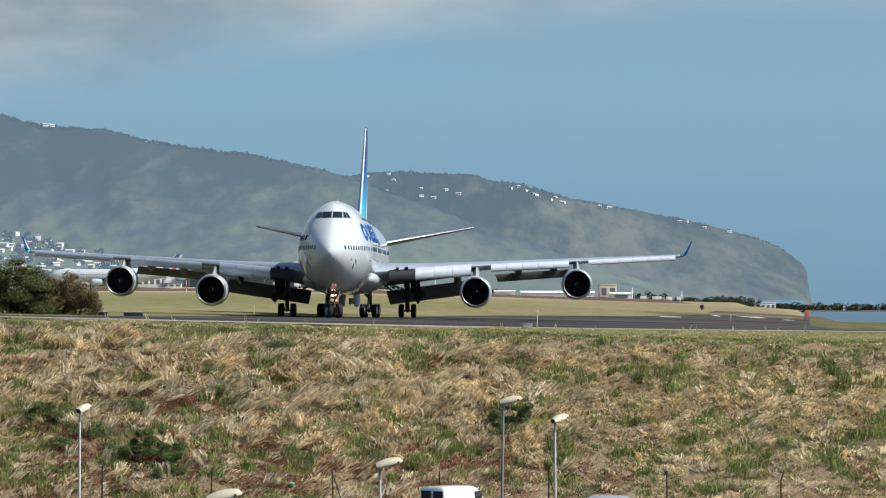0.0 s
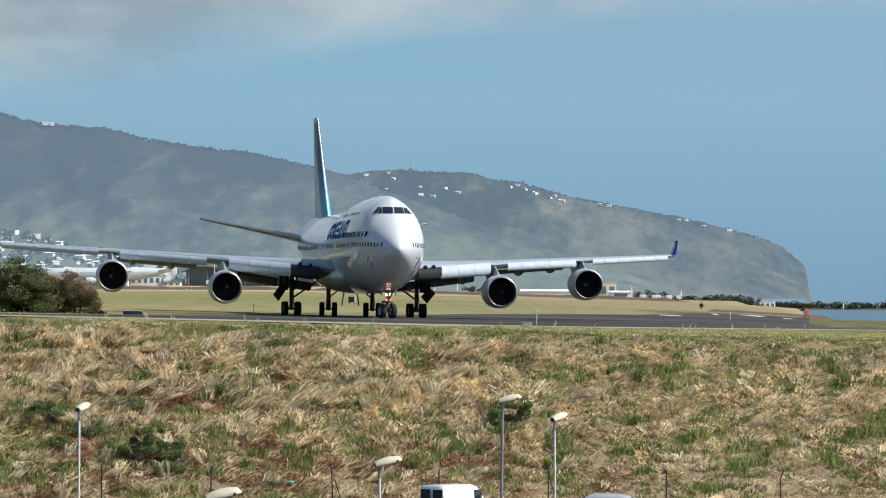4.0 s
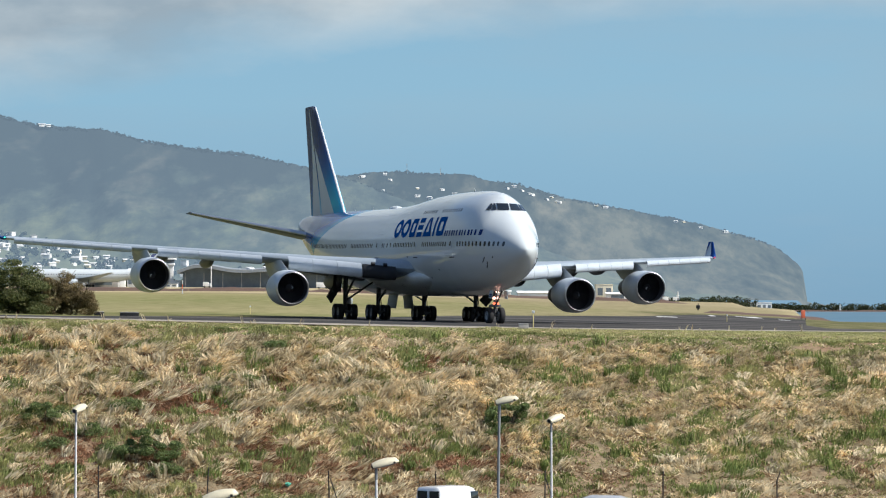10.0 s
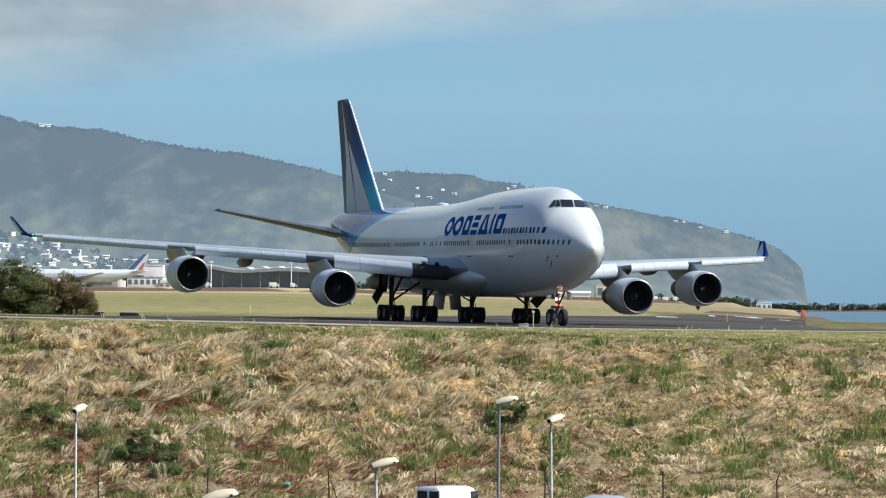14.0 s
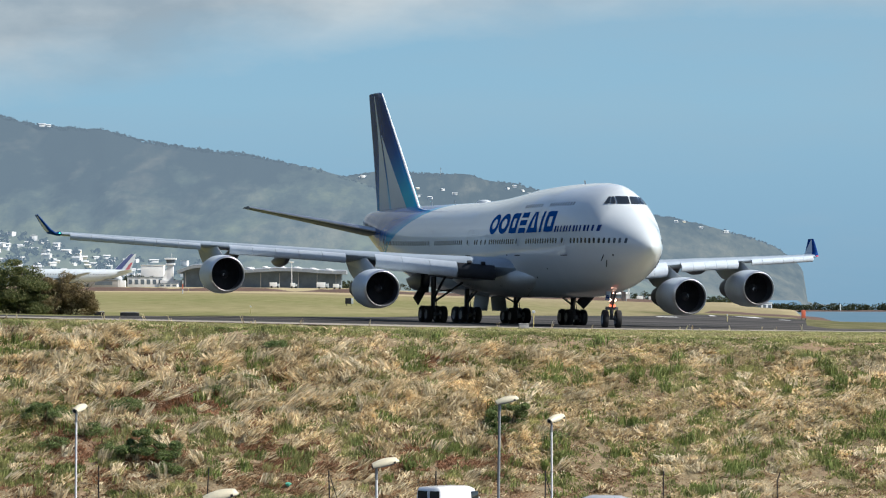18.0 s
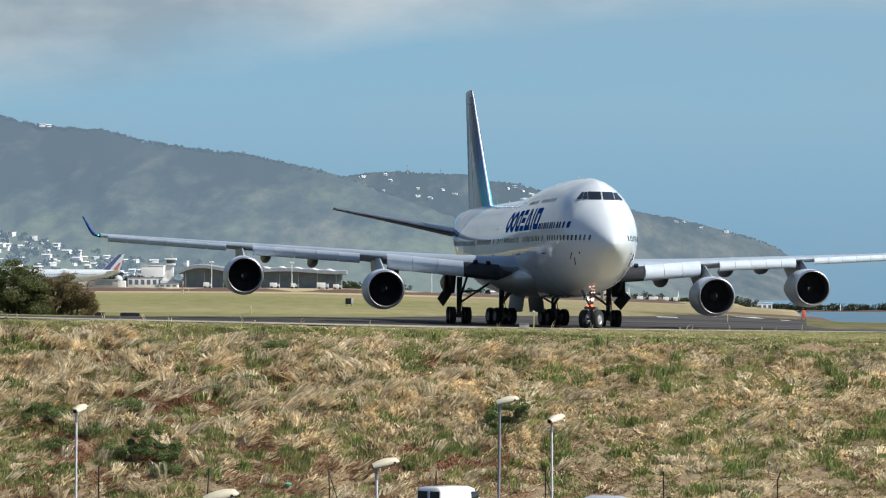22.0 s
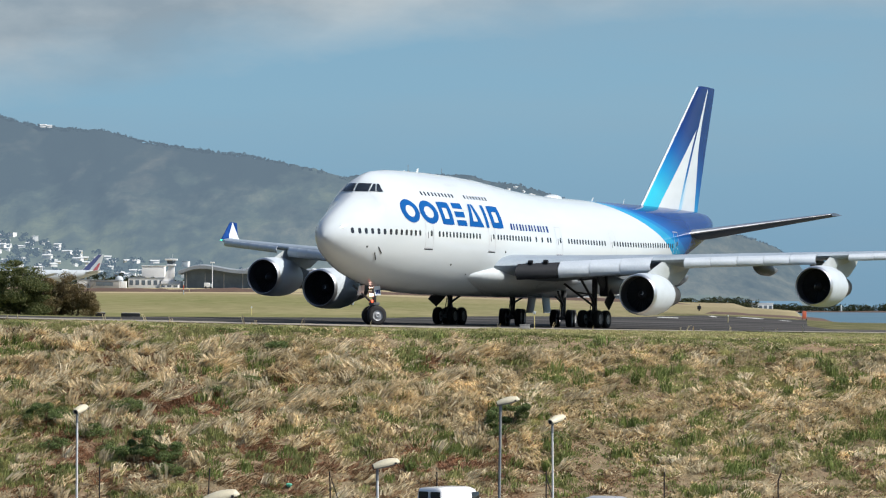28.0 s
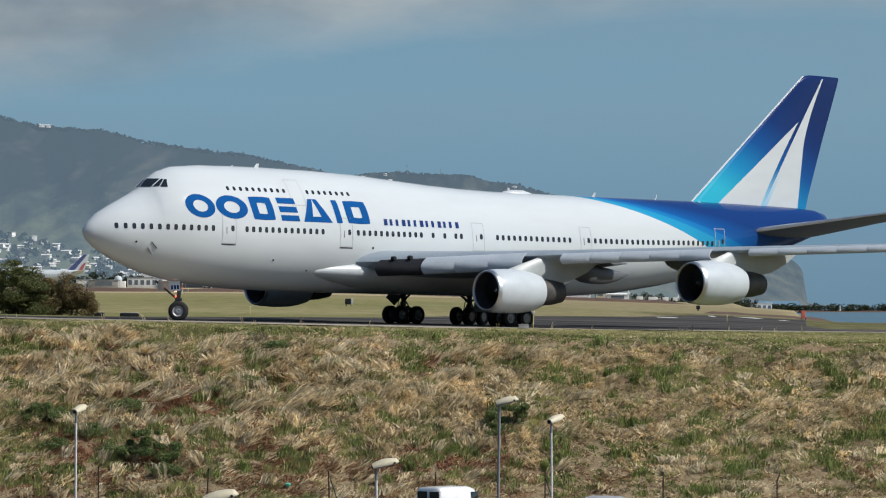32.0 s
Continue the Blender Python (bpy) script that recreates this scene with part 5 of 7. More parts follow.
def street_lamp(x, y, top, yaw, lean, mat, size, thick, label):
    root = thing("street_lamp", label, "street lamp", "car park lamps", m=Matrix.Translation((x, y, PARK_Z)))
    h = top - PARK_Z
    bm = bmesh.new()
    tx = h * math.tan(radians(lean))
    tube_bm(bm, (-tx, 0, 0), (0, 0, h - 0.28), thick, thick * 0.8, 14)
    pole = part("pole", bm, mat, root)
    part("base_plate", box(-tx - 0.16, -tx + 0.16, -0.16, 0.16, 0, 0.03, 0.005), M_POLEDARK, pole)
    part("spigot", tube((0, 0, h - 0.36), (0, 0, h - 0.05), thick * 0.95, None, 12), M_POLEDARK, root, "dark grey spigot")
    m = Matrix.Translation((0, 0, h)) @ pose(0, 0, 0, 0, 0, yaw) @ pose(0, 0, 0, 0, -13, 0)
    rings, under = [], []
    for i in range(13):
        t = i / 12
        s = (-0.12 + t * 0.82) * size
        w = (0.075 + 0.105 * math.sin(math.pi * min(1, t * 0.72 + 0.16))) * size if t < 0.985 else 0.02 * size
        hh = (0.085 + 0.10 * math.sin(math.pi * min(1, t * 0.8 + 0.12))) * size if t < 0.985 else 0.02 * size
        rings.append([(s, w * math.cos(a), max(-0.02 * size, hh * math.sin(a))) for a in [2 * math.pi * k / 20 for k in range(20)]])
        under.append([(s, 0.93 * w * math.cos(a), -0.015 * size + min(0.0, 0.055 * size * math.sin(a) * math.sin(math.pi * (0.1 + 0.85 * t)))) for a in [2 * math.pi * k / 20 for k in range(20)]])
    head = put("lamp_head", mesh_of("lamp_head", *loft(rings), M_SHELL, True, 60), root, "cream domed lamp head", m)
    put("diffuser", mesh_of("diffuser", *loft(under), M_LAMPUNDER, True, 60), head, "grey underside bowl")
    part("mount_opening", tube((-0.13 * size, 0, 0.03 * size), (-0.105 * size, 0, 0.03 * size), 0.075 * size, None, 14), M_DARK, head, "dark open mounting end")
    part("catch", box(0.50 * size, 0.56 * size, -0.17 * size, -0.12 * size, -0.03 * size, 0.03 * size, 0.004), M_DARK, head)
    return root


street_lamp(-12.08, 112.0, -2.03, 66, 0.0, M_POLE, 0.90, 0.044, "white pole lamp with a cream head over the car park")
street_lamp(2.02, 120.0, -1.95, 4, 0.5, M_POLEDARK, 1.0, 0.058, "grey pole lamp with a cream head over the car park")
street_lamp(3.60, 112.0, -2.30, 48, -0.5, M_POLE, 0.92, 0.042, "white pole lamp with a cream head over the car park")
street_lamp(-1.78, 92.0, -2.83, 12, -0.9, M_POLE, 0.92, 0.042, "white pole lamp with a cream head over the car park")
street_lamp(-5.22, 76.0, -2.82, 6, 0.0, M_POLE, 0.98, 0.05, "pole lamp with a cream head over the car park")

M_POST = worn("rusted_fence_post", (0.030, 0.026, 0.024), 0.8, 0.2, 0.4, 5)
for x, h, bend, brace in ((-18.25, 2.18, 0.0, 0), (-12.5, 2.1, 0.1, 0), (-5.97, 1.95, -0.06, 1), (-0.33, 1.95, 0.0, 0), (5.48, 2.0, 0.0, 1), (11.75, 2.0, 0.0, 0), (17.8, 1.55, 0.0, 2)):
    post = thing("fence_post", "bent dark steel fence post" if brace == 2 else "dark steel fence post at the foot of the bank", "fence post", "fence posts", m=Matrix.Translation((x, TOE - 0.6, PARK_Z)))
    part("upright", tube((0, 0, 0), (bend, 0, h), 0.036, None, 8), M_POST, post)
    if brace == 1:
        part("brace", tube((0.55, 0, 0), (0.02, 0, h * 0.82), 0.026, None, 8), M_POST, post)
    if brace == 2:
        part("bent_top", tube((0, 0, h - 0.02), (0.16, 0, h + 0.4), 0.034, None, 8), M_POST, post)

M_CARWHITE = worn("car_paint_white", (0.78, 0.78, 0.77), 0.28, 0, 0.08, 1.5, coat=0.6)
M_CARGREY = worn("car_paint_silver", (0.55, 0.56, 0.57), 0.3, 0.4, 0.08, 1.5, coat=0.6)
M_CARGLASS = Mat("car_glass", (0.012, 0.018, 0.02), 0.06, 0, 0.6).m
M_TRIM = worn("black_trim", (0.03, 0.03, 0.03), 0.6, 0, 0.3, 5)
M_TAILLIGHT = worn("tail_light_red", (0.35, 0.02, 0.02), 0.3, 0, 0.2, 5)


def hull(sections):
    """Loft of car body sections: (x, half width low, half width high, z low, z high)."""
    rings = []
    for x, w0, w1, z0, z1 in sections:
        r = min(0.12, (z1 - z0) * 0.3)
        pts = [(-w0, z0), (-w0 * 1.0, z0 + (z1 - z0) * 0.45), (-w1, z1 - r), (-w1 + r * 0.6, z1 - r * 0.25), (-w1 * 0.5, z1), (w1 * 0.5, z1), (w1 - r * 0.6, z1 - r * 0.25), (w1, z1 - r), (w0, z0 + (z1 - z0) * 0.45), (w0, z0)]
        rings.append([(x, y, z) for y, z in pts])
    return loft(rings)


def vehicle(name, label, x, y, yaw, secs, paint, rear_panes, side_panes, wheels, category):
    root = thing(name, label, category, m=Matrix.Translation((x, y, PARK_Z)) @ pose(0, 0, 0, 0, 0, yaw))
    body = put("body", mesh_of("body", *hull(secs), paint, True, 50), root)
    for (cx, cy, cz), (ex, ey, ez), rot in rear_panes + side_panes:
        part("window", box(-ex, ex, -ey, ey, -ez, ez, 0.02), M_CARGLASS, body, "dark tinted window", m=Matrix.Translation((cx, cy, cz)) @ pose(0, 0, 0, *rot))
    for wx in wheels:
        for s in (-1, 1):
            w = put("wheel", mesh_of("wheel", *lathe([(-0.1, 0.18), (-0.1, 0.29), (-0.07, 0.31), (0.07, 0.31), (0.1, 0.29), (0.1, 0.18)], 22, "y"), M_TYRE), root, "", Matrix.Translation((wx, s * 0.76, 0.31)))
            put("rim", mesh_of("rim", *lathe([(-0.085, 0.02), (-0.09, 0.19), (0.09, 0.19), (0.085, 0.02)], 18, "y"), M_RIM), w)
    xr = secs[0][0]
    part("bumper", box(xr - 0.06, xr + 0.1, -0.8, 0.8, 0.38, 0.58, 0.03), M_TRIM, root)
    for s in (-1, 1):
        part("tail_light", box(xr - 0.02, xr + 0.06, s * 0.76 - 0.06, s * 0.76 + 0.06, 0.75, 1.1, 0.02), M_TAILLIGHT, root)
    part("seam", box(xr - 0.022, xr - 0.01, -0.006, 0.006, 0.5, 1.75), M_TRIM, body)
    return root


vehicle("van", "white panel van with dark rear windows in the car park", 0.60, 167.0, 52,
        [(-2.05, 0.80, 0.70, 0.35, 1.80), (-1.95, 0.82, 0.74, 0.28, 1.93), (-1.0, 0.84, 0.76, 0.26, 1.95), (0.3, 0.84, 0.75, 0.26, 1.93), (0.75, 0.84, 0.70, 0.26, 1.82), (1.35, 0.84, 0.74, 0.26, 1.12), (1.9, 0.80, 0.70, 0.28, 0.95), (2.08, 0.70, 0.62, 0.36, 0.80)], M_CARWHITE,
        [((-2.05, 0.37, 1.50), (0.02, 0.30, 0.24), (0, 0, 0)), ((-2.05, -0.37, 1.50), (0.02, 0.30, 0.24), (0, 0, 0))],
        [((0.62, -0.785, 1.43), (0.30, 0.02, 0.22), (-6, 0, 0)), ((0.62, 0.785, 1.43), (0.30, 0.02, 0.22), (6, 0, 0)), ((1.02, 0, 1.45), (0.02, 0.56, 0.30), (0, -40, 0))], (-1.3, 1.35), "van")
vehicle("car", "pale silver hatchback in the car park", 7.55, 166.4, 170,
        [(-2.0, 0.78, 0.60, 0.32, 0.95), (-1.85, 0.82, 0.62, 0.25, 1.30), (-1.2, 0.84, 0.58, 0.24, 1.50), (0.2, 0.84, 0.57, 0.24, 1.52), (0.55, 0.84, 0.58, 0.24, 1.42), (1.15, 0.84, 0.72, 0.24, 0.98), (1.8, 0.80, 0.66, 0.27, 0.84), (2.0, 0.7, 0.56, 0.34, 0.7)], M_CARGREY,
        [((-1.74, 0, 1.25), (0.02, 0.5, 0.16), (0, 32, 0))], [((-0.5, -0.74, 1.18), (0.75, 0.02, 0.17), (-18, 0, 0)), ((-0.5, 0.74, 1.18), (0.75, 0.02, 0.17), (18, 0, 0)), ((0.87, 0, 1.22), (0.02, 0.55, 0.3), (0, -50, 0))], (-1.25, 1.3), "car")

# ---- small things on the airfield ----
M_ORANGE = worn("marker_orange", (0.72, 0.16, 0.08), 0.6, 0, 0.2, 3)
M_MARKPOST = worn("marker_post_yellow", (0.62, 0.52, 0.22), 0.6, 0, 0.2, 5)
M_CONC = worn("pale_concrete", (0.42, 0.41, 0.39), 0.85, 0, 0.25, 4, 0.2)


def at(x, y, dz=0.0):
    return Matrix.Translation((x, y, land(x, y) + dz))


mp = thing("marker_post", "slim yellow edge marker post with a white cap", "marker post", m=at(5.55, 207.6))
part("post", tube((0, 0, 0), (0, 0, 1.0), 0.028, None, 8), M_MARKPOST, mp)
part("cap", box(-0.09, 0.09, -0.06, 0.06, 0.95, 1.12, 0.03), M_WHITE, mp)
cb = thing("junction_box", "grey concrete junction box in the verge", "utility box", m=at(4.95, 207.3))
part("body", box(-0.30, 0.30, -0.2, 0.2, 0, 0.28, 0.02), M_CONC, cb)
part("lid", box(-0.32, 0.32, -0.22, 0.22, 0.28, 0.32, 0.01), M_CONC, cb)
sb = thing("distance_sign", "dark boxed runway sign with a white side", "sign", m=at(-12.9, 464))
part("face", box(-0.45, 0.35, -0.12, 0.12, 0.25, 1.05, 0.02), M_DARKPANEL, sb)
part("side", box(0.36, 0.62, -0.12, 0.12, 0.25, 1.05, 0.02), M_WHITE, sb, "white side panel")
part("leg", box(-0.3, -0.22, -0.05, 0.05, 0, 0.25), M_POST, sb)
part("leg", box(0.3, 0.38, -0.05, 0.05, 0, 0.25), M_POST, sb)
rm = thing("marker_board", "red and orange marker board by the shore", "marker board", m=at(52.6, 495))
part("panel", box(-0.3, 0.3, -0.06, 0.06, 0.3, 1.4, 0.02), M_ORANGE, rm)
part("leg", box(-0.35, -0.28, -0.04, 0.04, 0, 0.3), M_POST, rm)
part("leg", box(0.28, 0.35, -0.04, 0.04, 0, 0.3), M_POST, rm)
ws = thing("equipment_box", "small dark equipment box on the grass", "equipment box", m=at(48.1, 639))
part("body", box(-0.35, 0.35, -0.3, 0.3, 0.3, 0.95, 0.05), M_DARKPANEL, ws)
part("leg", tube((0, 0, 0), (0, 0, 0.35), 0.12, None, 8), M_DARKPANEL, ws)
part("mast", tube((0.05, 0, 0.9), (0.05, 0, 1.35), 0.05, None, 8), M_DARKPANEL, ws)
lp = thing("edge_light", "small pale edge light on a short stake", "edge light", "edge lights", m=at(-18.7, 330))
part("stake", tube((0, 0, 0), (0, 0, 0.7), 0.04, None, 8), M_MARKPOST, lp)
part("lens", tube((0, 0, 0.7), (0, 0, 0.85), 0.07, 0.04, 8), M_WHITE, lp)
for x, y in ((-66, 880), (31, 370)):
    copy_thing(lp, at(x, y))
bp = thing("banded_pole", "thin red and white banded pole in the field", "pole", m=at(-56.0, 730))
part("foot", tube((0, 0, 0), (0, 0, 1.0), 0.10, None, 8), M_WHITE, bp)
part("red_band", tube((0, 0, 1.0), (0, 0, 2.0), 0.10, None, 8), M_ORANGE, bp)
part("tip", tube((0, 0, 2.0), (0, 0, 2.9), 0.10, None, 8), M_WHITE, bp)

for x, y, w, lab in ((-25.4, 251, 0.36, "low dark concrete block beside the bush"), (-23.25, 252, 0.70, "long low dark concrete block beside the runway")):
    cb = thing("concrete_block", lab, "concrete block", "blocks by the runway", m=at(x, y))
    part("body", box(-w, w, -0.22, 0.22, -0.05, 0.26, 0.03), M_DARKPANEL, cb)
    part("cap", box(-w * 0.9, w * 0.9, -0.2, 0.2, 0.26, 0.31, 0.02), M_CONC, cb)
M_SCRAP = worn("green_plastic", (0.10, 0.42, 0.28), 0.4, 0, 0.2, 8)
bm = bmesh.new()
bmesh.ops.create_icosphere(bm, subdivisions=3, radius=0.16)
for v in bm.verts:
    v.co *= 0.75 + 0.7 * abs(noise.noise(v.co * 9.0))
    v.co.z *= 0.8
scrap = new("plastic_bag", bm_mesh("plastic_bag", bm, M_SCRAP))
scrap.matrix_basis = Matrix.Translation((-8.3, 183.1, land(-8.3, 183.1) + hummock(-8.3, 183.1) + 0.22))
tagged(scrap, "crumpled green plastic bag caught in the dry grass", "plastic bag")

# ---- details of the airliner's skin ----


def skin_point(s, z, side, lift=0.0):
    return Vector(L(s, side * (side_y(s, z) + lift), z))


def skin_frame(s, z, side):
    """Matrix at a place on the fuselage side: local x along the body, y outwards, z up the skin."""
    p = skin_point(s, z, side)
    dx = (skin_point(s - 0.2, z, side) - skin_point(s + 0.2, z, side)).normalized()
    dz = (skin_point(s, z + 0.1, side) - skin_point(s, z - 0.1, side)).normalized()
    out = dz.cross(dx).normalized() if side > 0 else dx.cross(dz).normalized()
    if out.y * side < 0:
        out = -out
    x = out.cross(dz) if out.cross(dz).dot(dx) > 0 else dz.cross(out)
    m = Matrix((x, out, dz)).transposed().to_4x4()
    m.translation = p
    return m


def pane_mesh(w, h, mat, depth=0.02, corner=0.4):
    """A small rounded window with a rim, standing 2 cm proud."""
    bm = bmesh.new()
    n = 12
    rings = []
    for k, y in ((1.0, -0.01), (1.0, depth), (0.8, depth + 0.002)):
        ring = []
        for i in range(n):
            a = 2 * math.pi * (i + 0.5) / n
            c, s = math.cos(a), math.sin(a)
            ring.append(bm.verts.new((w / 2 * k * math.copysign(abs(c) ** 0.6, c), y, h / 2 * k * math.copysign(abs(s) ** 0.6, s))))
        rings.append(ring)
    for a, b in zip(rings, rings[1:]):
        for i in range(n):
            bm.faces.new((a[i], a[(i + 1) % n], b[(i + 1) % n], b[i]))
    bm.faces.new(rings[-1])
    return bm_mesh("window", bm, mat, False)


W_MESH = pane_mesh(0.25, 0.37, M_WIN, 0.008)
U_MESH = pane_mesh(0.22, 0.32, M_WIN, 0.008)
rows = [(2.15, 8.45, 13), (11.0, 17.2, 13), (20.2, 25.7, 12), (26.75, 26.75, 1), (27.8, 27.8, 1), (28.8, 29.3, 2), (32.6, 39.4, 14), (41.85, 53.9, 24)]
for side in (1, -1):
    for s0, s1, n in rows:
        for i in range(n):
            s = s0 + (s1 - s0) * (i / (n - 1) if n > 1 else 0)
            z = 5.86 + 0.0045 * s + 0.10 * smooth(44, 54, s)
            put("window", W_MESH, fuselage, "", skin_frame(s, z, side))
    for s0, s1, n in ((10.1, 14.55, 10), (16.5, 20.0, 8)):
        for i in range(n):
            put("window", U_MESH, fuselage, "", skin_frame(s0 + (s1 - s0) * i / (n - 1), 8.48, side))


def seam_frame(name, s, z0, z1, w, side, bar, label):
    """The thin outline of a door as four strips in one mesh, with sill and pane."""
    verts, faces = [], []

    def strip(a, b, c, d, n):
        k = len(verts)
        for i in range(n + 1):
            t = i / n
            for p, q in ((a, b), (d, c)):
                ss, zz = p[0] + (q[0] - p[0]) * t, p[1] + (q[1] - p[1]) * t
                verts.append(skin_point(ss, zz, side, 0.012))
        for i in range(n):
            f = (k + 2 * i, k + 2 * i + 2, k + 2 * i + 3, k + 2 * i + 1)
            faces.append(f)

    l, r = s - w / 2, s + w / 2
    strip((l, z0), (l, z1), (l + bar, z1), (l + bar, z0), 8)
    strip((r, z0), (r, z1), (r - bar, z1), (r - bar, z0), 8)
    strip((l, z0), (r, z0), (r, z0 + bar * 1.6), (l, z0 + bar * 1.6), 2)
    strip((l, z1), (r, z1), (r, z1 - bar), (l, z1 - bar), 2)
    door = put(name, mesh_of(name, verts, faces, M_SEAM, False), fuselage, label)
    return door


for side in (1, -1):
    for s in (9.65, 19.2, 30.85, 40.95, 54.8):
        zc = 5.86 + 0.0045 * s + (0.25 if s > 50 else 0)
        d = seam_frame("cabin_door", s, zc - 0.98, zc + 0.95, 1.08, side, 0.045, "white cabin door with a grey outline")
        put("window", W_MESH, d, "", skin_frame(s + 0.26 , zc + 0.02, side))
        part("handle", box(-0.03, 0.03, 0.0, 0.03, -0.3, 0.12), M_SEAM, d, m=skin_frame(s - 0.18, zc, side))
        part("sill", box(-0.54, 0.54, -0.01, 0.02, -0.03, 0.03), M_DARKPANEL, d, m=skin_frame(s, zc - 1.0, side))
    seam_frame("upper_deck_door", 15.5, 7.55, 9.25, 1.15, side, 0.04, "white upper deck door with a grey outline")
    for s, z, a in ((4.55, 4.72, 40), (4.35, 4.35, 48)):
        part("probe", box(-0.30, 0.30, 0.0, 0.04, -0.018, 0.018), M_DARKPANEL, fuselage, m=skin_frame(s, z, side) @ pose(0, 0, 0, 0, -a * 1, 0))
    for s, z in ((13.4, 4.0), (16.4, 3.4), (3.4, 4.9), (21.5, 5.0)):
        part("vent", tube((0, -0.01, 0), (0, 0.02, 0), 0.07, None, 10), M_DARKPANEL, fuselage, m=skin_frame(s, z, side))


def surf_s(y, z):
    """How far aft the nose's skin passes through (y, z)."""
    lo, hi = NOSE + 0.01, 13.0
    for _ in range(40):
        s = (lo + hi) / 2
        b, t, w, mid = fuse(s)
        q = y / max(1e-6, side_y(s, z)) if b < z < t else 2.0
        lo, hi = (lo, s) if q < 1 else (s, hi)
    return (lo + hi) / 2


def pane(foot, head, zb, zt, side):
    """A windscreen pane seen from ahead: its foot and its head each run from one y to another."""
    verts, faces, n, k = [], [], 6, 4
    for i in range(n + 1):
        for j in range(k + 1):
            u, v = i / n, j / k
            y = (foot[0] + (foot[1] - foot[0]) * u) * (1 - v) + (head[0] + (head[1] - head[0]) * u) * v
            z = zb + (zt - zb) * v
            p = Vector(L(surf_s(y, z), side * y, z))
            verts.append(p + Vector((0.03, side * 0.018 * y, 0.02)))
    for i in range(n):
        for j in range(k):
            a = i * (k + 1) + j
            faces.append((a, a + 1, a + k + 2, a + k + 1))
    return put("windscreen_pane", mesh_of("windscreen_pane", verts, faces, M_PANE), fuselage, "dark cockpit glass")


for side in (1, -1):
    pane((0.05, 0.85), (0.05, 0.79), 8.40, 8.91, side)
    pane((0.92, 1.19), (0.86, 0.97), 8.41, 8.90, side)
    pane((1.25, 1.52), (1.02, 1.12), 8.40, 8.89, side)


# the name on the flank becomes plain blue shapes of its size
def glyph(kind, s0, wd, z0, ht, side, mat, fwd, lean=0.16):
    """A plain shape in a cell: ring, frame, stack, delta or bar. fwd: +1 where the cell runs aft."""
    def P(u, v):
        return (s0 + fwd * (u * wd + lean * (v - 0.5) * ht * -1), z0 + v * ht)
    n = 28
    if kind == "ring":
        a0, a1 = 0.0, 2 * math.pi
        inner, outer = [], []
        for i in range(n + 1):
            a = a0 + (a1 - a0) * i / n
            outer.append(P(0.5 + 0.5 * math.cos(a), 0.5 + 0.5 * math.sin(a)))
            inner.append(P(0.5 + 0.25 * math.cos(a), 0.5 + 0.25 * math.sin(a)))
        skin_strip("painted_shape", inner, outer, mat, fuselage, side, 0.014, "plain blue painted shape", 2)
    elif kind == "bar":
        skin_strip("painted_shape", [P(0.25, i / 8) for i in range(9)], [P(0.75, i / 8) for i in range(9)], mat, fuselage, side, 0.014, "plain blue painted shape", 2)
    elif kind == "frame":
        inner, outer = [], []
        for i in range(n + 1):
            a = 2 * math.pi * i / n + math.pi / 4
            c, d = math.cos(a), math.sin(a)
            k = 0.5 / max(abs(c), abs(d)) ** 0.85
            outer.append(P(0.5 + 0.92 * k * c, 0.5 + k * d))
            inner.append(P(0.5 + 0.36 * k * c, 0.5 + 0.48 * k * d))
        skin_strip("painted_shape", inner, outer, mat, fuselage, side, 0.014, "plain blue painted shape", 2)
    elif kind == "stack":
        for v0, v1 in ((0.0, 0.25), (0.375, 0.625), (0.75, 1.0)):
            skin_strip("painted_shape", [P(0.10 + 0.80 * i / 6, v0) for i in range(7)], [P(0.10 + 0.80 * i / 6, v1) for i in range(7)], mat, fuselage, side, 0.014, "plain blue painted shape", 2)
    elif kind == "delta":
        for u0, u1, side_up in ((0.0, 0.30, 1), (1.0, 0.70, -1)):
            skin_strip("painted_shape", [P(u0 + side_up * 0.35 * i / 8, i / 8) for i in range(9)], [P(u1 + side_up * 0.20 * i / 8, i / 8) for i in range(9)], mat, fuselage, side, 0.014, "plain blue painted shape", 2)
        skin_strip("painted_shape", [P(0.28 + 0.44 * i / 4, 0.0) for i in range(5)], [P(0.28 + 0.44 * i / 4, 0.24) for i in range(5)], mat, fuselage, side, 0.014, "plain blue painted shape", 2)


CELLS = [("ring", 0.0, 2.1), ("ring", 2.2, 2.4), ("frame", 4.8, 1.95), ("stack", 6.95, 1.85), ("delta", 8.95, 2.4), ("bar", 11.5, 0.95), ("frame", 12.6, 2.1)]
for side, s0, fwd in ((1, 6.6, 1), (-1, LOGO_AFT, -1)):
    for kind, off, wd in CELLS:
        glyph(kind, s0 + fwd * off, wd, 6.54, 1.48, side, M_LOGO, fwd)
    # the line of small capitals becomes a row of short bars
    t0 = s0 + fwd * (15.75 if side > 0 else 14.9)
    for i in range(13):
        glyph("bar", t0 + fwd * 0.53 * i, 0.46 if i % 3 else 0.60, 6.52, 0.42, side, M_NAVYPAINT, fwd, 0.0)

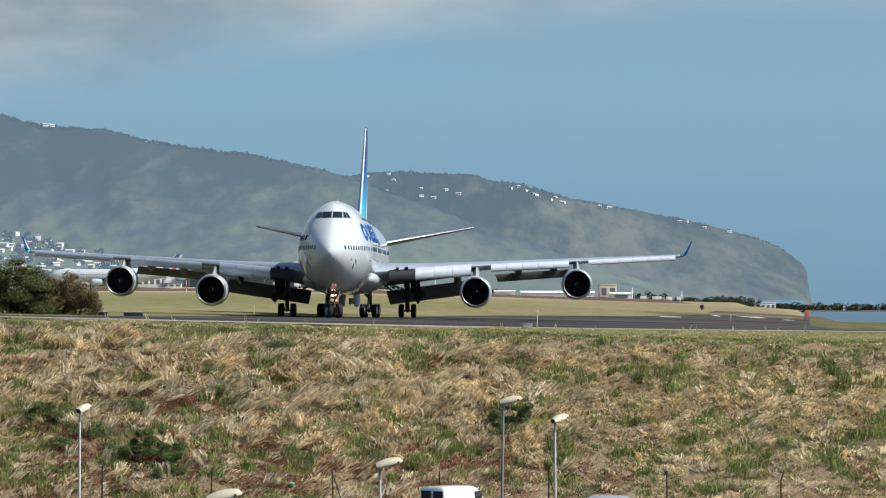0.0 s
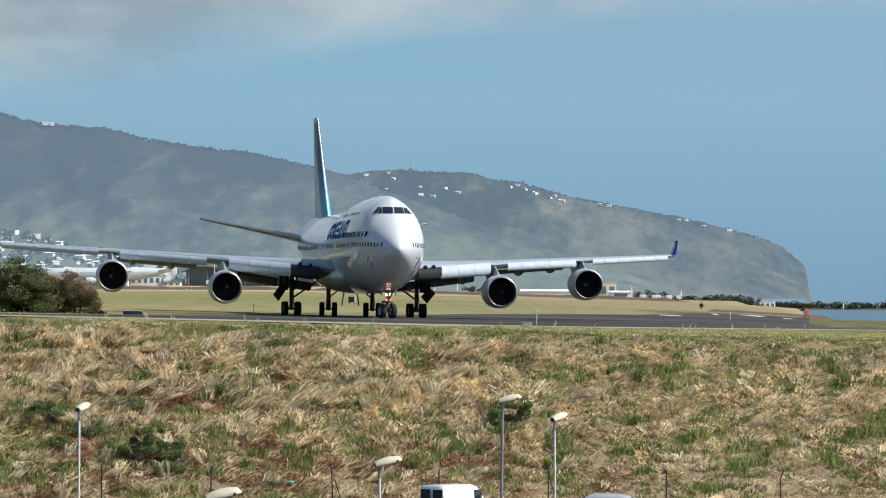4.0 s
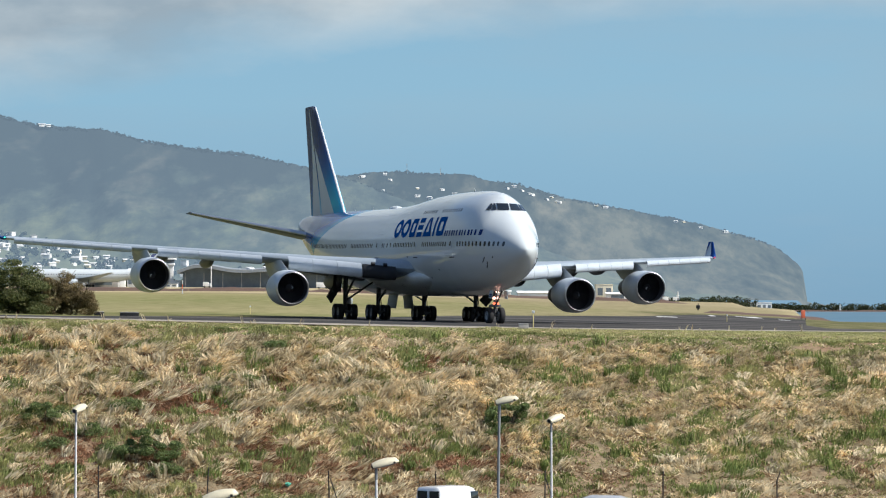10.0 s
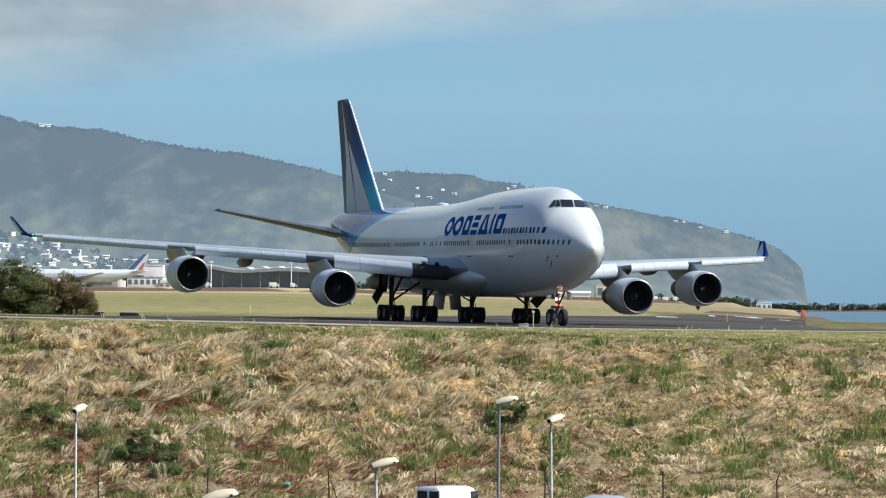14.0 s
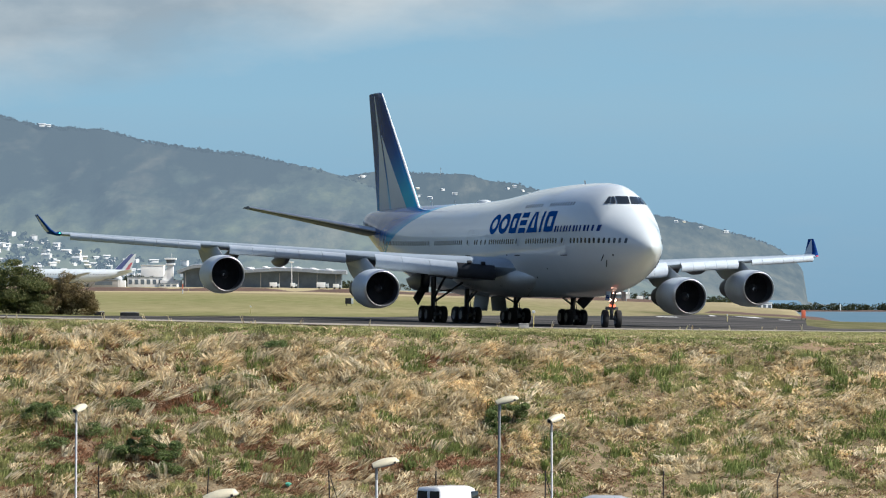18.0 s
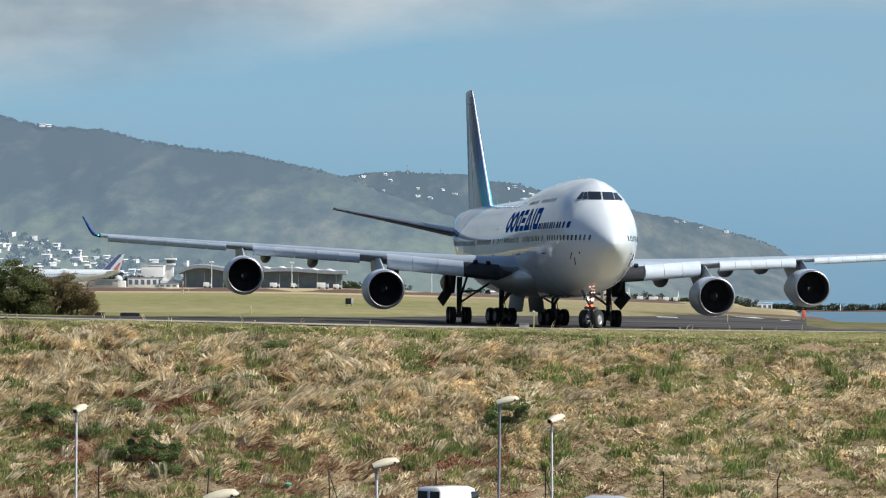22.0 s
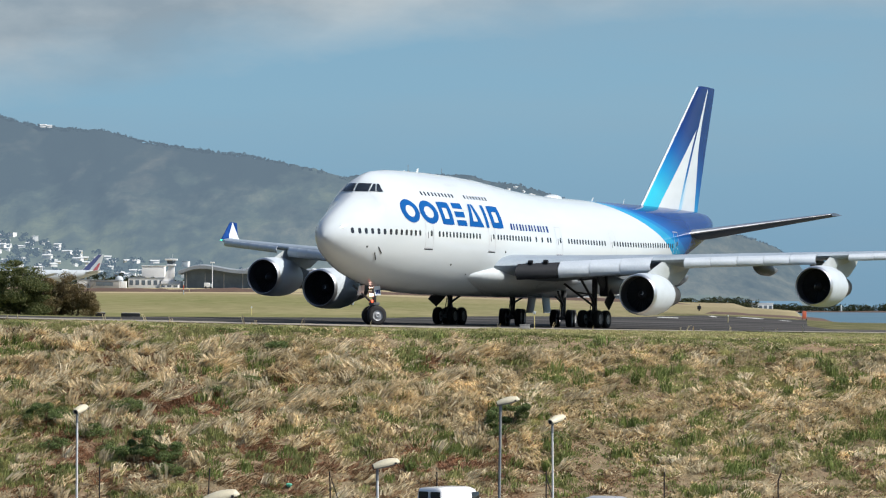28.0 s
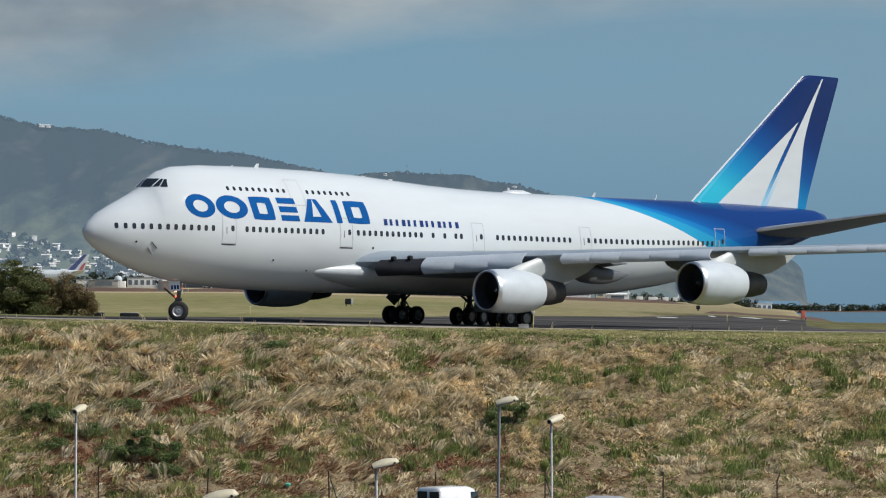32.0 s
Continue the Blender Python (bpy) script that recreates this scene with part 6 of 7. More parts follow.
# crown fittings
for s, h, c in ((13.9, 0.30, 0.4), (44.5, 0.34, 0.3), (11.9, 0.10, 0.25), (50.8, 0.4, 0.15)):
    b, t, w, mid = fuse(s)
    rings = [[L(s + x + k * 0.25, zz, t - 0.05 + k * h) for x, zz in foil(c * (1 - 0.5 * k), 0.12)] for k in (0, 1)]
    put("antenna", mesh_of("antenna", *loft(rings), M_WHITE), fuselage)
b, t, w, mid = fuse(37.2)
put("antenna_dome", mesh_of("antenna_dome", *loft([[L(37.2 + 1.3 * a, 0.5 * math.cos(q) * (1 - a * a) ** 0.5, t - 0.05 + 0.26 * max(0, math.sin(q)) * (1 - a * a) ** 0.5) for q in [2 * math.pi * k / 16 for k in range(16)]] for a in (-0.98, -0.8, -0.4, 0, 0.4, 0.8, 0.98)]), M_WHITE), fuselage, "white antenna dome")
# nose gear doors, the forward one with bars where its letters stand
for side in (1, -1):
    d = part("gear_door", box(-0.45, 0.45, -0.025, 0.025, -0.52, 0.1, 0.02), M_WHITE, airliner, "white nose gear door", m=Matrix.Translation(L(7.3, side * 0.55, 2.40)) @ pose(0, 0, 0, side * 6, 3, 0))
    for i in range(3):
        part("letter_bar", box(-0.32 + i * 0.23, -0.16 + i * 0.23, side * 0.026 - 0.006, side * 0.026 + 0.006, -0.42, -0.16), M_NAVYPAINT, d)
for z, y in ((2.38, 0.0), (2.62, 0.0)):
    part("turnoff_light", tube(L(7.62, y - 0.09, z), L(7.55, y - 0.09, z), 0.04, None, 10), M_LAMP, airliner, "small glowing light")
    part("turnoff_light", tube(L(7.62, y + 0.09, z), L(7.55, y + 0.09, z), 0.04, None, 10), M_LAMP, airliner)

# ---- airport buildings across the field ----
M_STUCCO = worn("white_stucco", (0.80, 0.79, 0.76), 0.85, 0, 0.15, 0.2)
M_CREAM = worn("cream_cladding", (0.66, 0.60, 0.46), 0.8, 0, 0.15, 0.2)
# bluish lift in these two colours puts distance haze into the buildings
M_ROOFMETAL = worn("hazed_metal_roof", (0.24, 0.265, 0.285), 0.55, 0.0, 0.2, 0.1)
M_GLASSDARK = worn("hazed_dark_glazing", (0.15, 0.18, 0.205), 0.6, 0, 0.3, 0.3, spec=0.1)
M_SHED = worn("weathered_shed", (0.33, 0.32, 0.30), 0.8, 0, 0.2, 0.2)
M_DIRT = worn("red_brown_earth", (0.115, 0.068, 0.045), 0.95, 0, 0.35, 0.15, 0.5)


def building(name, label, x, y, w, d, h, wall, roof_mat=None, windows=(0, 0), pitch=0.0, category="building", group=""):
    """A block with a parapet or low gable roof, and rows of windows in the face towards the runway."""
    root = thing(name, label, category, group, m=at(x, y, -0.1))
    part("wall", box(-w / 2, w / 2, -d / 2, d / 2, 0, h, 0.05), wall, root)
    if pitch:
        bm = bmesh.new()
        o = 0.4
        pts = [(-w / 2 - o, -d / 2 - o, h), (w / 2 + o, -d / 2 - o, h), (w / 2 + o, d / 2 + o, h), (-w / 2 - o, d / 2 + o, h), (-w / 2 - o, 0, h + pitch), (w / 2 + o, 0, h + pitch)]
        v = [bm.verts.new(p) for p in pts]
        for f in ((0, 1, 5, 4), (2, 3, 4, 5), (0, 4, 3), (1, 2, 5), (0, 3, 2, 1)):
            bm.faces.new([v[i] for i in f])
        part("roof", bm, roof_mat or M_ROOFMETAL, root, smooth=False)
    else:
        part("roof", box(-w / 2 - 0.2, w / 2 + 0.2, -d / 2 - 0.2, d / 2 + 0.2, h, h + 0.35, 0.04), roof_mat or M_ROOFMETAL, root)
    cols, rws = windows
    for j in range(rws):
        for i in range(cols):
            cx = -w / 2 + w * (i + 0.5) / cols
            cz = h * (j + 0.55) / rws
            part("window", box(cx - w / cols * 0.3, cx + w / cols * 0.3, -d / 2 - 0.06, -d / 2 + 0.02, cz - h / rws * 0.25, cz + h / rws * 0.25), M_GLASSDARK, root)
    return root


D1 = 1500.0
# terminal with its swept roof
term = thing("terminal", "low glazed terminal under a swept grey roof", "terminal building", m=at(-80.0, D1, -0.1))
rings, front = [], []
for i in range(33):
    t = i / 32
    x = -36.5 + 74.0 * t
    z = 5.9 + 3.1 * math.exp(-((t - 0.13) / 0.17) ** 2) + 1.5 * math.exp(-((t - 0.62) / 0.22) ** 2) + 0.6 * t - 1.1 * math.exp(-(t / 0.06) ** 2)
    rings.append([(x, -13, z - 0.5), (x, -13, z + 0.9), (x, 0, z + 1.5), (x, 13, z + 0.9), (x, 13, z - 0.5)])
    if 0 < i < 32:
        front.append([(x, -9, 0), (x, -9, z - 0.3), (x, 9, z - 0.3), (x, 9, 0)])
put("wall", mesh_of("wall", *loft(front), M_GLASSDARK, False), term, "dark glazed front")
put("roof", mesh_of("roof", *loft(rings), M_ROOFMETAL, True, 30), term, "swept grey metal roof")
for i in range(9):
    x = -33 + 66 * i / 8
    part("column", tube((x, -11.5, 0), (x, -11.5, 6.4), 0.13, 0.13, 8), M_SHED, term)
for x in (-4, 3, 10, 17, 24, 31):
    part("rooflight", box(-1.1, 1.1, -5.5, 5.5, 0.0, 0.5, 0.1), M_STUCCO, term, "pale strip of rooflights", m=Matrix.Translation((x, -7.5, 7.35 + 1.2 * math.exp(-((x - 9) / 16) ** 2))) @ pose(0, 0, 0, 6, 0, 18))
# control tower
tw = thing("control_tower", "white concrete control tower with a glazed cab", "control tower", m=at(-120.5, D1, -0.1))
part("base", box(-4.4, 5.2, -3, 3, 0, 3.2, 0.1), M_STUCCO, tw)
part("shaft", box(-1.35, 1.35, -1.35, 1.35, 3.2, 10.0, 0.1), M_STUCCO, tw)
part("gallery", box(-2.0, 2.0, -2.0, 2.0, 9.8, 10.7, 0.15), M_STUCCO, tw)
bm = bmesh.new()
bmesh.ops.create_cone(bm, cap_ends=True, segments=8, radius1=1.75, radius2=2.15, depth=1.5, matrix=Matrix.Translation((0, 0, 11.5)) @ pose(0, 0, 0, 0, 0, 22.5))
part("cab", bm, M_GLASSDARK, tw, "dark glazed cab", smooth=False)
part("cab_roof", box(-2.6, 2.6, -2.6, 2.6, 12.2, 13.0, 0.2), M_STUCCO, tw)
part("mast", tube((0.5, 0, 13.2), (0.5, 0, 15.0), 0.08, None, 6), M_POLE, tw)
bm = bmesh.new()
v = [bm.verts.new(p) for p in ((-3.6, -1.3, 3.2), (-1.35, -1.3, 3.2), (-1.35, -1.3, 9.0), (-3.6, 1.3, 3.2), (-1.35, 1.3, 3.2), (-1.35, 1.3, 9.0))]
for f in ((0, 1, 2), (3, 5, 4), (0, 2, 5, 3), (0, 3, 4, 1), (1, 4, 5, 2)):
    bm.faces.new([v[i] for i in f])
part("stair_tower", bm, M_STUCCO, tw, smooth=False)
building("office_block", "white low office block near the tower", -131.5, D1 + 4, 16, 9, 4.3, M_STUCCO, None, (6, 1))
building("office_block", "white flat roofed block behind the tower", -134.2, D1 + 70, 10.4, 9, 9.9, M_STUCCO, M_STUCCO)
building("hangar", "long grey shed with a pale end", -146.5, D1 - 30, 12.5, 10, 3.2, M_SHED, M_ROOFMETAL, (1, 1), 0.0)
building("hangar", "pale low shed beside the apron", -155.5, D1 - 28, 6.0, 10, 3.4, M_STUCCO, M_ROOFMETAL)
dm = thing("radar_dome", "white radar dome on a low base", "radar dome", m=at(-141.8, D1 - 12, -0.1))
part("base", box(-2.2, 2.6, -2, 2, 0, 3.0, 0.1), M_STUCCO, dm)
bm = bmesh.new()
bmesh.ops.create_uvsphere(bm, u_segments=16, v_segments=10, radius=1.8, matrix=Matrix.Translation((-0.6, 0, 3.6)))
part("dome", bm, M_WHITE, dm)
building("service_building", "low white service building on the apron", -118.0, D1 - 40, 8, 6, 1.6, M_STUCCO, None, (3, 1))
for x, w, h, lab in ((-98, 3.2, 1.9, "white"), (-50, 5.0, 2.2, "pale"), (-44, 3.4, 1.6, "white"), (-70, 4.0, 1.8, "white"), (-62, 2.6, 1.7, "pale")):
    tr = thing("service_truck", lab + " apron service truck", "truck", "apron vehicles", m=at(x, D1 - 90))
    part("box_body", box(-w / 2, w * 0.22, -1, 1, 0.5, h + 0.5, 0.05), M_STUCCO, tr)
    part("cab", box(w * 0.25, w / 2, -1, 1, 0.5, h * 0.8 + 0.3, 0.1), M_WHITE, tr)
    for wx in (-w * 0.3, w * 0.34):
        part("wheel", tube((wx, -1.0, 0.45), (wx, 1.0, 0.45), 0.45, None, 12), M_TYRE, tr)
# works on the far side of the runway, nearer the sea
building("hangar", "white low sided hangar by the field", 49.0, D1, 32, 14, 2.6, M_STUCCO, M_STUCCO, (0, 0), 0.9)
building("warehouse", "tall cream coloured warehouse block", 71.5, D1 + 6, 7.5, 12, 6.6, M_CREAM, M_CREAM, (2, 1))
building("workshop", "white workshop with a dark open front", 76.5, D1 - 10, 9.5, 10, 2.8, M_STUCCO, M_STUCCO, (1, 1), 0.7)
building("hangar", "white shed half hidden behind an earth bank", 26.0, D1 + 20, 9, 10, 2.4, M_STUCCO, M_STUCCO, (0, 0), 0.5)
building("beach_house", "small white house among shore trees", 168.0, 1790, 10.5, 8, 5.2, M_STUCCO, M_STUCCO, (4, 1))
for x, y, h in ((81.0, D1 - 20, 5.5), (104.0, D1, 4.5), (226, 1930, 3.6)):
    ms = thing("light_mast", "thin pale mast on the far side of the field", "mast", "far masts", m=at(x, y, -0.1) if y < 1900 else Matrix.Translation((x, y, -3.2)))
    part("pole", tube((0, 0, 0), (0, 0, h), 0.35, 0.2, 8), M_STUCCO, ms)
    part("head", box(-0.6, 0.6, -0.3, 0.3, h * 0.55, h * 0.62, 0.05), M_STUCCO, ms)
for x, w in ((84, 3.6), (90, 5.4), (95, 3.4), (99, 2.6)):
    tr = thing("service_truck", "pale parked truck at the edge of the field", "truck", "apron vehicles", m=at(x, D1 - 60))
    part("box_body", box(-w / 2, w * 0.22, -1, 1, 0.4, 2.0, 0.05), M_STUCCO, tr)
    part("cab", box(w * 0.25, w / 2, -1, 1, 0.4, 1.6, 0.1), M_SHED, tr)
    for wx in (-w * 0.3, w * 0.34):
        part("wheel", tube((wx, -1.0, 0.4), (wx, 1.0, 0.4), 0.4, None, 12), M_TYRE, tr)
# apron lighting masts
for x in (-101, -66, -5, 5):
    ms = thing("light_mast", "tall pale apron lighting mast", "mast", "far masts", m=at(x, D1 - 20, -0.1))
    h = 11 if x < 0 else 8
    part("pole", tube((0, 0, 0), (0, 0, h), 0.22, 0.14, 8), M_STUCCO, ms)
    part("head", box(-1.0, 1.0, -0.3, 0.3, h, h + 0.6, 0.05), M_STUCCO, ms)


def long_bank(name, x0, x1, y, h, wd, mat, label):
    rings = []
    n = 60
    for i in range(n + 1):
        x = x0 + (x1 - x0) * i / n
        k = min(1, min(i, n - i) / 4) * (0.75 + 0.5 * noise.noise((x * 0.06, 3, 1)) + 0.25 * noise.noise((x * 0.3, 3, 1)))
        b = land(x, y)
        rings.append([(x, y - wd, b - 0.2), (x, y - wd * 0.3, b + h * k * 0.85), (x, y, b + h * k), (x, y + wd, b - 0.2)])
    return tagged(new(name, mesh_of(name, *loft(rings), mat)), label, "earth bank", kind="structure")


long_bank("earth_bank", -175, -40, 940, 1.25, 5, M_DIRT, "low red brown earth bank along the field")
long_bank("earth_bank", -42, 70, 960, 1.1, 5, M_DIRT, "low red brown earth bank along the field")
long_bank("earth_bank", 43, 64, 560, 0.45, 6, M_DIRT, "low red brown earth bank near the shore")

# ---- far trees ----
M_FARTREE = grass_mat("far_tree_leaf", [(0.0, (0.02, 0.03, 0.015)), (0.6, (0.045, 0.06, 0.03)), (1.0, (0.09, 0.105, 0.05))], (0.05, 0.06, 0.035), 0.1)


def far_tree(x, y, z, h, w, seed):
    root = thing("tree", "dark broad crowned tree across the field", "tree", "far trees", m=Matrix.Translation((x, y, z)))
    bm = tube((0, 0, 0), (0.1 * w, 0, h * 0.55), 0.06 * h, 0.03 * h, 8)
    r = random.Random(seed)
    for k in range(4):
        tube_bm(bm, (0.05 * w, 0, h * 0.4), (r.uniform(-0.7, 0.7) * w, r.uniform(-0.4, 0.4) * w, h * r.uniform(0.6, 0.85)), 0.025 * h, 0.008 * h, 6)
    part("trunk", bm, M_BARK, root)
    leaf_cloud("crown", [(bx_, by_, bz_ + h * 0.22, q * 1.1, q, q * 0.8) for bx_, by_, bz_, q, _, _ in blob_set(seed, 12, w, w * 0.5, h * 0.8, h * 0.16, h * 0.27)], 700, 0.085 * h + 0.25, M_FARTREE, seed, root)


tr_rng = random.Random(21)
for x, y, h, w in ((85, 1560, 5.0, 4.5), (93, 1570, 4.6, 4.0), (99, 1565, 4.2, 4.5), (152, 1780, 4.2, 6), (160, 1775, 5.6, 5), (178, 1780, 6.0, 6), (186, 1778, 4.6, 6), (143, 1770, 3.6, 5), (-152, 1600, 9, 6), (-146, 1605, 7, 5), (-137, 1590, 7.5, 6), (-160, 1612, 8, 7), (-118, 1600, 6, 5), (-170, 1630, 8, 7),
                   (12, 1560, 4.5, 5), (20, 1565, 5.0, 5), (-30, 1570, 5, 6), (-20, 1565, 4, 5)):
    far_tree(x, y, land(x, y) - 0.2, h, w, int(x) + 900)
# wooded spit across the water, and the scrub along the far edge of the field
spit = []
for i in range(49):
    x = 150 + 560 * i / 48
    y = 1960 + 0.05 * x
    spit.append([(x, y - 30, -4.6), (x, y - 12, -3.2 + 0.5 * noise.noise((x * 0.05, 1, 1))), (x, y + 12, -3.0), (x, y + 60, -4.6)])
tagged(new("spit", mesh_of("spit", *loft(spit), M_DIRT)), "low dark spit of land across the water", "land spit", kind="structure")


def scrub(name, label, pts, count, leaf, mat, seed):
    r = random.Random(seed)
    blobs = []
    for x, y, z, h in pts:
        q = h * r.uniform(0.35, 0.6)
        blobs.append((x, y, z + q * 0.6, q * r.uniform(1.2, 2.4), q, q))
    rr = np.random.default_rng(seed)
    pick = rr.integers(0, len(blobs), count)
    b = np.array(blobs)[pick]
    d = rr.standard_normal((count, 3))
    d /= np.linalg.norm(d, axis=1)[:, None]
    c = b[:, :3] + d * b[:, 3:]
    t, s = rr.standard_normal((count, 3)), rr.standard_normal((count, 3))
    t /= np.linalg.norm(t, axis=1)[:, None]
    s /= np.linalg.norm(s, axis=1)[:, None]
    co = np.stack([c - t * leaf, c + s * leaf * 0.6, c + t * leaf, c - s * leaf * 0.6], 1)
    me = mesh_of(name, co.reshape(-1, 3), (np.arange(count)[:, None] * 4 + np.arange(4)).tolist(), mat, False)
    return tagged(new(name, me), label, "scrub", kind="stuff")


pts = []
for i in range(260):
    x = 150 + 190 * tr_rng.random()
    pts.append((x, 1955 + 0.05 * x + tr_rng.uniform(-8, 8), -3.3, tr_rng.uniform(3.0, 5.2)))
scrub("scrub", "dense dark scrub on the spit across the water", pts, 15000, 0.7, M_FARTREE, 5)
pts = []
for i in range(120):
    x = 86 + 110 * tr_rng.random()
    pts.append((x, 1500 + (x - 86) * 2.4, land(x, 1500 + (x - 86) * 2.4) - 0.5, tr_rng.uniform(1.8, 3.4)))
scrub("scrub", "dark scrub along the far edge of the airfield", pts, 6000, 0.55, M_FARTREE, 6)
pts = []
for i in range(150):
    x = -190 + 160 * tr_rng.random()
    y = 1640 + 160 * tr_rng.random()
    pts.append((x, y, land(x, y) - 0.5, tr_rng.uniform(2.5, 5.5)))
scrub("scrub", "dark trees and scrub behind the airport", pts, 7000, 0.8, M_FARTREE, 7)

# ---- houses on the slopes ----
M_PLASTER = worn("grey_white_plaster", (0.80, 0.80, 0.78), 0.9, 0, 0.3, 0.3)
M_PALEROOF = worn("pale_sheet_roof", (0.70, 0.71, 0.70), 0.9, 0, 0.35, 0.2)
proto = []
for i, (w, d, h, p, mat, rf) in enumerate(((4.8, 5, 1.5, 0.9, M_PLASTER, M_PALEROOF), (6.6, 5.5, 1.9, 0.8, M_PLASTER, M_PALEROOF), (4.2, 4, 1.0, 0.9, M_CREAM, M_PALEROOF), (4.6, 6, 3.2, 0.0, M_PLASTER, M_PALEROOF))):
    proto.append((w, d, h, p, mat, rf))


def hill_spots(ob, u0, u1, a0, a1, crest=None):
    out = []
    for v in ob.data.vertices:
        x, y, z = v.co
        u, a = x / y, (z - EYE[2]) / y
        if u0 < u < u1 and a0 < a < a1:
            out.append((x, y, z))
    return out


made = {}


def house(kind, x, y, z, yaw, label, group):
    w, d, h, p, mat, rf = proto[kind]
    m = Matrix.Translation((x, y, z - 0.8)) @ pose(0, 0, 0, 0, 0, yaw)
    if (kind, label) in made:
        return copy_thing(made[(kind, label)], m)
    root = building("house", label, 0, 400, w, d, h + 0.8, mat, rf, (0, 0), p, "house", group)
    root.matrix_basis = m
    made[(kind, label)] = root
    return root


for i, (x, h, w) in enumerate(((-141.5, 6.5, 5.0), (-136.5, 5.8, 4.6), (-130.5, 6.2, 4.2), (-126.5, 4.6, 4.0))):
    far_tree(x, D1 + 56, land(x, D1 + 56) - 0.2, h, w, 300 + i)
hr = random.Random(77)
spots = []
for u0, u1, n in ((-0.134, -0.119, 24), (-0.119, -0.104, 20), (-0.104, -0.090, 16), (-0.090, -0.074, 9), (-0.074, -0.05, 5)):
    c = hill_spots(mountain_1, u0, u1, 0.0062, 0.0205)
    hr.shuffle(c)
    left = n
    for x, y, z in c:
        u, a = x / y, (z - EYE[2]) / y
        top = float(np.interp(u, [-0.134, -0.103, -0.075, -0.05], [0.0205, 0.0128, 0.0098, 0.0080]))
        if left and a < top and all(abs(u - q[0] / q[1]) > 0.0016 or abs(a - (q[2] - EYE[2]) / q[1]) > 0.0009 for q in spots):
            spots.append((x, y, z))
            left -= 1
for x, y, z in spots:
    k = hr.choice((0, 0, 1, 1, 3, 2))
    house(k, x + hr.uniform(-4, 4), y, z + 0.2, hr.uniform(-25, 25), "white house on the wooded hillside above the airport", "houses on the hillside")
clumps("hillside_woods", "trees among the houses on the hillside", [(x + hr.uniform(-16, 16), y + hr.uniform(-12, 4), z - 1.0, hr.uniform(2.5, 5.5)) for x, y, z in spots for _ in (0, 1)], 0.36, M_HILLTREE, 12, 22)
for u0, u1, lo, hi, n in ((-0.031, -0.02, 0.0008, 0.0030, 4), (-0.020, -0.010, 0.0008, 0.0075, 4), (-0.009, 0.004, 0.004, 0.0080, 5), (0.018, 0.036, 0.0003, 0.0035, 9), (0.045, 0.06, 0.0003, 0.0016, 3), (0.068, 0.085, 0.0003, 0.002, 4), (-0.012, 0.0, 0.011, 0.014, 1)):
    c = [q for q in hill_spots(mountain_2, u0, u1, 0.004, 0.05) if lo < ridge_row(RIDGE_2, q[0] / q[1]) - (q[2] - EYE[2]) / q[1] < hi and q[1] < 4690]
    for x, y, z in hr.sample(c, min(n, len(c))):
        house(hr.choice((0, 0, 1, 2)), x, y, z + 0.9, hr.uniform(-65, 65), "small white house near the crest of the headland", "houses on the headland")
for u, h in ((-0.0107, 14), (-0.0008, 11), (0.0475, 6)):
    z = ridge_row(RIDGE_2, u) * 4700
    ms = thing("radio_mast", "thin lattice radio mast on the ridge", "mast", "ridge masts", m=Matrix.Translation((u * 4690, 4690, z - 2)))
    part("pole", tube((0, 0, 0), (0, 0, h), 0.45, 0.2, 6), M_SHED, ms)
    part("head", box(-0.8, 0.8, -0.4, 0.4, h * 0.8, h * 0.84), M_SHED, ms)
for u in (-0.1184, -0.1165):
    house(1 if u < -0.117 else 0, u * 3480, 3480, ridge_row(RIDGE_1, u) * 3480 + 0.6, 12, "white house among trees on the mountain crest", "houses on the hillside")

# ---- the second airliner, far off on the apron ----
M_TRI_BLUE = worn("tail_blue", (0.07, 0.09, 0.21), 0.5, 0, 0.1, 0.3)
M_TRI_RED = worn("tail_red", (0.42, 0.11, 0.12), 0.5, 0, 0.1, 0.3)


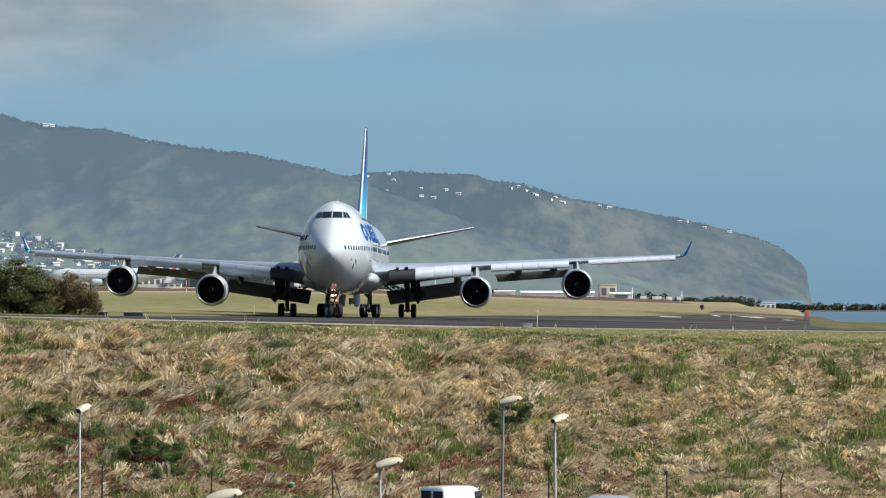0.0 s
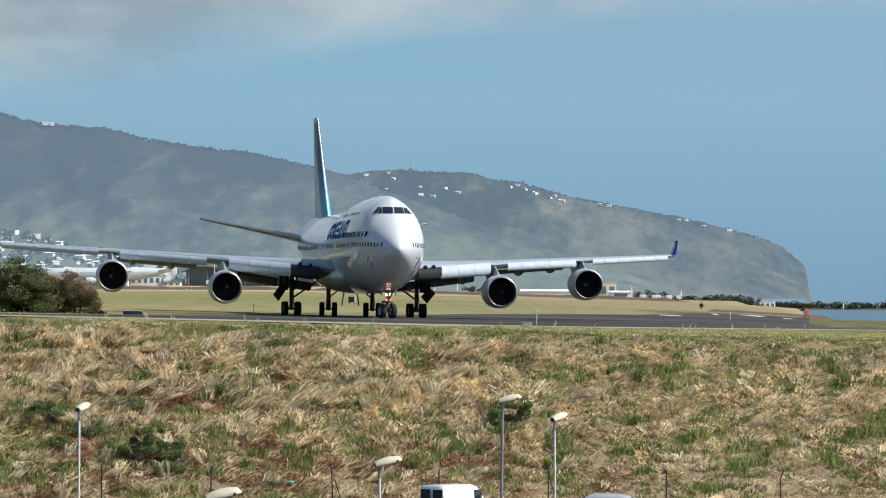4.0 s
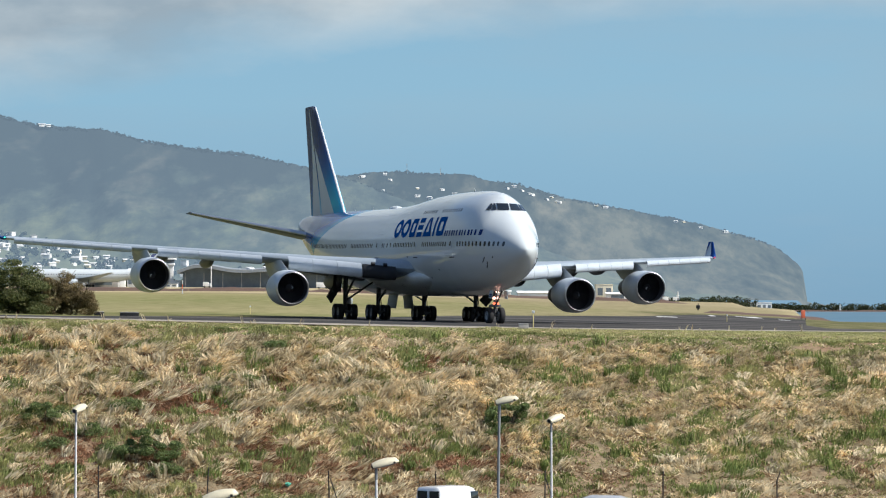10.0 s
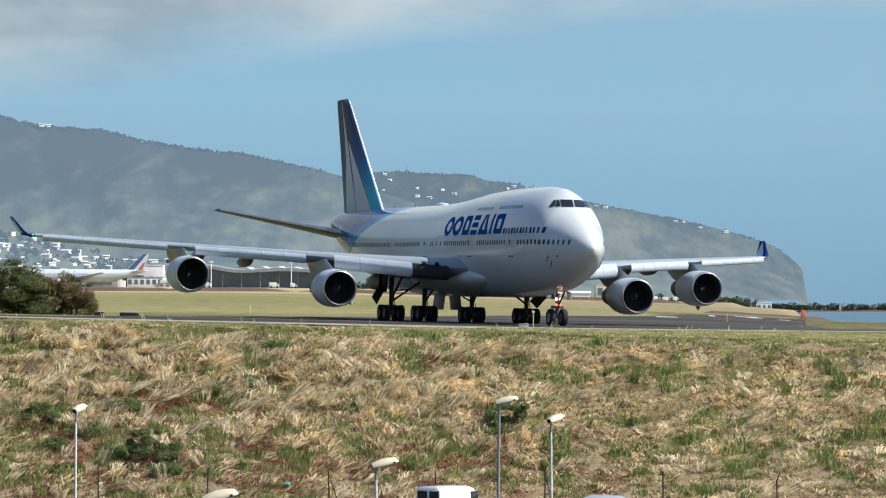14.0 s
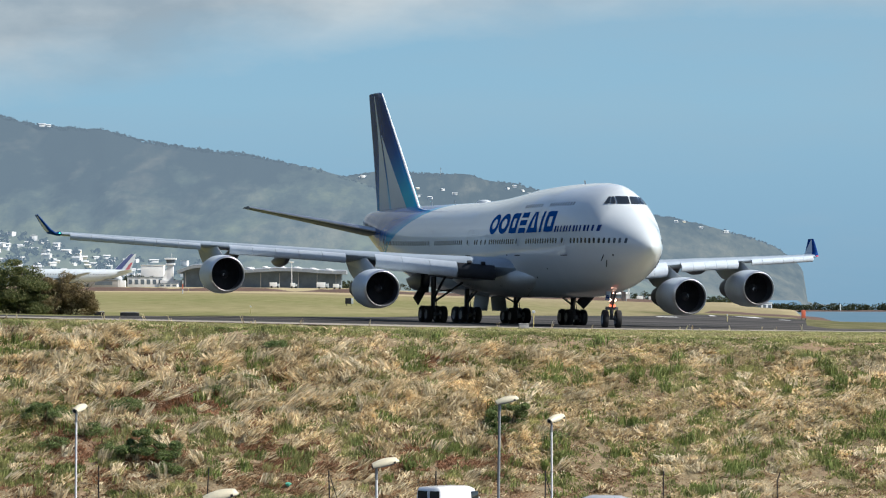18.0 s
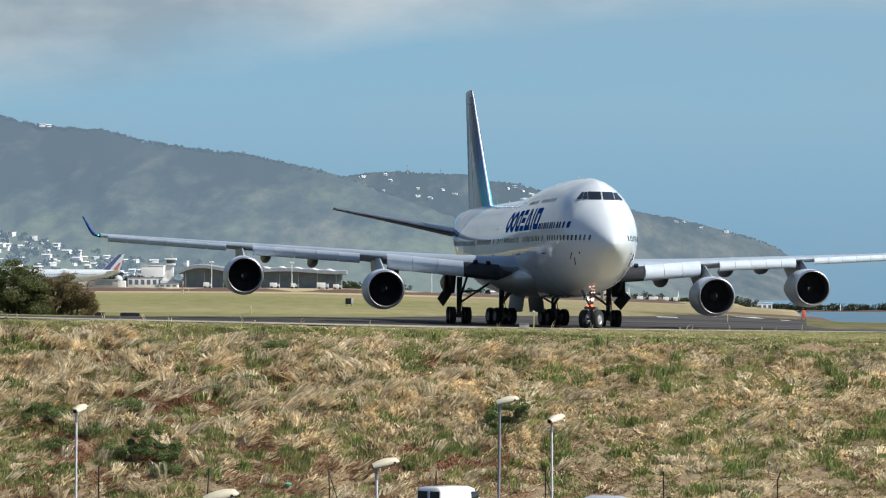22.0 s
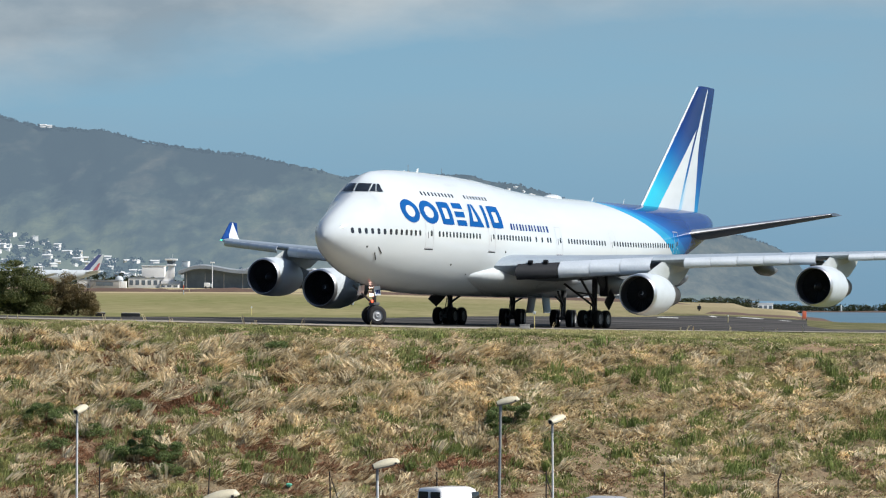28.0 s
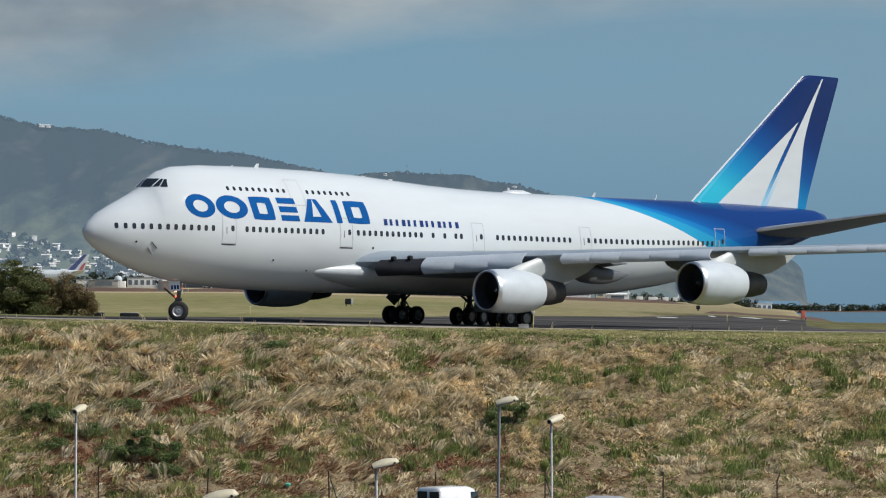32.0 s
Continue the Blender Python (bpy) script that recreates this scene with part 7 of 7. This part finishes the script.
def build_far_jet():
    root = thing("far_airliner", "distant white twin jet with blue and red striped tail", "airliner")
    rings = []
    for s, b, t, w in ((0, 4.2, 4.5, 0.1), (0.8, 3.3, 5.6, 1.2), (2.5, 2.5, 6.9, 2.2), (5, 2.1, 7.6, 2.75), (9, 2.0, 7.7, 2.85), (30, 2.0, 7.7, 2.85), (40, 2.3, 7.7, 2.8), (48, 4.0, 7.7, 2.1), (54, 6.0, 7.5, 0.9), (56, 6.8, 7.2, 0.2)):
        m = (b + t) / 2
        rings.append([(-s, w * math.cos(a), m + (t - b) / 2 * math.sin(a)) for a in [2 * math.pi * k / 24 for k in range(24)]])
    put("fuselage", mesh_of("fuselage", *loft(rings), M_WHITE), root)
    def slab(name, secs, mat, label=""):
        return put(name, mesh_of(name, *loft([[(-le - x, y + (zz if flat else 0), z + (0 if flat else zz)) for x, zz in foil(ch, 0.1)] for le, ch, y, z, flat in secs]), mat, True, 50), root, label)
    slab("fin", ((47.5, 7.6, 0, 7.4, True), (54.6, 2.7, 0, 14.3, True)), M_WHITE, "blue, white and red striped fin")
    for side in (1, -1):
        for o0, o1, p0, p1, k1, mat in ((0.06, 0.44, 0.06, 0.66, 1.0, M_TRI_BLUE), (0.66, 0.90, 0.78, 0.92, 0.46, M_TRI_RED)):
            quad = []
            for k, q0, q1 in ((0.0, o0, o1), (k1, p0, p1)):
                le, ch, z = 47.5 + 7.1 * k, 7.6 - 4.9 * k, 7.5 + 6.75 * k
                quad += [(-le - ch * q0, side * 0.58 * ch / 9.5, z), (-le - ch * q1, side * 0.52 * ch / 9.5, z)]
            put("fin_stripe", mesh_of("fin_stripe", quad, [(0, 1, 3, 2)], mat, False), root)
    for side in (1, -1):
        slab("wing", ((20.0, 11.0, side * 2.4, 3.2, False), (31.0, 4.5, side * 15, 4.6, False), (39.0, 2.2, side * 29, 6.0, False)), M_WING)
        slab("tailplane", ((49.0, 5.5, side * 0.8, 6.6, False), (54.5, 2.0, side * 9.5, 7.4, False)), M_WHITE)
        put("engine", mesh_of("engine", *lathe([(0, 1.3), (-0.5, 1.5), (-2.5, 1.5), (-4.2, 1.1), (-4.2, 0.6), (-1.2, 1.2), (-1.2, 0.1)], 24), M_NACELLE), root, "", Matrix.Translation((-19.5, side * 9.5, 2.1)))
        part("main_gear", tube((-28, side * 4.6, 0.5), (-28, side * 4.6, 3.2), 0.25, None, 8), M_STRUT, root)
        for dx in (-0.8, 0.8):
            part("wheel", tube((-28 + dx, side * 4.6 - 0.6, 0.62), (-28 + dx, side * 4.6 + 0.6, 0.62), 0.62, None, 16), M_TYRE, root)
    part("nose_gear", tube((-5, 0, 0.5), (-5, 0, 2.4), 0.15, None, 8), M_STRUT, root)
    part("wheel", tube((-5, -0.4, 0.5), (-5, 0.4, 0.5), 0.5, None, 16), M_TYRE, root)
    for side in (1, -1):
        for i in range(34):
            part("window", box(-7.3 - i * 1.15, -7.0 - i * 1.15, side * 2.85 - 0.03, side * 2.85 + 0.03, 5.3, 5.7), M_WIN, root)
    return root


far_jet = build_far_jet()


def motions():
    """Path of the airliner on the tilted airfield, its wheels, its nose gear and its flaps."""
    rows = []
    for t, x, y, th, lean in TAXI:
        a = radians(th)
        f, lft = (math.sin(a), -math.cos(a)), (math.cos(a), math.sin(a))
        p, b = GX * f[0] + GY * f[1], GX * lft[0] + GY * lft[1]
        rows.append((t, pose(x, y, tilt(x, y), math.degrees(b) + lean, -math.degrees(p), th - 90)))
    walk(airliner, rows)
    fl = [(0.0, 1.0), (1.0, 0.88), (2.0, 0.74), (3.0, 0.60), (3.5, 0.54), (5.5, 0.38), (6.0, 0.35), (8.0, 0.2), (10.0, 0.09), (13.0, 0.0), (32.0, 0.0)]
    for ob, pivot, axis, seg, inner in flaps:
        walk(ob, [(t, Matrix.Translation(pivot + Vector((-0.8 * k - 0.25 * k * seg, 0, -0.36 * k - 0.40 * k * seg)) * (1.0 if inner else 0.7)) @ Matrix.Rotation(radians((-37 - 20 * seg) * k), 4, axis)) for t, k in fl])
    # wheels roll by the way covered
    ts = np.arange(0, 32.01, 0.2)
    px = np.interp(ts, [r[0] for r in TAXI], [r[1] for r in TAXI])
    py = np.interp(ts, [r[0] for r in TAXI], [r[2] for r in TAXI])
    way = np.concatenate([[0], np.cumsum(np.hypot(np.diff(px), np.diff(py)))])
    for ob, loc, r in WHEELS:
        walk(ob, [(t, Matrix.Translation(loc) @ Matrix.Rotation(w / r, 4, "Y")) for t, w in zip(ts, way)])
    walk(nose_gear, [(t, Matrix.Translation(L(NOSE_GEAR_S, 0, 0)) @ pose(0, 0, 0, 0, 0, a)) for t, a in STEER])
    # the body gear steers against the nose gear
    for ob, q in BODY_GEAR:
        walk(ob, [(t, Matrix.Translation(q) @ pose(0, 0, 0, 0, 0, -0.32 * a) @ Matrix.Translation(-q)) for t, a in STEER])
    # the far jet rolls slowly along the apron; its tail tip leads the numbers
    out = []
    for t, u in FAR_TAXI:
        x, y = u * 1450.0 - 57.5, 1450.0
        out.append((t, pose(x, y, land(x, y), 0, 0, 180)))
    walk(far_jet, out)


motions()
